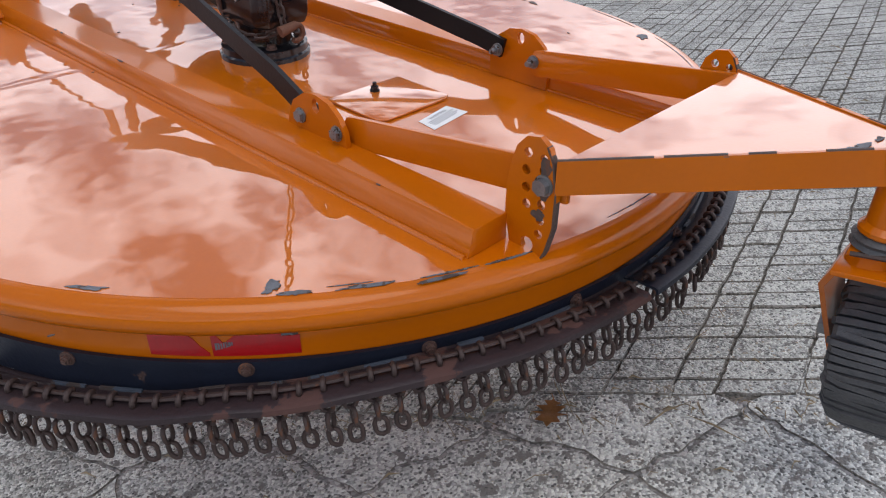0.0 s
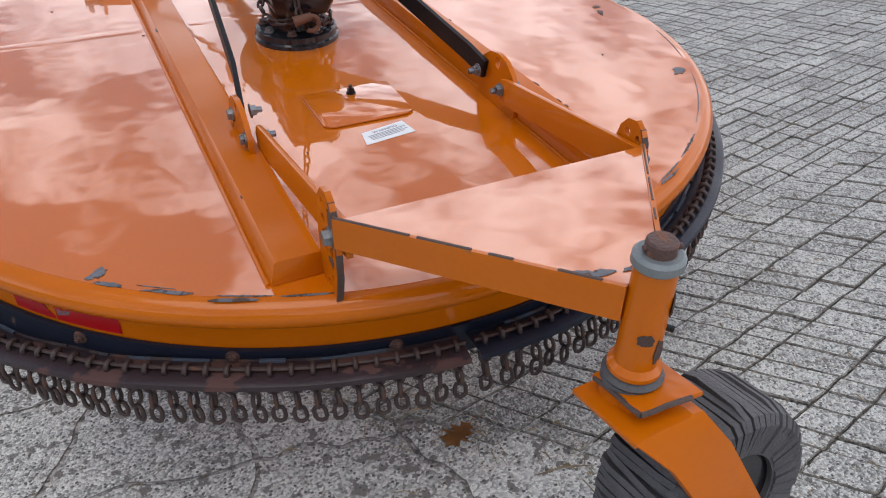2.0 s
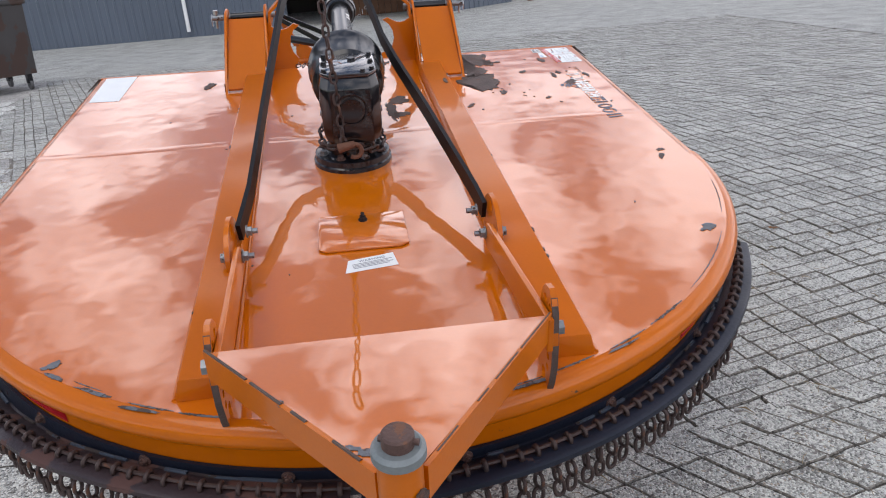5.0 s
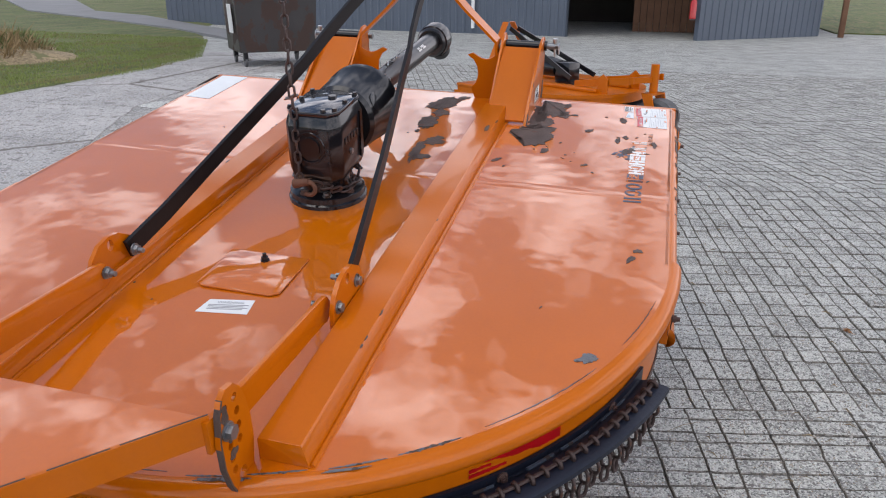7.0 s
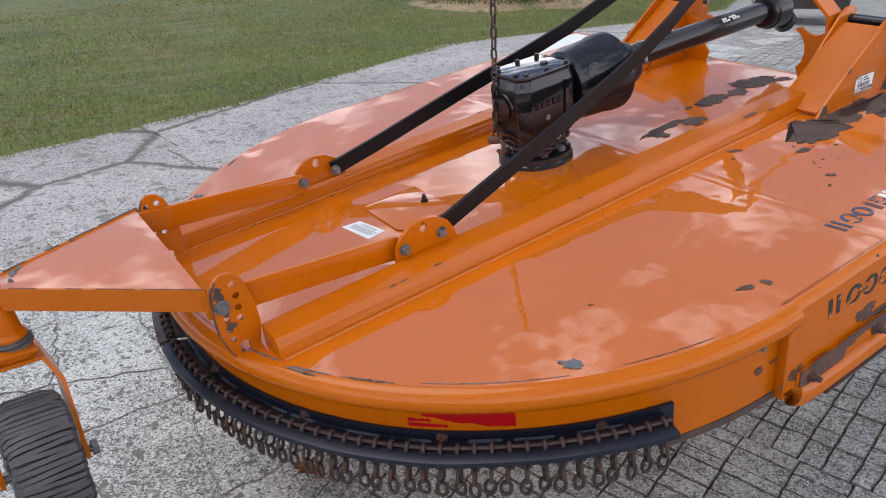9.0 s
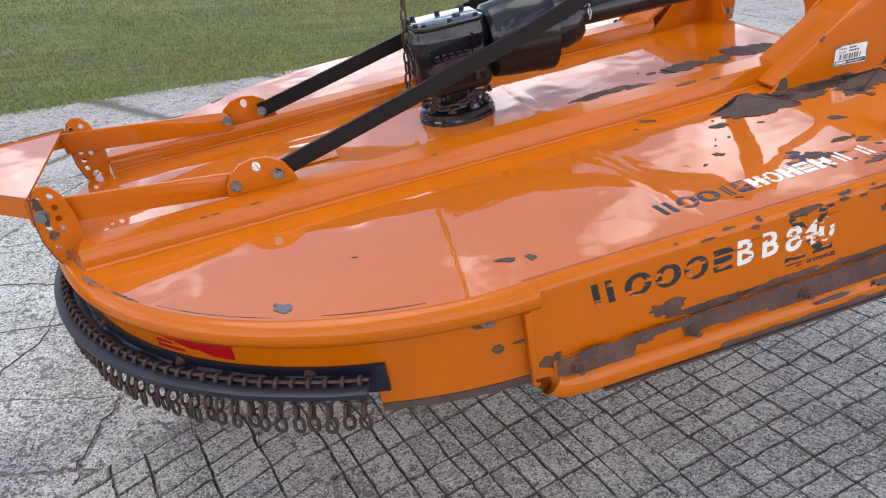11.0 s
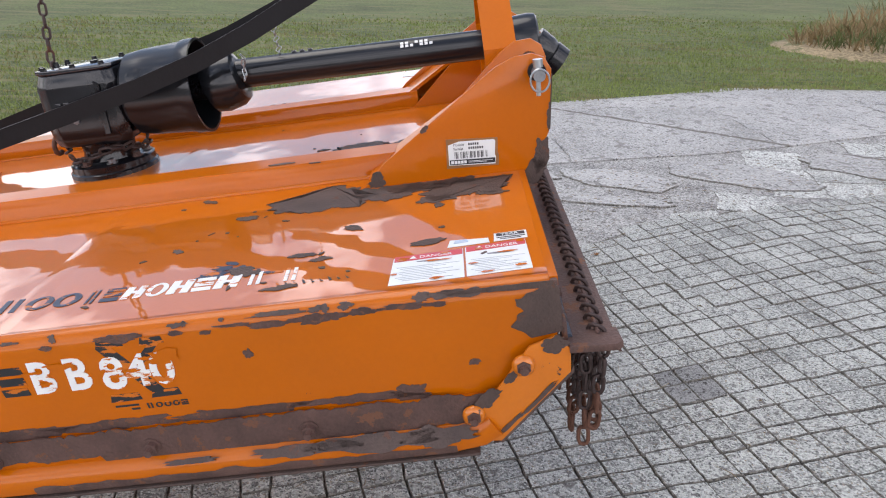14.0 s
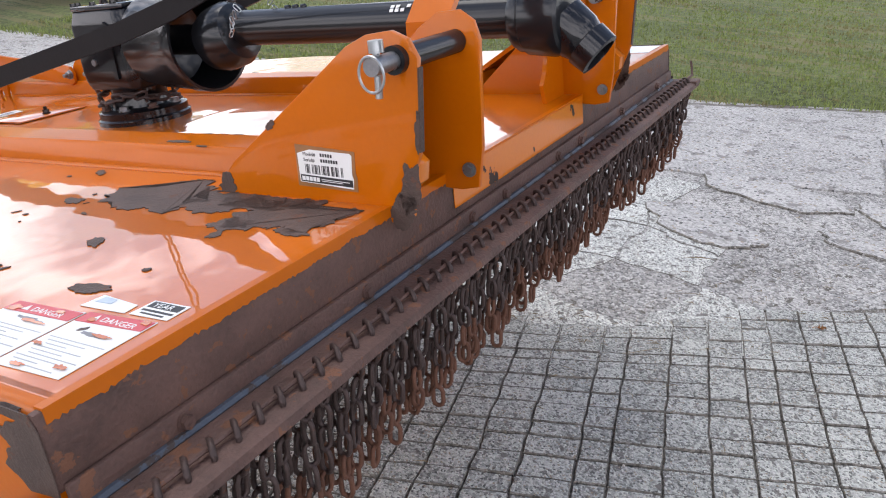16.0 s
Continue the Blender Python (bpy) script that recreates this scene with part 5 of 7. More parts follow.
SIDE = [(0.600, -0.160, 0.046, 0.019), (1.431, -0.190, 0.034, 0.018), (0.182, -0.066, 0.026, 0.018), (0.200, -0.150, 0.014, 0.010), (0.250, -0.145, 0.016, 0.004), (0.45, -0.245, 0.10, 0.020), (0.31, -0.225, 0.045, 0.035),
        (0.72, -0.190, 0.10, 0.012), (0.90, -0.190, 0.13, 0.011), (1.12, -0.190, 0.12, 0.010), (1.33, -0.190, 0.10, 0.009), (0.95, -0.018, 0.04, 0.008), (1.21, -0.024, 0.034, 0.006), (1.30, -0.022, 0.046, 0.009), (1.37, -0.020, 0.022, 0.007), (1.44, -0.018, 0.040, 0.006), (1.15, -0.017, 0.030, 0.003), (1.05, -0.020, 0.012, 0.005), (1.10, -0.026, 0.010, 0.004), (0.82, -0.022, 0.012, 0.005), (0.70, -0.017, 0.016, 0.003), (1.50, -0.021, 0.018, 0.004),
        (1.165, -0.075, 0.007, 0.009), (1.55, -0.14, 0.01, 0.006), (0.70, -0.235, 0.03, 0.02)]
for k, (y, z, a, b_) in enumerate(SIDE):
    bm = B()
    x = 1.1303 if y > 0.28 else math.sqrt((RAD - 0.002) ** 2 - (y - CY) ** 2) + 0.0005
    blob(bm, Matrix.Translation((x, y, z)) @ pose(0, 0, 0, 90, 0, 90), a, b_, k * 2.3 + 1, 70, 0.8)
    part("bare_patch", bm, RUST, cutter)


bolt(cutter, (1.1030, 0.188, -0.068), (1, -0.1, 0), 0.012, 0.008, 0.018, STEEL, 0.010, "skirt_bolt")


def words(text, size, m, mat, parent, name="lettering", label="", shear=0.0, squash=1.0, depth=0.0006, bold=0.0):
    cu = bpy.data.curves.new(name, "FONT")
    cu.body, cu.size, cu.extrude, cu.shear = text, size, depth, shear
    cu.resolution_u = 3
    cu.offset = bold
    tmp = bpy.data.objects.new("tmp", cu)
    me = bpy.data.meshes.new_from_object(tmp)
    bpy.data.objects.remove(tmp)
    me.materials.clear()
    me.materials.append(mat)
    me.transform(m @ Matrix.Diagonal((squash, 1, 1, 1)))
    ob = new(name, me)
    ob.parent = parent
    return tagged(ob, label)


def flat(parent, name, quad, z, mat, label="", thick=0.0008):
    bm = B()
    prism(bm, quad, "z", z, z + thick)
    return part(name, bm, mat, parent, label)


def mark_mesh(bm, kind, w, h, m):
    """A plain mark of a worn emblem, w wide and h high, with its foot at the origin."""
    def ring(cx, cy, rx, ry, t, a0=0, a1=360):
        n_ = max(6, int(abs(a1 - a0) / 12))
        full = abs(a1 - a0) >= 360
        pts = []
        for k in range(n_ + (0 if full else 1)):
            a = radians(a0 + (a1 - a0) * k / n_)
            pts.append([bm.verts.new(m @ Vector((cx + (rx - d) * math.cos(a), cy + (ry - d * 0.6) * math.sin(a), z))) for d, z in ((0, 0.0), (0, 0.0009), (t, 0.0009), (t, 0.0))])
        for p, q in zip(pts, pts[1:] + (pts[:1] if full else [])):
            for k in range(4):
                bm.faces.new((p[k], q[k], q[(k + 1) % 4], p[(k + 1) % 4]))
    if kind == "ring":
        ring(w / 2, h / 2, w / 2, h / 2, w * 0.26)
    elif kind == "slants":
        for x0 in (0.0, w * 0.5):
            prism(bm, [(x0 + w * 0.10, 0), (x0 + w * 0.34, 0), (x0 + w * 0.22, h), (x0 - w * 0.02, h)], "z", 0, 0.0009, m)
    elif kind == "rungs":
        for y0 in (0.0, h * 0.37, h * 0.74):
            prism(bm, [(w * 0.06, y0), (w, y0), (w * 0.94, y0 + h * 0.26), (0, y0 + h * 0.26)], "z", 0, 0.0009, m)
    elif kind == "posts":
        for x0 in (0.0, w * 0.62):
            prism(bm, [(x0, 0), (x0 + w * 0.38, 0), (x0 + w * 0.38, h), (x0, h)], "z", 0, 0.0009, m)
        prism(bm, [(w * 0.38, h * 0.42), (w * 0.62, h * 0.42), (w * 0.62, h * 0.60), (w * 0.38, h * 0.60)], "z", 0, 0.0009, m)
    return bm


# writing on the right side
for y0 in (0.771, 0.835):
    words("B", 0.088, Matrix.Translation((1.1308, y0, -0.108)) @ pose(0, 0, 0, 90, 0, 90), DECAL_WHITE, cutter, "model_lettering", "worn white lettering", 0.0, 0.92, 0.0006, 0.0022)
words("840", 0.088, Matrix.Translation((1.1308, 0.899, -0.114)) @ pose(0, 0, 0, 90, 0, 90), DECAL_WHITE, cutter, "model_lettering", "worn white lettering", 0.0, 1.0, 0.0006, 0.0022)
for kind, y0, w_, z0 in (("slants", 0.418, 0.066, -0.100), ("ring", 0.496, 0.066, -0.105), ("ring", 0.570, 0.064, -0.107), ("ring", 0.642, 0.060, -0.109), ("rungs", 0.714, 0.050, -0.110)):
    part("emblem_mark", mark_mesh(B(), kind, w_, 0.058, Matrix.Translation((1.1302, y0, z0)) @ pose(0, 0, 0, 90, 0, 90)), INK, cutter, "worn black mark")
for y0, y1, z0, z1 in ((0.905, 0.955, -0.034, -0.020), (0.982, 1.026, -0.036, -0.022), (0.900, 0.958, -0.144, -0.128), (0.975, 1.030, -0.142, -0.126)):
    bm = B()
    prism(bm, [(y0, z0), (y1, z0 + 0.001), (y1 - 0.004, z1), (y0 + 0.004, z1)], "x", 1.1302, 1.1306)
    part("emblem_bar", bm, INK, cutter, "worn black bar of an emblem")
for y0, y1 in ((0.918, 0.990), (1.008, 0.945)):
    bm = B()
    prism(bm, [(y0 - 0.014, -0.034), (y0 + 0.014, -0.034), (y1 + 0.014, -0.128), (y1 - 0.014, -0.128)] if y0 < y1 else [(y0 - 0.010, -0.034), (y0 + 0.010, -0.034), (0.982, -0.070), (0.962, -0.070)], "x", 1.1302, 1.1305 if y0 < y1 else 1.1307)
    part("emblem_bar", bm, INK, cutter, "worn black bar of an emblem")
for k in range(5):
    part("emblem_mark", mark_mesh(B(), ("slants", "ring", "ring", "ring", "rungs")[k], 0.013, 0.011, Matrix.Translation((1.1302, 0.962 + 0.0155 * k, -0.163)) @ pose(0, 0, 0, 90, 0, 90)), INK, cutter, "small worn black mark")
for y0, y1, z0 in ((0.905, 0.948, -0.155), (0.932, 0.948, -0.163)):
    bm = B()
    box(bm, 1.1302, 1.1306, y0, y1, z0, z0 + 0.004)
    part("emblem_bar", bm, INK, cutter, "small worn black bar")
for k, (y, z, a, b_) in enumerate(((0.780, -0.066, 0.020, 0.0028), (0.835, -0.058, 0.026, 0.0065), (0.800, -0.090, 0.014, 0.0022), (0.955, -0.082, 0.018, 0.003), (0.925, -0.090, 0.012, 0.003), (1.018, -0.062, 0.030, 0.0135), (0.905, -0.078, 0.010, 0.004), (0.985, -0.060, 0.010, 0.003))):
    bm = B()
    blob(bm, Matrix.Translation((1.1327, y, z)) @ pose(0, 0, 0, 90, 0, 90), a, b_, k * 1.9 + 0.4, 26, 0.9, 0.0004)
    part("scratch", bm, ORANGE, cutter)
# writing on the deck
DM = Matrix.Translation((1.012, 0.0, 0.0004)) @ pose(0, 0, 0, 0, 0, 90)
for kind, y0, w_, mat in (("slants", 0.665, 0.048, NAVY), ("ring", 0.716, 0.052, NAVY), ("ring", 0.771, 0.052, NAVY), ("slants", 0.838, 0.020, NAVY), ("rungs", 0.866, 0.038, NAVY),
                          ("posts", 0.908, 0.039, DECAL_WHITE), ("ring", 0.951, 0.041, DECAL_WHITE), ("posts", 0.996, 0.042, DECAL_WHITE), ("rungs", 1.042, 0.039, DECAL_WHITE), ("posts", 1.085, 0.045, DECAL_WHITE), ("slants", 1.148, 0.030, DECAL_WHITE), ("slants", 1.215, 0.030, DECAL_WHITE)):
    part("decal_mark", mark_mesh(B(), kind, w_, 0.056, DM @ Matrix.Translation((y0, 0, 0))), mat, cutter, "worn white mark" if mat is DECAL_WHITE else "worn dark blue mark")
for k in range(9):
    bm = B()
    y0 = 1.205 + 0.016 * k
    prism(bm, [(1.016, y0), (1.016 + 0.004 * (k % 3), y0 + 0.004), (1.030, y0 + 0.010), (1.033, y0 + 0.006)], "z", 0.0006, 0.0012)
    part("decal_mark", bm, INK, cutter, "small worn dark mark")
for k, (x, y, a, b_, turn) in enumerate(((0.945, 1.066, 0.026, 0.016, 100), (0.918, 1.080, 0.022, 0.012, 70), (0.930, 1.112, 0.024, 0.011, 95), (0.900, 1.092, 0.016, 0.007, 60), (0.952, 1.140, 0.020, 0.007, 110), (0.965, 1.180, 0.024, 0.006, 90))):
    bm = B()
    blob(bm, Matrix.Translation((x, y, 0.0004)) @ pose(0, 0, 0, 0, 0, turn), a, b_, k * 3.3 + 0.9, 40, 0.95, 0.0008)
    part("decal_remnant", bm, NAVY, cutter, "torn remnant of a dark blue decal")
# warning label behind the cover
lab = flat(cutter, "warning_label", [(-0.050, -0.215), (0.068, -0.191), (0.078, -0.256), (-0.058, -0.276)], 0.0006, WHITE_CLEAN, "white warning label")
LM = Matrix.Translation((-0.022, -0.228, 0.0016)) @ pose(0, 0, 0, 0, 0, 11)
words("WARNING", 0.0145, LM, GREY_INK, lab, "label_lettering", depth=0.0002)
for k in range(4):
    bm = B()
    box(bm, -0.020, 0.086 - 0.012 * (k % 2), -0.008 - 0.0065 * k, -0.0055 - 0.0065 * k, -0.0003, 0.0002, 0, LM)
    part("label_bar", bm, GREY_INK, lab)
# danger labels by the front corner
lab = flat(cutter, "danger_label", [(0.972, 1.420), (1.086, 1.417), (1.084, 1.550), (0.960, 1.549)], 0.0006, WHITE, "torn white and red danger label")
flat(lab, "red_band", [(0.968, 1.422), (0.990, 1.422), (0.985, 1.548), (0.963, 1.548)], 0.0016, RED_INK)
words("DANGER", 0.0150, Matrix.Translation((0.9835, 1.468, 0.0026)) @ pose(0, 0, 0, 0, 0, 90), WHITE_CLEAN, lab, "label_lettering", depth=0.0002)
lab2 = flat(cutter, "danger_label", [(0.958, 1.553), (1.083, 1.554), (1.078, 1.668), (0.948, 1.666)], 0.0006, WHITE, "torn white and red danger label")
flat(lab2, "red_band", [(0.958, 1.555), (0.980, 1.555), (0.972, 1.665), (0.950, 1.665)], 0.0016, RED_INK)
words("DANGER", 0.0150, Matrix.Translation((0.9720, 1.590, 0.0026)) @ pose(0, 0, 0, 0, 0, 90), WHITE_CLEAN, lab2, "label_lettering", depth=0.0002)
for lb, x0, y0 in ((lab, 0.9835, 1.450), (lab2, 0.9720, 1.573)):
    bm = B()
    prism(bm, [(x0, y0), (x0, y0 + 0.013), (x0 - 0.012, y0 + 0.0065)], "z", 0.0024, 0.0028)
    part("warning_triangle", bm, WHITE_CLEAN, lb)
for lb, y0, y1 in ((lab, 1.428, 1.542), (lab2, 1.562, 1.660)):
    for k in range(9):
        bm = B()
        box(bm, 1.016 + 0.0070 * k, 1.0174 + 0.0070 * k, y0 + 0.006 * (k % 3), y1 - 0.012 * ((k * 2) % 5), 0.0014, 0.0018)
        part("label_bar", bm, LABEL_GREY, lb)
    bm = B()
    blob(bm, Matrix.Translation((0.998, (y0 + y1) / 2, 0.0014)) @ pose(0, 0, 0, 0, 0, 90), 0.024, 0.0035, y0, 30, 0.95, 0.0005)
    part("pictogram", bm, GREY_INK, lb)
for k, (lb, x, y, a, b_) in enumerate(((lab, 0.984, 1.438, 0.017, 0.011), (lab, 1.002, 1.500, 0.040, 0.0045), (lab, 1.078, 1.50, 0.022, 0.006), (lab, 0.972, 1.515, 0.016, 0.005), (lab, 1.045, 1.424, 0.012, 0.006), (lab2, 0.972, 1.578, 0.012, 0.007), (lab2, 0.998, 1.630, 0.028, 0.005), (lab2, 0.957, 1.655, 0.013, 0.010), (lab2, 1.062, 1.648, 0.016, 0.007), (lab2, 1.035, 1.566, 0.014, 0.005), (lab2, 1.075, 1.59, 0.020, 0.005))):
    bm = B()
    blob(bm, Matrix.Translation((x, y, 0.0030)) @ pose(0, 0, 0, 0, 0, 90), a * 0.55, b_ * 0.6, k * 2.1 + 0.7, 30, 0.95, 0.0004)
    part("tear", bm, ORANGE_DECK, lb)
lab3 = flat(cutter, "seat_label", [(0.905, 1.610), (0.943, 1.608), (0.940, 1.672), (0.903, 1.672)], 0.0006, WHITE_CLEAN, "white sticker with black bars")
for x0, x1, y0, y1 in ((0.907, 0.921, 1.614, 1.668), (0.926, 0.930, 1.614, 1.668), (0.934, 0.937, 1.620, 1.660)):
    bm = B()
    box(bm, x0, x1, y0, y1, 0.0014, 0.0018)
    part("label_bar", bm, PRINT, lab3)
words("YEAR", 0.0145, Matrix.Translation((0.9205, 1.622, 0.0026)) @ pose(0, 0, 0, 0, 0, 90), WHITE_CLEAN, lab3, "label_lettering", depth=0.0002)
lab4 = flat(cutter, "flag_label", [(0.915, 1.525), (0.948, 1.520), (0.944, 1.600), (0.922, 1.598)], 0.0006, WHITE, "torn faded sticker")
flat(lab4, "blue_field", [(0.920, 1.535), (0.934, 1.532), (0.932, 1.560), (0.921, 1.558)], 0.0016, STICKER_BLUE)
flat(cutter, "corner_label", [(-1.085, 1.335), (-0.96, 1.325), (-0.955, 1.685), (-1.092, 1.685)], 0.0006, WHITE, "large worn white label")
# serial plate on the right hitch plate
SM = Matrix.Translation((0.5196, 1.528, 0.030)) @ pose(0, 0, 0, 90, 0, 90) @ pose(0, 0, 0, 0, 0, -3)
bm = B()
prism(bm, [(-0.006, -0.006), (0.118, -0.004), (0.119, 0.020), (0.1165, 0.028), (0.118, 0.063), (-0.004, 0.066)], "z", 0, 0.0006, SM)
film = part("clear_film", bm, LABEL_BROWN, cutter, "browned edge of a clear cover film")
bm = B()
prism(bm, [(0.0, 0.002), (0.110, 0.0), (0.112, 0.016), (0.1095, 0.024), (0.112, 0.056), (0.108, 0.059), (0.026, 0.059), (0.0, 0.051)], "z", 0.0006, 0.0014, SM)
sp = part("serial_plate", bm, WHITE_CLEAN, cutter, "white label with a bar code")
words("Model#", 0.0085, SM @ Matrix.Translation((0.012, 0.0485, 0.0018)), PRINT, sp, "label_lettering", depth=0.0002)
words("Serial#", 0.0085, SM @ Matrix.Translation((0.012, 0.0385, 0.0018)), PRINT, sp, "label_lettering", depth=0.0002)
codes = [(0.002, 0.110, 0.003, 0.015)] + [(0.014 + 0.00285 * k, 0.0148 + 0.00285 * k + 0.0007 * ((k * 5) % 3), 0.018, 0.034) for k in range(28) if k % 7 != 4]
codes += [(0.048 + 0.0052 * k, 0.0515 + 0.0052 * k, z0, z0 + 0.0055) for z0, n_ in ((0.0395, 7), (0.0490, 5)) for k in range(n_)]
for x0, x1, z0, z1 in codes:
    bm = B()
    box(bm, x0, x1, z0, z1, 0.0014, 0.0018, 0, SM)
    part("code_bar", bm, PRINT, sp)
for x0, x1, z0, z1 in ((0.005, 0.012, 0.0055, 0.0125), (0.0135, 0.0195, 0.0055, 0.0125), (0.021, 0.027, 0.0055, 0.0125), (0.0285, 0.0345, 0.0055, 0.0125), (0.036, 0.042, 0.0055, 0.0125), (0.046, 0.104, 0.0098, 0.0108), (0.046, 0.090, 0.0070, 0.0080)):
    bm = B()
    box(bm, x0, x1, z0, z1, 0.0018, 0.0021, 0, SM)
    part("emblem_bar", bm, WHITE_CLEAN, sp)

# small safety chains on the shaft guards
bm = B()
pts = [Vector((0.02, 0.955, 0.285)), Vector((0.052, 0.962, 0.258)), Vector((0.060, 0.960, 0.225))]
for k in range(5):
    p = pts[0].lerp(pts[1], k / 2) if k < 2 else pts[1].lerp(pts[2], (k - 2) / 2.5)
    link_verts(bm, Matrix.Translation(p) @ pose(0, 0, 0, 25 - 12 * k, 30 - 12 * k, 90 * (k % 2)), 0.026, 0.013, 0.0016)
part("guard_chain", bm, ZINC, cutter, "thin zinc safety chain")
bm = B()
for k in range(7):
    link_verts(bm, Matrix.Translation(Vector((0.0, 1.06, 0.278)).lerp(Vector((0.100, 1.08, 0.372)), k / 6)) @ pose(0, 0, 0, 0, 55, 90 * (k % 2)), 0.022, 0.012, 0.0015)
part("guard_chain", bm, ZINC, cutter, "thin zinc safety chain")
bm = B()
for k in range(9):
    link_verts(bm, Matrix.Translation(Vector((-0.165, 0.72, 0.262)).lerp(Vector((-0.02, 0.90, 0.305)), k / 8) + Vector((0, 0, -0.03 * math.sin(math.pi * k / 8)))) @ pose(0, 0, 0, 30, 70, 90 * (k % 2)), 0.026, 0.014, 0.0019)
part("guard_chain", bm, CHAIN, cutter)

# the lifting chain, slung round the neck of the gearbox and up out of the picture
lift = root("lifting_chain", "rusty brown steel chain looped round the gearbox neck", "chain", DECK)
fall = new("fall")
fall.parent = lift
knot = Vector((-0.022, 0.338, 0.096))
UP = -DOWN
pos = knot + Vector((-0.012, -0.006, 0.02))
top_dir = (UP + Vector((-0.03, -0.02, 0))).normalized()
qq = top_dir.to_track_quat("Z", "Y").to_matrix().to_4x4()
for k in range(21):
    bm = B()
    link_verts(bm, Matrix.Translation(pos + top_dir * (0.034 * k)) @ qq @ pose(0, 0, 0, random.uniform(-4, 4), random.uniform(-4, 4), 90 * (k % 2) + random.uniform(-10, 10)), 0.044, 0.026, 0.0040, 6, 7)
    part("chain_link", bm, CHAIN, fall)
loop = new("loop")
loop.parent = lift
for k in range(22):
    a = 2 * math.pi * k / 22
    p = Vector((-0.005 + 0.102 * math.cos(a), 0.478 + 0.118 * math.sin(a), 0.080 + 0.014 * math.sin(3 * a) - 0.012 * math.cos(a)))
    t_ = Vector((-math.sin(a), math.cos(a), random.uniform(-0.25, 0.25)))
    bm = B()
    link_verts(bm, Matrix.Translation(p) @ t_.to_track_quat("Z", "Y").to_matrix().to_4x4() @ pose(0, 0, 0, 0, 0, 90 * (k % 2) + 20), 0.044, 0.026, 0.0042, 6, 7)
    part("chain_link", bm, CHAIN, loop)
bm = B()
tube(bm, knot + Vector((-0.030, -0.012, 0.004)), knot + Vector((0.022, -0.016, 0.016)), 0.016, 0.011, 12)
hook = [knot + Vector((0.020 + 0.022 * math.cos(radians(a)), -0.016, -0.006 + 0.022 * math.sin(radians(a)))) for a in range(100, -150, -25)]
sweep(bm, hook, circle_section(0.0075, 8), up=(0, 1, 0))
part("grab_hook", bm, CHAIN_RED, lift, "rusty grab hook")


# ---------------------------------------------------------------- yard
ANG = radians(13.5)
DIR, NRM = Vector((math.cos(ANG), math.sin(ANG))), Vector((-math.sin(ANG), math.cos(ANG)))
BOUND = [(2.2, -4.2), (0.9, -1.9), (0.372, -1.016), (-0.178, -0.353), (-0.9, 0.6), (-1.14, 1.40), (-1.62, 1.93), (-2.24, 2.66), (-2.62, 3.40), (-2.95, 4.40), (-3.5, 5.8), (-4.3, 7.5), (-5.0, 10.0), (-5.5, 14.0)]
SLABS = [(-1.2, -6.5), (-2.4, -2.2), (-3.3, 0.9), (-3.7, 2.6), (-4.3, 4.2), (-5.2, 5.8), (-5.6, 7.9), (-6.2, 13.5), (-6.5, 15.0)]
EDGE = [(-3.0, -9.0), (-4.4, -2.2), (-5.3, 0.8), (-6.3, 2.8), (-7.5, 5.2), (-7.6, 6.5), (-7.55, 8.0), (-7.6, 10.0), (-7.9, 12.0), (-10.5, 16.5), (-13.5, 20.5)]


def edge_x(line, y):
    """The x of a boundary at y."""
    if y <= line[0][1]:
        return line[0][0]
    for (x0, y0), (x1, y1) in zip(line, line[1:]):
        if y0 <= y <= y1:
            return x0 + (x1 - x0) * (y - y0) / (y1 - y0)
    return line[-1][0]


bm = B()
prism(bm, [(-90, -70), (90, -70), (90, 110), (-90, 110)], "z", -0.5, -0.012)
ground = tagged(link("ground", bm, GROUT), "grey yard of dirt and gravel between concrete", "ground", "", "structure")

rnd = random.Random(5)
jit1 = {i: rnd.uniform(-0.026, 0.026) for i in range(-60, 140)}
jit2 = {j: rnd.uniform(-0.030, 0.030) for j in range(-160, 260)}


STAIN = (-0.27, 2.30)
BAYS = {"rear": (-4.45, -0.45, 0.150, 0.092), "side": (-0.45, 0.50, 0.0792, 0.178), "front": (0.50, 13.6, 0.131, 0.088)}


def corner(i, j, bay):
    c0, c1, d1, d2 = BAYS[bay]
    c = c0 + d1 * i + (jit1[i] * d1 / 0.15 if 0 < i < round((c1 - c0) / d1) else 0.0)
    s = d2 * j + jit2[j] * d2 / 0.15
    if bay == "rear":
        k = -0.40
        s += k * (c - 1.2)
    else:
        k = max(-0.42, min(0.10, -0.404 + (s + 1.2) * 0.165))
        cc = max(-2.0, min(2.6, c - 1.2))
        s += k * cc + (c - 1.2 - cc) * -0.12
    w = 0.010 * noise.noise(Vector((c * 1.3, s * 1.3, 4.0)))
    v = NRM * (c + w) + DIR * (s + 0.010 * noise.noise(Vector((c * 1.7, s * 1.7, 9.0))))
    return v


def inset(loop, off):
    """The loop drawn in by the same width along every edge."""
    n, out = len(loop), []
    for k in range(n):
        (ax, ay), (bx, by), (cx, cy) = loop[k - 1], loop[k], loop[(k + 1) % n]
        l1, l2 = math.hypot(bx - ax, by - ay) or 1e-6, math.hypot(cx - bx, cy - by) or 1e-6
        n1, n2 = (-(by - ay) / l1, (bx - ax) / l1), (-(cy - by) / l2, (cx - bx) / l2)
        f = off / max(0.35, 1 + n1[0] * n2[0] + n1[1] * n2[1])
        out.append((bx + (n1[0] + n2[0]) * f, by + (n1[1] + n2[1]) * f))
    return out


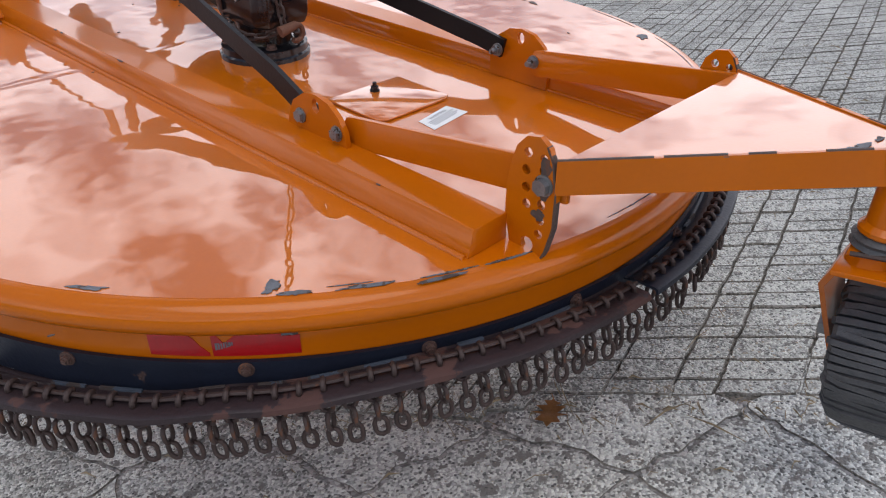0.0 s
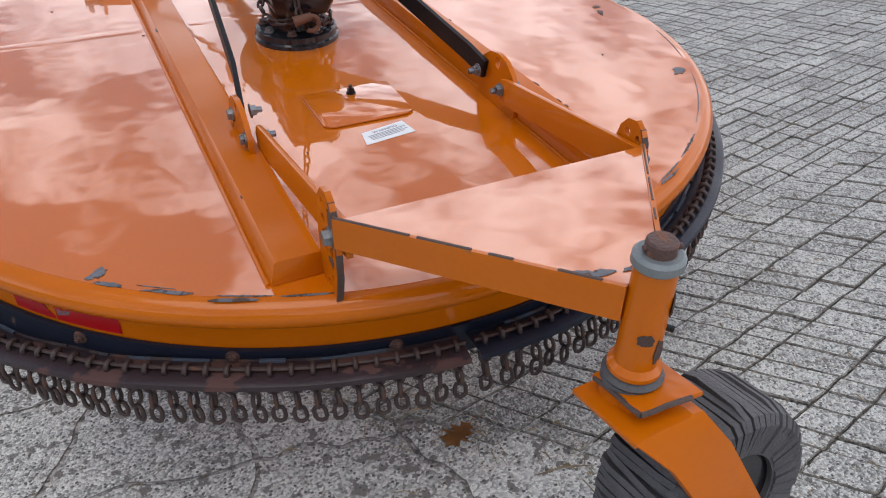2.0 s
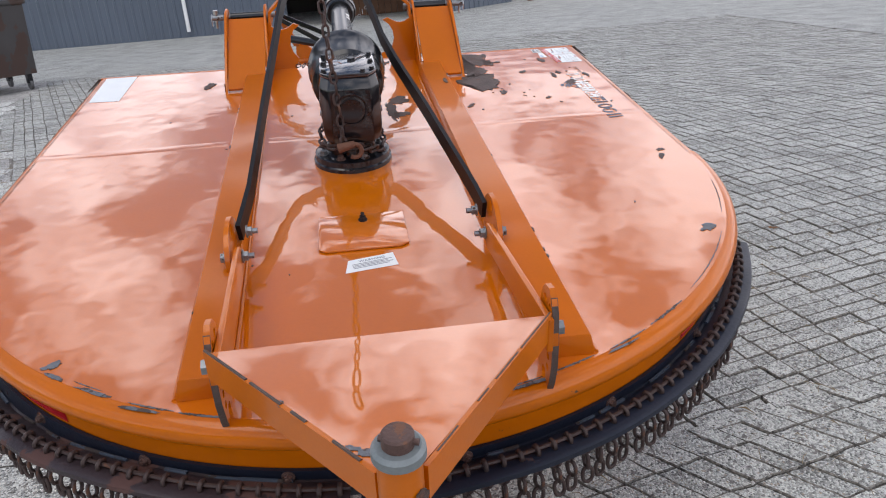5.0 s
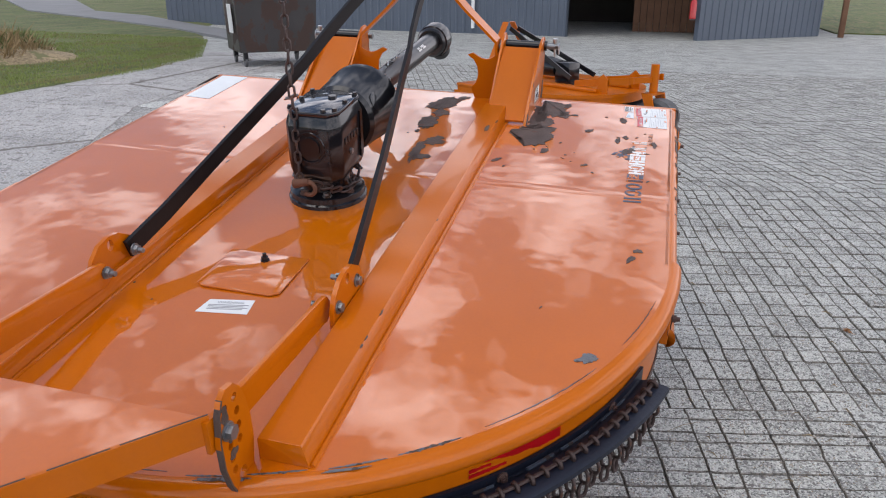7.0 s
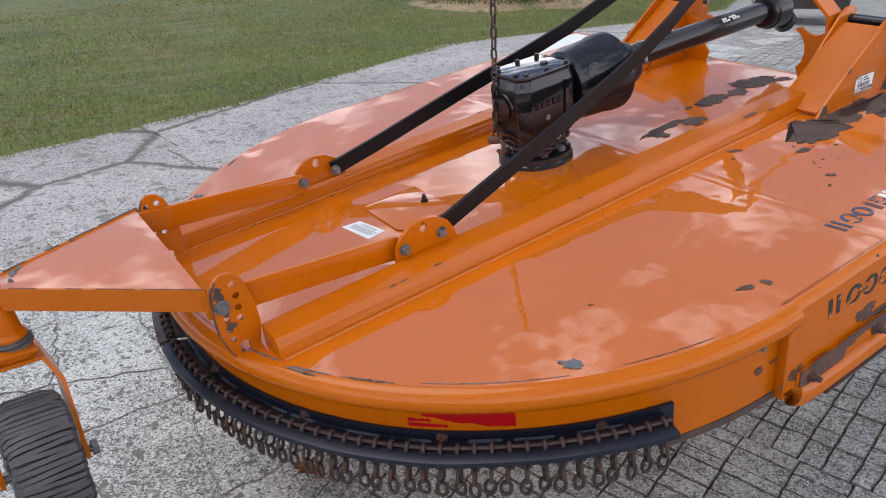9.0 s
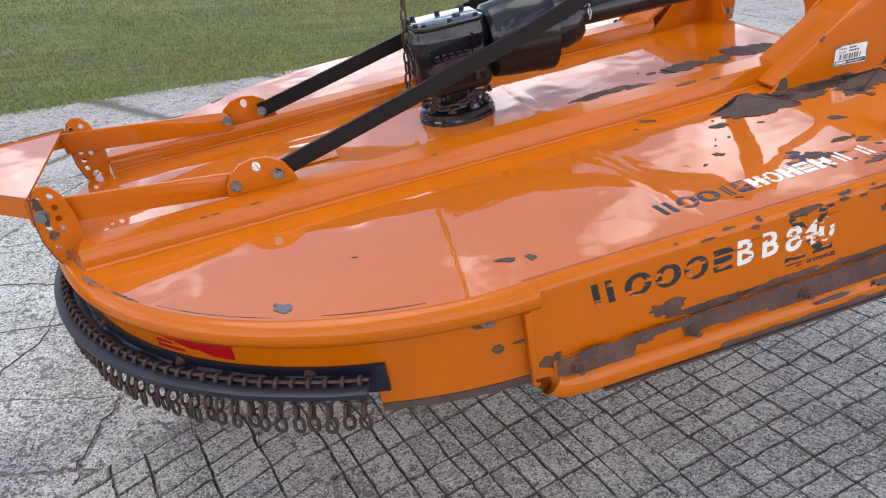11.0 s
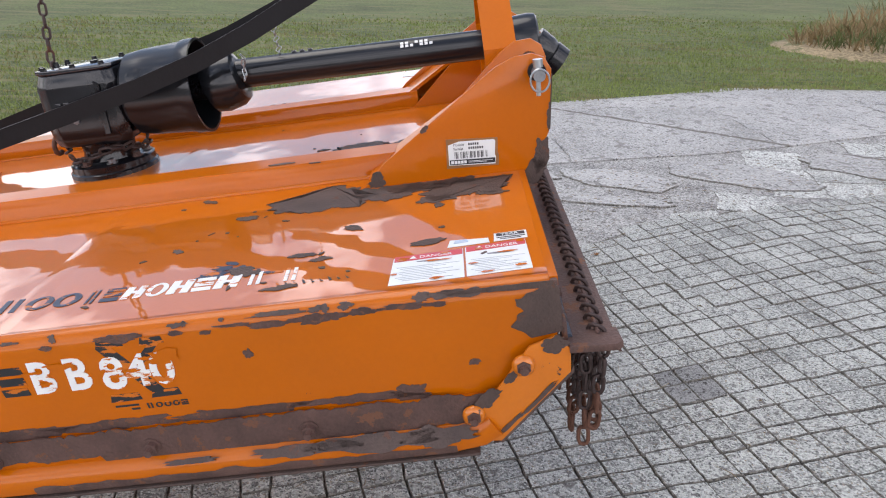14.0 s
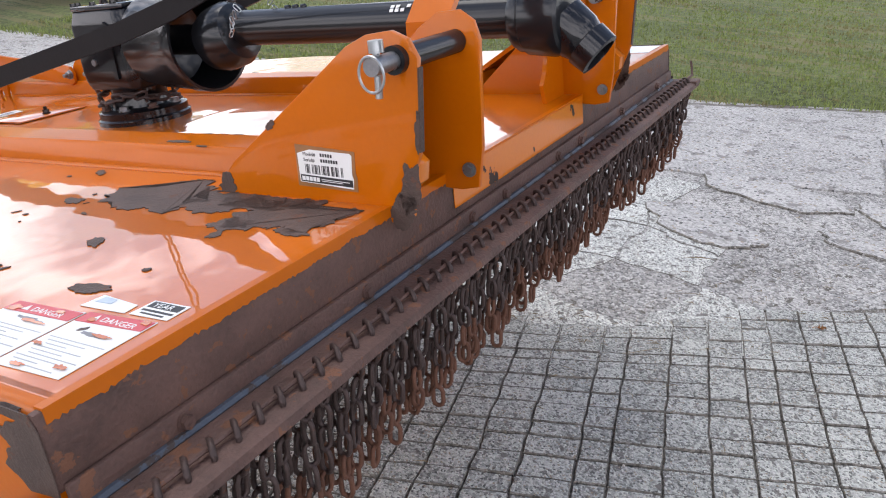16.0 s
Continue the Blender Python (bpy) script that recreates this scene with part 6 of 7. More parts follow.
def block(verts, faces, quad, gap, z, lip=0.003):
    """A low block: four walls and a top, its edge slightly rounded in."""
    area = sum(a[0] * b_[1] - b_[0] * a[1] for a, b_ in zip(quad, quad[1:] + quad[:1]))
    quad = quad if area > 0 else quad[::-1]
    n, base = len(quad), len(verts)
    for off, h in ((gap, -0.016), (gap, z - 0.004), (gap + lip, z)):
        verts += [(x, y, h) for x, y in inset(quad, off)]
    for r in range(2):
        for k in range(n):
            a, b_ = base + r * n + k, base + r * n + (k + 1) % n
            faces.append((a, b_, b_ + n, a + n))
    faces.append(tuple(range(base + 2 * n, base + 3 * n)))


def from_lists(name, verts, faces, mat, walls=None):
    """A mesh from lists; with walls, all but the block tops take that material."""
    me = bpy.data.meshes.new(name)
    me.from_pydata(verts, [], faces)
    me.materials.append(mat)
    if walls:
        me.materials.append(walls)
        me.polygons.foreach_set("material_index", [0 if all(verts[i][2] > -0.011 for i in f) and verts[f[0]][2] == verts[f[1]][2] == verts[f[2]][2] else 1 for f in faces])
    return new(name, me)


def crumbled(quad, steps, seed):
    """The block's outline with wandering, slightly chipped edges."""
    cx, cy = sum(p[0] for p in quad) / 4, sum(p[1] for p in quad) / 4
    out = []
    for (x0, y0), (x1, y1) in zip(quad, quad[1:] + quad[:1]):
        for k in range(steps):
            x, y = x0 + (x1 - x0) * k / steps, y0 + (y1 - y0) * k / steps
            w = noise.noise_vector(Vector((x * 11, y * 11, 3.0))) * 0.0055 + noise.noise_vector(Vector((x * 41, y * 41, 6.0))) * 0.0032
            chip = max(0.0, noise.noise(Vector((x * 31, y * 31, seed)))) * (0.04 if k else 0.08)
            out.append((x + w.x + (cx - x) * chip, y + w.y + (cy - y) * chip))
    return out


field_v, field_f, near, stain_v, stain_f = [], [], [], [], []
for bay, (c0, c1, d1, d2) in BAYS.items():
    for i in range(round((c1 - c0) / d1)):
        for j in range(int(-8.5 / d2), int(11 / d2)):
            q = [corner(i, j, bay), corner(i, j + 1, bay), corner(i + 1, j + 1, bay), corner(i + 1, j, bay)]
            cx, cy = sum(p.x for p in q) / 4, sum(p.y for p in q) / 4
            if cx < edge_x(BOUND, cy) + 0.05 or cx > 7.5 or cy > 12.5 or cy < -4.2:
                continue
            if (q[1] - q[0]).cross(q[3] - q[0]) < 0.003:
                continue
            z = rnd.uniform(-0.0035, 0.0035)
            gap = rnd.uniform(0.0005, 0.0024) + (0.0012 if cx > 2.1 or cy > 3.0 else 0.0003)
            quad = [(p.x, p.y) for p in q]
            if cx < 4.5 and cy < 6:
                quad = crumbled(quad, 5, i * 7.3 + j * 3.1)
            if math.hypot(cx - STAIN[0], cy - STAIN[1]) < 0.13:
                block(stain_v, stain_f, quad, gap, z)
            elif 0.45 < cx < 1.95 and 0.30 < cy < 2.9 and len(near) < 300:
                near.append((quad, gap, z))
            else:
                block(field_v, field_f, quad, gap, z)
field = from_lists("scored_concrete", field_v, field_f, CONCRETE, GROUT)
field.parent = ground
tagged(field, "grey concrete scored into small blocks", kind="stuff")

stained = from_lists("stained_concrete", stain_v, stain_f, STAINED, GROUT)
stained.parent = ground
tagged(stained, "oil-stained dark concrete", kind="stuff")

bm = B()
prism(bm, [(x + 0.05, y) for x, y in BOUND if y > -6.6] + [(x - 0.9, y) for x, y in SLABS[::-1] if y > -6.6], "z", -0.05, -0.0105)
bed = link("gravel_bed", bm, GRAVEL_BED)
bed.parent = ground
tagged(bed, "crumbled concrete and grey gravel")
# broken slabs along the rear and the left
bv, bf = [], []
for a in range(-40, 70):
    for b_ in range(-36, 52):
        def cr(p, q):
            return (p * 0.46 + 0.20 * noise.noise(Vector((p * 3.3, q * 3.3, 1.0))) + 0.05 * q, q * 0.46 + 0.20 * noise.noise(Vector((p * 3.3, q * 3.3, 7.0))) - 0.07 * p)
        quad = [cr(a, b_), cr(a + 1, b_), cr(a + 1, b_ + 1), cr(a, b_ + 1)]
        cx, cy = sum(p[0] for p in quad) / 4, sum(p[1] for p in quad) / 4
        if cx > edge_x(BOUND, cy) + 0.35 or cx < edge_x(SLABS, cy) + 0.1 or cy > 10 or cy < -7:
            continue
        if cy > 1.2 and rnd.random() < 0.6:
            continue
        mids = []
        for (x0, y0), (x1, y1) in zip(quad, quad[1:] + quad[:1]):
            for t_ in (0.0, 0.09, 0.17, 0.25, 0.34, 0.42, 0.5, 0.58, 0.66, 0.75, 0.83, 0.92):
                px, py = x0 + (x1 - x0) * t_, y0 + (y1 - y0) * t_
                o_ = noise.noise_vector(Vector((px * 4.1, py * 4.1, 2.0))) * 0.045 + noise.noise_vector(Vector((px * 13, py * 13, 5.0))) * 0.022 + noise.noise_vector(Vector((px * 37, py * 37, 8.0))) * 0.010
                mids.append((px + o_.x, py + o_.y))
        block(bv, bf, mids, rnd.uniform(0.001, 0.0085), rnd.uniform(-0.008, -0.0045), 0.002)
broken = from_lists("broken_concrete", bv, bf, BROKEN, GROUT)
broken.parent = ground
tagged(broken, "cracked grey concrete with dirt in the cracks", kind="stuff")
# islands of smooth old slab in the gravel
iv, jf = [], []
for k, (x, y, a, b_, turn) in enumerate(((-3.18, 2.70, 0.46, 0.24, 66), (-3.40, 3.62, 0.58, 0.36, 58), (-2.66, 2.52, 0.42, 0.12, 82), (-3.30, 1.75, 0.44, 0.26, 70), (-2.50, 1.55, 0.34, 0.20, 60), (-3.75, 4.75, 0.50, 0.34, 60))):
    ring = []
    c_, s_ = math.cos(radians(turn)), math.sin(radians(turn))
    for q in range(40):
        ang = 2 * math.pi * q / 40
        f = 1 + 0.30 * noise.noise(Vector((math.cos(ang) * 1.6, math.sin(ang) * 1.6, k * 3.7))) + 0.14 * noise.noise(Vector((math.cos(ang) * 5, math.sin(ang) * 5, k * 1.9)))
        u, v_ = a * f * math.cos(ang), b_ * f * math.sin(ang)
        ring.append((x + u * c_ - v_ * s_, y + u * s_ + v_ * c_))
    block(iv, jf, ring, 0.002, 0.001 + 0.0006 * k, 0.006)
isles = from_lists("slab_remnants", iv, jf, SLAB, GROUT)
isles.parent = ground
tagged(isles, "smooth remnants of an old concrete slab", kind="stuff")
# large smooth slabs beside the grass
sv, sf = [], []
ys = [-6.5, -4.4, -2.3, 0.1, 2.3, 4.3, 6.2, 8.3, 10.6, 13.0]
for y0, y1 in zip(ys, ys[1:]):
    for f0, f1 in ((0.0, 0.48), (0.48, 1.0)):
        def sx(y, f):
            return edge_x(EDGE, y) * (1 - f) - 0.35 * (1 - f) + edge_x(SLABS, y) * f
        quad = [(sx(y0, f0), y0), (sx(y0, f1), y0 + 0.1), (sx(y1, f1), y1 + 0.1), (sx(y1, f0), y1)]
        dense = []
        for (x_a, y_a), (x_b, y_b) in zip(quad, quad[1:] + quad[:1]):
            for k in range(6):
                t_ = k / 6
                dense.append((x_a + (x_b - x_a) * t_ + 0.05 * noise.noise(Vector((x_a + t_ * 9, y_a, 5))), y_a + (y_b - y_a) * t_ + 0.05 * noise.noise(Vector((x_a, y_b + t_ * 9, 6)))))
        block(sv, sf, dense, 0.006, rnd.uniform(0.0, 0.006), 0.01)
slab = from_lists("smooth_slabs", sv, sf, SLAB)
slab.parent = ground
tagged(slab, "pale worn concrete slabs", kind="stuff")
# yard farther off
bm = B()
prism(bm, [(edge_x(EDGE, 12.6), 12.55), (7.6, 12.55), (7.6, -4.3), (14, -8), (40, -8), (40, 30), (-13.5, 30), (-13.5, 18.5)], "z", -0.05, -0.006)
yard = link("far_yard", bm, CONCRETE)
yard.parent = ground
tagged(yard, "grey worn yard surface")
bm = B()
prism(bm, [(-1.2, -6.6), (2.2, -4.3), (7.6, -4.3), (14, -8), (14, -30), (-14, -30), (-4.5, -9)], "z", -0.05, -0.007)
yard = link("rear_yard", bm, GROUT)
yard.parent = ground
tagged(yard, "grey gravelly yard surface")

# lawn, a shallow bank that rises from the yard's edge
lv, lf = [], []
rows_y = [-40, -30, -20] + [-12 + k for k in range(0, 32)] + [22, 26, 34, 48, 70]
def lawn_h(x, y, e):
    return 0.02 + 0.03 * min(1.0, (e - x) / 0.6) + 0.012 * max(0.0, e - x) + 0.03 * noise.noise(Vector((x * 0.6, y * 0.6, 0)))
cols = [0.0, 0.25, 0.6, 1.2, 2, 3, 4.5, 6.5, 9, 13, 20, 32, 60]
for y in rows_y:
    e = edge_x(EDGE, y) + 0.12 * noise.noise(Vector((0, y * 1.3, 0)))
    for c in cols:
        lv.append((e - c, y, (-0.03 if c == 0 else lawn_h(e - c, y, e))))
w = len(cols)
for r in range(len(rows_y) - 1):
    for c in range(w - 1):
        lf.append((r * w + c, (r + 1) * w + c, (r + 1) * w + c + 1, r * w + c + 1))
lawn = from_lists("lawn", lv, lf, SOIL)
lawn.data.shade_smooth()
tagged(lawn, "mown field of green and straw coloured grass", "lawn", "", "structure")
gv, gf = [], []
g = np.random.default_rng(3)
for k in range(90000):
    y = float(g.uniform(-6.5, 15.5))
    e = edge_x(EDGE, y)
    d = float(g.exponential(2.6)) if k % 3 else float(g.uniform(0, 10))
    if d > 11:
        continue
    x = e - d + 0.03
    h = lawn_h(x, y, e) - 0.004
    a = float(g.uniform(0, 6.283))
    hh, ww, ln = float(g.uniform(0.016, 0.055)), float(g.uniform(0.004, 0.009)) * (1 + d * 0.16), float(g.uniform(-0.025, 0.025))
    b_ = len(gv)
    gv += [(x - ww * math.cos(a), y - ww * math.sin(a), h), (x + ww * math.cos(a), y + ww * math.sin(a), h), (x + ln * math.sin(a), y + ln * math.cos(a), h + hh)]
    gf.append((b_, b_ + 1, b_ + 2))
blades = from_lists("grass_blades", gv, gf, BLADE)
blades.parent = lawn
tagged(blades, "short grass blades", kind="stuff")
lane_a = [(-7.4, 14.0), (-10.1, 16.4), (-12.8, 18.2), (-17.6, 21.0), (-23, 23.8), (-42, 41), (-60, 57)]
lane_b = [(-7.8, 16.4), (-10.5, 18.6), (-13.4, 20.4), (-17.2, 23.2), (-20.5, 24.6), (-38, 43), (-56, 60)]
nv, nf = [], []
for (xa, ya), (xb, yb) in zip(lane_a, lane_b):
    for f in (0.0, 0.5, 1.0):
        x, y = xa + (xb - xa) * f, ya + (yb - ya) * f
        nv.append((x, y, lawn_h(x, y, edge_x(EDGE, y)) + 0.05))
nv += [(x, y, z - 0.3) for x, y, z in nv]
n3 = len(lane_a) * 3
for r in range(len(lane_a) - 1):
    for c in (0, 1):
        nf.append((r * 3 + c, r * 3 + c + 1, r * 3 + c + 4, r * 3 + c + 3))
    for c in (0, 2):
        nf.append((r * 3 + c, r * 3 + c + 3, n3 + r * 3 + c + 3, n3 + r * 3 + c))
tagged(from_lists("lane", nv, nf, ASPHALT), "grey worn lane across the grass", "lane", "", "structure")
bm = B()
prism(bm, [(6.2, 24.2), (9.5, 23.6), (16, 22.5), (45, 24), (45, 75), (6.2, 75)], "z", -0.02, 0.03)
tagged(link("lawn", bm, SOIL), "green grass field beyond the barn", "lawn", "", "structure")
post = root("post", "dark weathered wooden post beside the barn", "post", pose(6.05, 22.6, 0) @ Matrix.Diagonal((0.8, 0.8, 0.85, 1)))
bm = B()
box(bm, -0.09, 0.09, -0.09, 0.09, -0.02, 1.9, 0.012)
part("shaft", bm, BOARD, post)
bm = B()
box(bm, -0.11, 0.11, -0.11, 0.11, 1.9, 1.96, 0.01)
part("cap", bm, BOARD, post)

# straw and stones in the joints
sv_, sf_ = [], []
for k in range(2600):
    if k % 4 == 0:
        i = rnd.randrange(1, len(BOUND) - 3)
        t_ = rnd.random()
        x = BOUND[i][0] * (1 - t_) + BOUND[i + 1][0] * t_ + rnd.gauss(0, 0.05 + (0.25 if BOUND[i][1] > 1 else 0))
        y = BOUND[i][1] * (1 - t_) + BOUND[i + 1][1] * t_ + rnd.gauss(0, 0.05)
    else:
        y = rnd.uniform(-2.5, 6.0)
        x = edge_x(BOUND, y) + rnd.uniform(-1.5, 4.5)
    a, ln = rnd.uniform(0, math.pi), rnd.uniform(0.006, 0.03) * (3.0 if k % 17 == 0 else 1.0)
    dx, dy, wx, wy = ln * math.cos(a), ln * math.sin(a), 0.0009 * math.sin(a), -0.0009 * math.cos(a)
    b_, z = len(sv_), 0.004
    sv_ += [(x - dx - wx, y - dy - wy, z), (x - dx + wx, y - dy + wy, z), (x + wx, y + wy + 0.006, z + rnd.uniform(0.002, 0.012)), (x - wx, y - wy + 0.006, z + 0.004), (x + dx + wx, y + dy + wy, z), (x + dx - wx, y + dy - wy, z)]
    sf_ += [(b_, b_ + 1, b_ + 2, b_ + 3), (b_ + 3, b_ + 2, b_ + 4, b_ + 5)]
tagged(from_lists("straw_litter", sv_, sf_, STRAW), "dry straw bits scattered on the concrete", "straw", "", "stuff")
tv, tf = [], []
for k in range(5200):
    y = rnd.uniform(0.3, 6.5)
    x = edge_x(BOUND, y) - abs(rnd.gauss(0, 0.9)) + 0.15
    if k % 6 == 0:
        y = rnd.uniform(-3.5, 3.0)
        x = rnd.uniform(edge_x(SLABS, y), 2.6)
    if x < edge_x(SLABS, y) - 0.3:
        continue
    r = rnd.uniform(0.002, 0.009) * (1.3 if k % 9 == 0 else 0.8)
    b_, tw = len(tv), rnd.uniform(0, 6)
    for q in range(4):
        tv.append((x + r * rnd.uniform(0.8, 1.3) * math.cos(tw + q * 1.57), y + r * rnd.uniform(0.8, 1.3) * math.sin(tw + q * 1.57), -0.004 if q else -0.002))
    tv.append((x, y, r * 0.9))
    tf += [(b_ + q, b_ + (q + 1) % 4, b_ + 4) for q in range(4)]
tagged(from_lists("loose_gravel", tv, tf, STONE), "pale loose gravel on broken concrete", "gravel", "", "stuff")


def oak_leaf(x, y, turn, size):
    bm = B()
    half = [(0.00, -0.5), (0.06, -0.42), (0.20, -0.36), (0.10, -0.25), (0.36, -0.16), (0.16, -0.04), (0.44, 0.10), (0.18, 0.16), (0.30, 0.36), (0.10, 0.34), (0.0, 0.52)]
    rim = [(a, b_) for a, b_ in half] + [(-a, b_) for a, b_ in half[::-1][1:-1]]
    mid = [bm.verts.new((0, b_ * size, 0.012)) for _, b_ in half]
    for sgn in (1, -1):
        side_v = [bm.verts.new((sgn * a * size, b_ * size, 0.010 + 0.05 * a * size * 3 + 0.010 * noise.noise(Vector((a * 9, b_ * 9, sgn))))) if 0 < i < len(half) - 1 else mid[i] for i, (a, b_) in enumerate(half)]
        for i in range(len(half) - 1):
            vs = [v for n_, v in enumerate((mid[i], side_v[i], side_v[i + 1], mid[i + 1])) if not (n_ == 1 and side_v[i] is mid[i]) and not (n_ == 2 and side_v[i + 1] is mid[i + 1])]
            bm.faces.new(vs)
    bmesh.ops.solidify(bm, geom=list(bm.faces), thickness=0.0012)
    tube(bm, (0, -0.5 * size, 0.010), (0.01, -0.72 * size, 0.008), 0.0016, 0.001, 6)
    ob = link("oak_leaf", bm, LEAF, True)
    ob.matrix_world = pose(x, y, -0.004, 0, 0, turn)
    return tagged(ob, "curled brown oak leaf lying on concrete", "leaf", "fallen leaves")


oak_leaf(0.045, -0.622, 118, 0.115)
oak_leaf(2.05, 1.75, 30, 0.055)
oak_leaf(2.20, 1.42, 80, 0.05)
oak_leaf(-1.62, 2.22, 10, 0.05)

# low mound of dry soil, with reeds on it
mv, mf = [(-11.5, 9.4, 0.36)], []
for r in range(1, 9):
    for k in range(40):
        a, rr = 2 * math.pi * k / 40, r / 8
        wob = 1 + 0.25 * noise.noise(Vector((math.cos(a) * 1.5, math.sin(a) * 1.5, 2.0)))
        x, y = -11.5 + 2.1 * rr * wob * math.cos(a), 9.4 + 2.5 * rr * wob * math.sin(a)
        mv.append((x, y, 0.36 * (1 - rr ** 2) + (0.03 * noise.noise(Vector((x * 2, y * 2, 0))) if r < 8 else -0.08) + 0.02))
for k in range(40):
    mf.append((0, 1 + k, 1 + (k + 1) % 40))
    for r in range(7):
        b_ = 1 + r * 40
        mf.append((b_ + k, b_ + 40 + k, b_ + 40 + (k + 1) % 40, b_ + (k + 1) % 40))
mound = from_lists("mound", mv, mf, STRAW_SOIL)
mound.data.shade_smooth()
tagged(mound, "low mound of tan soil and straw in the lawn", "mound")
# dry reeds standing on the mound
rv, rf = [], []
for k in range(2600):
    a, rr = rnd.uniform(0, 6.283), math.sqrt(rnd.random())
    x, y = -11.5 + 1.5 * rr * math.cos(a), 9.4 + 1.9 * rr * math.sin(a)
    h0 = 0.10 + 0.22 * (1 - rr * rr)
    hh = rnd.uniform(0.12, 0.40) + (0.60 * (1 - rr) if k % 4 == 0 else 0)
    lx, ly, b_ = rnd.gauss(0, 0.2), rnd.gauss(0, 0.2), rnd.uniform(0, 3.14)
    w_ = rnd.uniform(0.006, 0.014)
    dx, dy = w_ * math.cos(b_), w_ * math.sin(b_)
    n_ = len(rv)
    rv += [(x - dx, y - dy, h0), (x + dx, y + dy, h0), (x + lx * 0.5 + dx, y + ly * 0.5 + dy, h0 + hh * 0.65), (x + lx * 0.5 - dx, y + ly * 0.5 - dy, h0 + hh * 0.65), (x + lx, y + ly, h0 + hh)]
    rf += [(n_, n_ + 1, n_ + 2, n_ + 3), (n_ + 3, n_ + 2, n_ + 4)]
tagged(from_lists("reed_clump", rv, rf, REED), "dry brown reeds standing in the lawn", "reeds", "", "stuff")

# ---------------------------------------------------------------- yellow trailer beyond the yard
trailer = root("trailer", "yellow steel trailer with tandem black tyres", "trailer", pose(-6.8, -8.2, 0, 0, 0, 28))
bm = B()
prism(bm, [(-2.4, 0.62), (3.2, 0.62), (3.2, 0.86), (2.2, 1.02), (-2.4, 1.02)], "y", -1.15, -0.35, bevel=0.02)
part("chassis", bm, YELLOW, trailer)
bm = B()
box(bm, -2.3, 3.0, -1.1, -0.4, 1.02, 1.7, 0.03)
part("body", bm, YELLOW, trailer)
bm = B()
box(bm, 1.2, 2.0, -0.5, 0.05, 0.30, 0.62, 0.02)
part("step", bm, YELLOW, trailer)
for x in (0.0, -1.02):
    bm = B()
    lathe(bm, [(-0.14, 0.26), (-0.15, 0.38), (-0.11, 0.43), (0.11, 0.43), (0.15, 0.38), (0.14, 0.26)], (x, -0.15, 0.42), (0, 1, 0), 36, True)
    tyre_ = part("tyre", bm, RUBBER, trailer)
    bm = B()
    lathe(bm, [(-0.10, 0.265), (0.13, 0.265), (0.11, 0.22), (0.04, 0.20), (0.04, 0.10), (0.09, 0.09), (0.09, 0.02)], (x, -0.15, 0.42), (0, 1, 0), 32)
    part("rim", bm, ZINC, tyre_)

# ---------------------------------------------------------------- barn
barn = root("barn", "long dark blue-grey ribbed metal barn with open doorway", "barn", pose(0, -2.0, 0))


def ribbed(p0, p1, h, name):
    """A wall of ribbed sheet between two ground points."""
    a, b_ = Vector((*p0, 0)), Vector((*p1, 0))
    d = (b_ - a).normalized()
    n_ = Vector((d.y, -d.x, 0))
    L_ = (b_ - a).length
    pts = []
    step = 0.23
    k = 0
    while k * step < L_ - 0.02:
        s0 = k * step
        for f, o in ((0.0, 0.0), (0.62, 0.0), (0.70, 0.028), (0.92, 0.028)):
            s1 = min(L_, s0 + f * step)
            pts.append(a + d * s1 + n_ * o)
        k += 1
    pts.append(b_)
    bm = B()
    prism(bm, [(p.x, p.y) for p in pts] + [((b_ - n_ * 0.15).x, (b_ - n_ * 0.15).y), ((a - n_ * 0.15).x, (a - n_ * 0.15).y)], "z", -0.02, h)
    return part(name, bm, SIDING, barn, "", 0)


ribbed((-15.2, 23.6), (-1.45, 22.2), 5.0, "front_wall")
ribbed((2.05, 21.9), (5.5, 24.9), 5.0, "front_wall")
ribbed((-15.2, 36.0), (-15.2, 23.75), 5.0, "end_wall")
bm = B()
prism(bm, [(-15.5, 23.3), (2.1, 21.5), (6.0, 24.8), (5.6, 36), (-15.5, 36.2)], "z", 5.0, 5.25)
part("roof", bm, SIDING, barn)
# unseen inner walls, the doorway's shade put into their near-black colour
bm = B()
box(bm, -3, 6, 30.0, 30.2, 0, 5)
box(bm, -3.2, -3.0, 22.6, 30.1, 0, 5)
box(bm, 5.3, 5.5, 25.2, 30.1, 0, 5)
part("inner_wall", bm, GLOOM, barn)
for k in range(14):
    bm = B()
    x0 = 0.25 + 0.20 * k
    box(bm, x0, x0 + 0.185, 25.0 + 0.01 * (k % 3), 25.04 + 0.01 * (k % 3), 0.0, 4.2 + 0.1 * (k % 2))
    part("board", bm, BOARD, barn)
bm = B()
tube(bm, (-4.2, 22.40, 0.15), (-4.2, 22.40, 2.6), 0.05)
part("downpipe", bm, WHITE_CLEAN, barn, "white plastic downpipe")
ext = root("fire_extinguisher", "small red fire extinguisher hung beside the doorway", "extinguisher", pose(0, -1.9, 0))
bm = B()
lathe(bm, [(0.0, 0.07), (0.02, 0.085), (0.42, 0.085), (0.50, 0.03), (0.56, 0.03)], (1.86, 21.75, 0.55), (0, 0, 1), 16)
part("cylinder", bm, EXT_RED, ext)
bm = B()
box(bm, 1.80, 1.92, 21.80, 22.05, 0.52, 0.58)
part("bracket", bm, STEEL, ext)

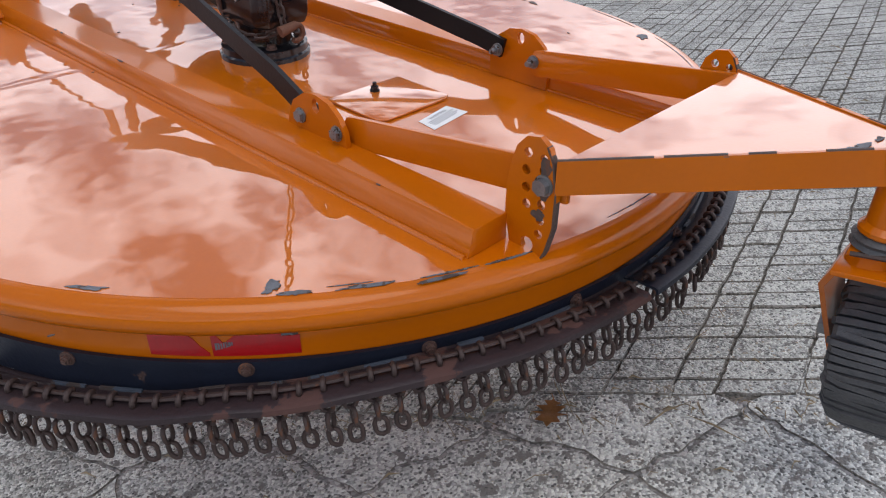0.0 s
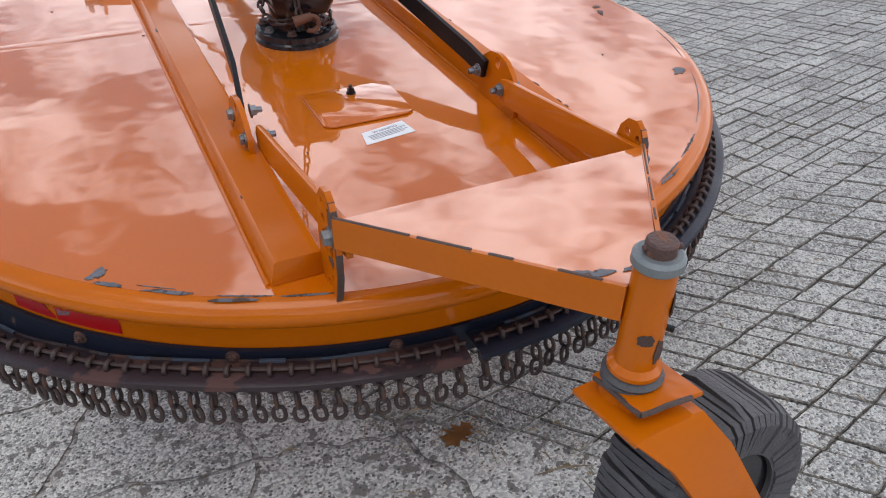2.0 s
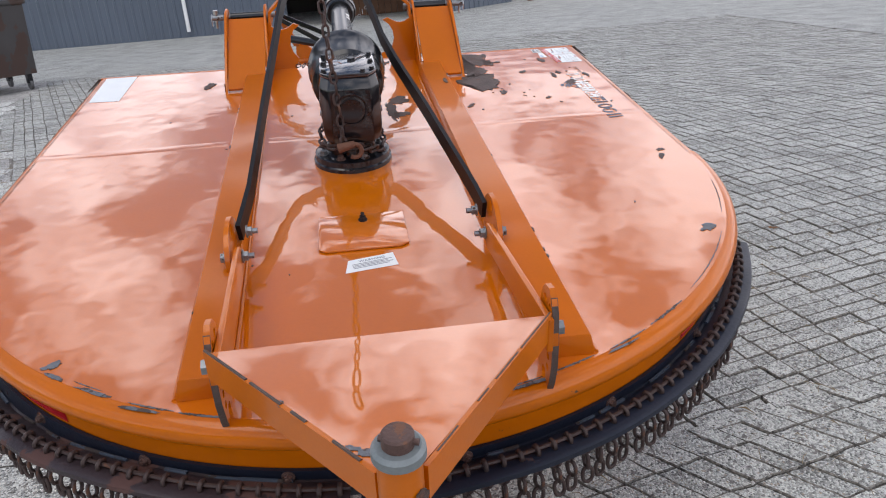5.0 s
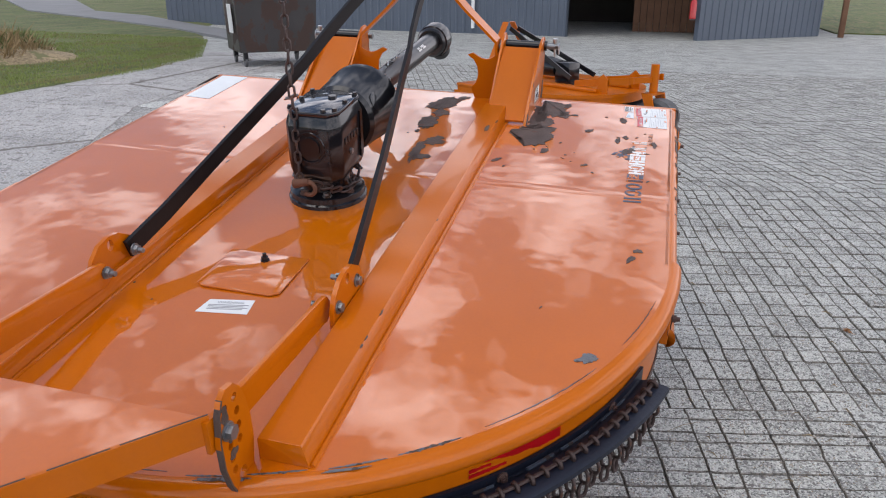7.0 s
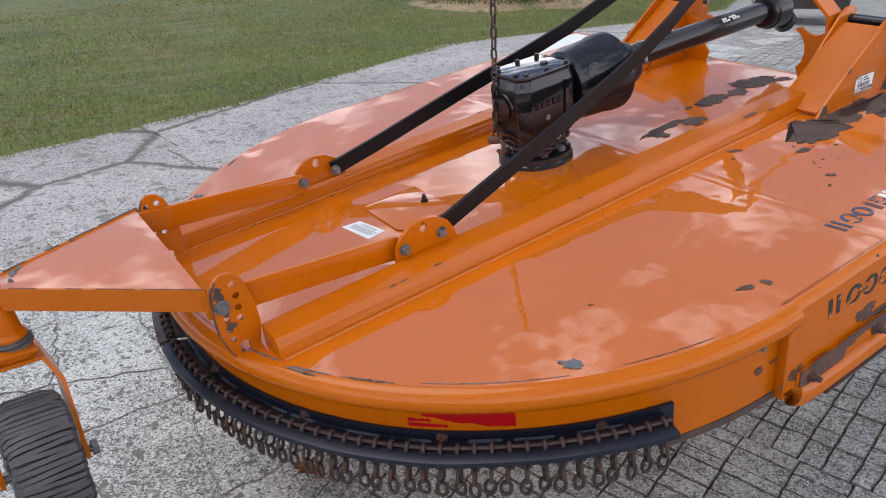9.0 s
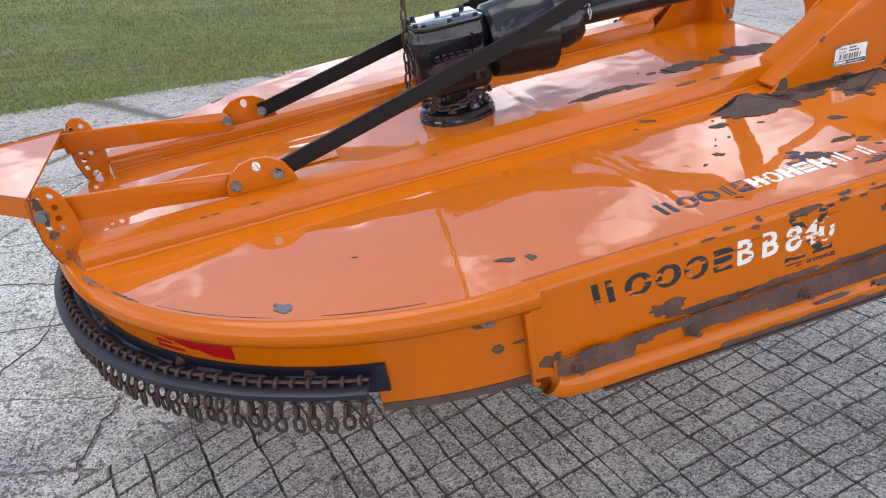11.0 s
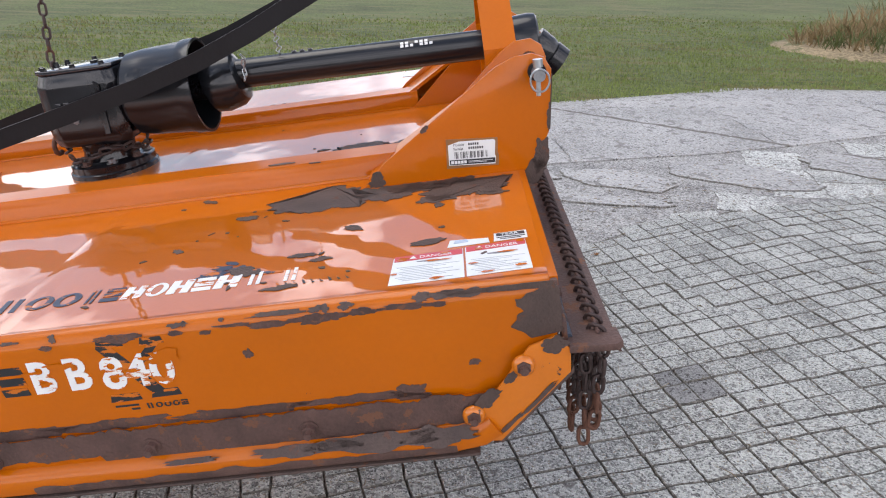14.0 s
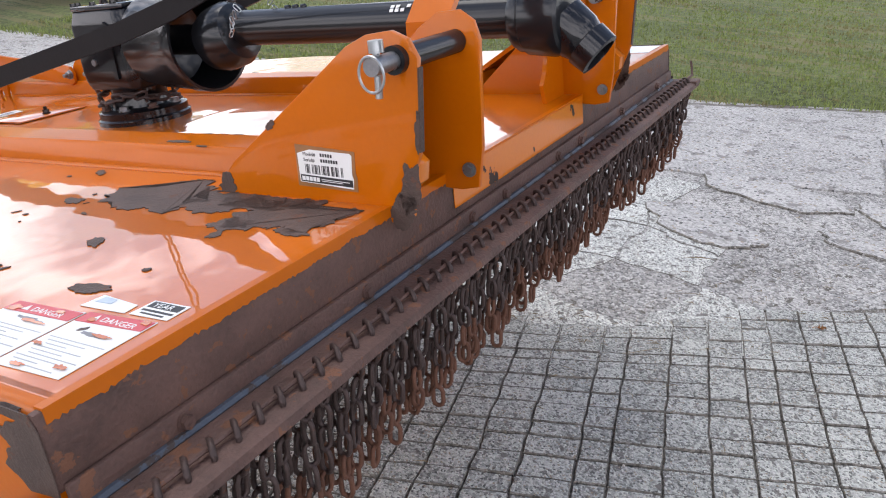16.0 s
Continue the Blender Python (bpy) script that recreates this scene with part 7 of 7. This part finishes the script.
# ---------------------------------------------------------------- dumpster
dump = root("dumpster", "rusty black steel waste dumpster on castors", "dumpster", pose(-6.0, 11.45, 0, 0, 0, 41) @ Matrix.Diagonal((0.74, 1, 1.08, 1)))
bm = B()
prism(bm, [(-0.95, 0.24), (0.95, 0.24), (1.02, 1.30), (-1.02, 1.30)], "y", -0.55, 0.55)
part("body", bm, DUMP, dump)
bm = B()
box(bm, -1.07, 1.07, -0.60, 0.60, 1.26, 1.33, 0.01)
part("rim", bm, DUMP, dump)
bm = B()
box(bm, -0.98, 0.25, -0.60, 0.60, 1.33, 1.37, 0.008)
part("lid", bm, BLACK_PLASTIC, dump)
bm = B()
box(bm, 0.0, 0.95, 0, 1.1, 0, 0.03, 0.008, Matrix.Translation((0.1, -0.5, 1.36)) @ pose(0, 0, 0, 8, -12, 0))
part("lid", bm, BLACK_PLASTIC, dump, "lifted black plastic lid")
for x in (-0.8, 0.8):
    for y in (-0.45, 0.45):
        bm = B()
        box(bm, x - 0.05, x + 0.05, y - 0.06, y + 0.06, 0.10, 0.50, 0.005)
        leg = part("leg", bm, BLACK, dump)
        bm = B()
        tube(bm, (x - 0.03, y, 0.08), (x + 0.03, y, 0.08), 0.08, seg=20)
        part("castor", bm, RUBBER, leg)
bm = B()
box(bm, -1.0, -0.975, -0.35, -0.05, 0.62, 1.08, 0, pose(0, 0, 0, 0, -4, 0))
part("notice", bm, WHITE_CLEAN, dump, "white paper notice")

# ---------------------------------------------------------------- second cutter
small = root("rotary_cutter", "smaller orange rotary mower parked on the yard", "mower", pose(0.04, 7.35, 0.0, 0, 0, 57) @ Matrix.Diagonal((1.13, 1.13, 0.89, 1)))
bm = B()
plan2 = [(0.80, 0.85), (0.80, 0.0)] + [(0.80 * math.cos(math.pi * k / 30), -0.80 * math.sin(math.pi * k / 30)) for k in range(1, 30)] + [(-0.80, 0.0), (-0.80, 0.85)]
prism(bm, plan2, "z", 0.30, 0.405, bevel=0.006)
deck2 = part("deck", bm, ORANGE, small)
bm = B()
prism(bm, [(x * 1.02, y * 1.02 if y < 0.5 else y) for x, y in plan2], "z", 0.385, 0.425, bevel=0.015)
part("rim", bm, ORANGE, deck2)
for s in (1, -1):
    bm = B()
    box(bm, s * 0.27 - 0.05, s * 0.27 + 0.05, -0.62, 0.80, 0.425, 0.475, 0.008)
    part("frame_rail", bm, ORANGE, deck2)
bm = B()
prism(bm, [(x * 1.04, y * 1.04) for x, y in plan2], "z", 0.22, 0.26)
part("chain_guard", bm, GUARD_BLACK, small)
for s in (1, -1):
    bm = B()
    prism(bm, [(0.9, 0.42), (0.88, 0.66), (0.85, 0.69), (0.76, 0.69), (0.72, 0.66), (0.50, 0.42)], "x", s * 0.32, s * 0.34)
    part("hitch_plate", bm, ORANGE, small)
    bm = B()
    prism(bm, [(-0.3, 0.46), (-0.3, 0.54), (-1.0, 0.66), (-1.0, 0.58)], "x", s * 0.24, s * 0.255)
    part("wheel_arm", bm, ORANGE, small)
    bm = B()
    sweep(bm, [(s * 0.2, -0.2, 0.55), (s * 0.06, 0.8, 1.10)], [(-0.006, -0.03), (0.006, -0.03), (0.006, 0.03), (-0.006, 0.03)])
    part("brace_bar", bm, BLACK, small)
    bm = B()
    sweep(bm, [(s * 0.3, 0.85, 0.66), (s * 0.05, 0.88, 1.18)], [(-0.04, -0.006), (0.04, -0.006), (0.04, 0.006), (-0.04, 0.006)], up=(s, 0, 1))
    part("mast_strap", bm, ORANGE, small)
    bm = B()
    prism(bm, [(-0.72, 0.30), (-0.60, 0.30), (-0.60, 0.60), (-0.66, 0.66), (-0.72, 0.60)], "x", s * 0.262, s * 0.272)
    part("height_plate", bm, ORANGE, small)
bm = B()
box(bm, -0.09, 0.09, -0.09, 0.11, 0.46, 0.72, 0.02)
tube(bm, (0, 0, 0.42), (0, 0, 0.48), 0.13, seg=28)
gear2 = part("gearbox", bm, BLACK, small)
bm = B()
lathe(bm, [(0.0, 0.07), (0.0, 0.11), (0.16, 0.13), (0.16, 0.115), (0.02, 0.10)], (0, 0.11, 0.62), (0, 1, 0.1), 28)
part("bell_guard", bm, BLACK_PLASTIC, small)
bm = B()
tube(bm, (0, 0.14, 0.68), (0, 0.7, 0.80), 0.05)
part("drive_shaft", bm, BLACK_PLASTIC, small)
bm = B()
tube(bm, (0, -1.06, 0.45), (0, -1.06, 0.80), 0.04)
part("pivot_tube", bm, ORANGE, small)
bm = B()
prism(bm, [(-0.26, -0.95), (0.26, -0.95), (0.04, -1.06), (-0.04, -1.06)], "z", 0.58, 0.65)
part("tail_plate", bm, ORANGE, small)
bm = B()
for s in (1, -1):
    prism(bm, [(-1.12, 0.46), (-1.00, 0.46), (-1.10, 0.16), (-1.18, 0.16)], "x", s * 0.10, s * 0.112)
box(bm, -0.11, 0.11, -1.12, -1.0, 0.44, 0.46)
part("caster_fork", bm, ORANGE, small)
bm = B()
lathe(bm, [(-0.08, 0.10), (-0.085, 0.16), (-0.06, 0.20), (0.06, 0.20), (0.085, 0.16), (0.08, 0.10)], (0, -1.14, 0.20), (1, 0, 0), 32, True)
tube(bm, (-0.10, -1.14, 0.2), (0.10, -1.14, 0.2), 0.1)
part("tyre", bm, RUBBER, small)
bm = B()
for s in (1, -1):
    box(bm, s * 0.79 - 0.012, s * 0.79 + 0.012, 0.0, 0.9, -0.006, 0.32)
part("skid", bm, ORANGE, small)

# ---------------------------------------------------------------- single blocks of the scored concrete nearest the walk
for quad, gap, z in near:
    v_, f_ = [], []
    block(v_, f_, quad, gap, z)
    ob = from_lists("paving_block", v_, f_, CONCRETE_ONE, GROUT)
    ob.parent = ground
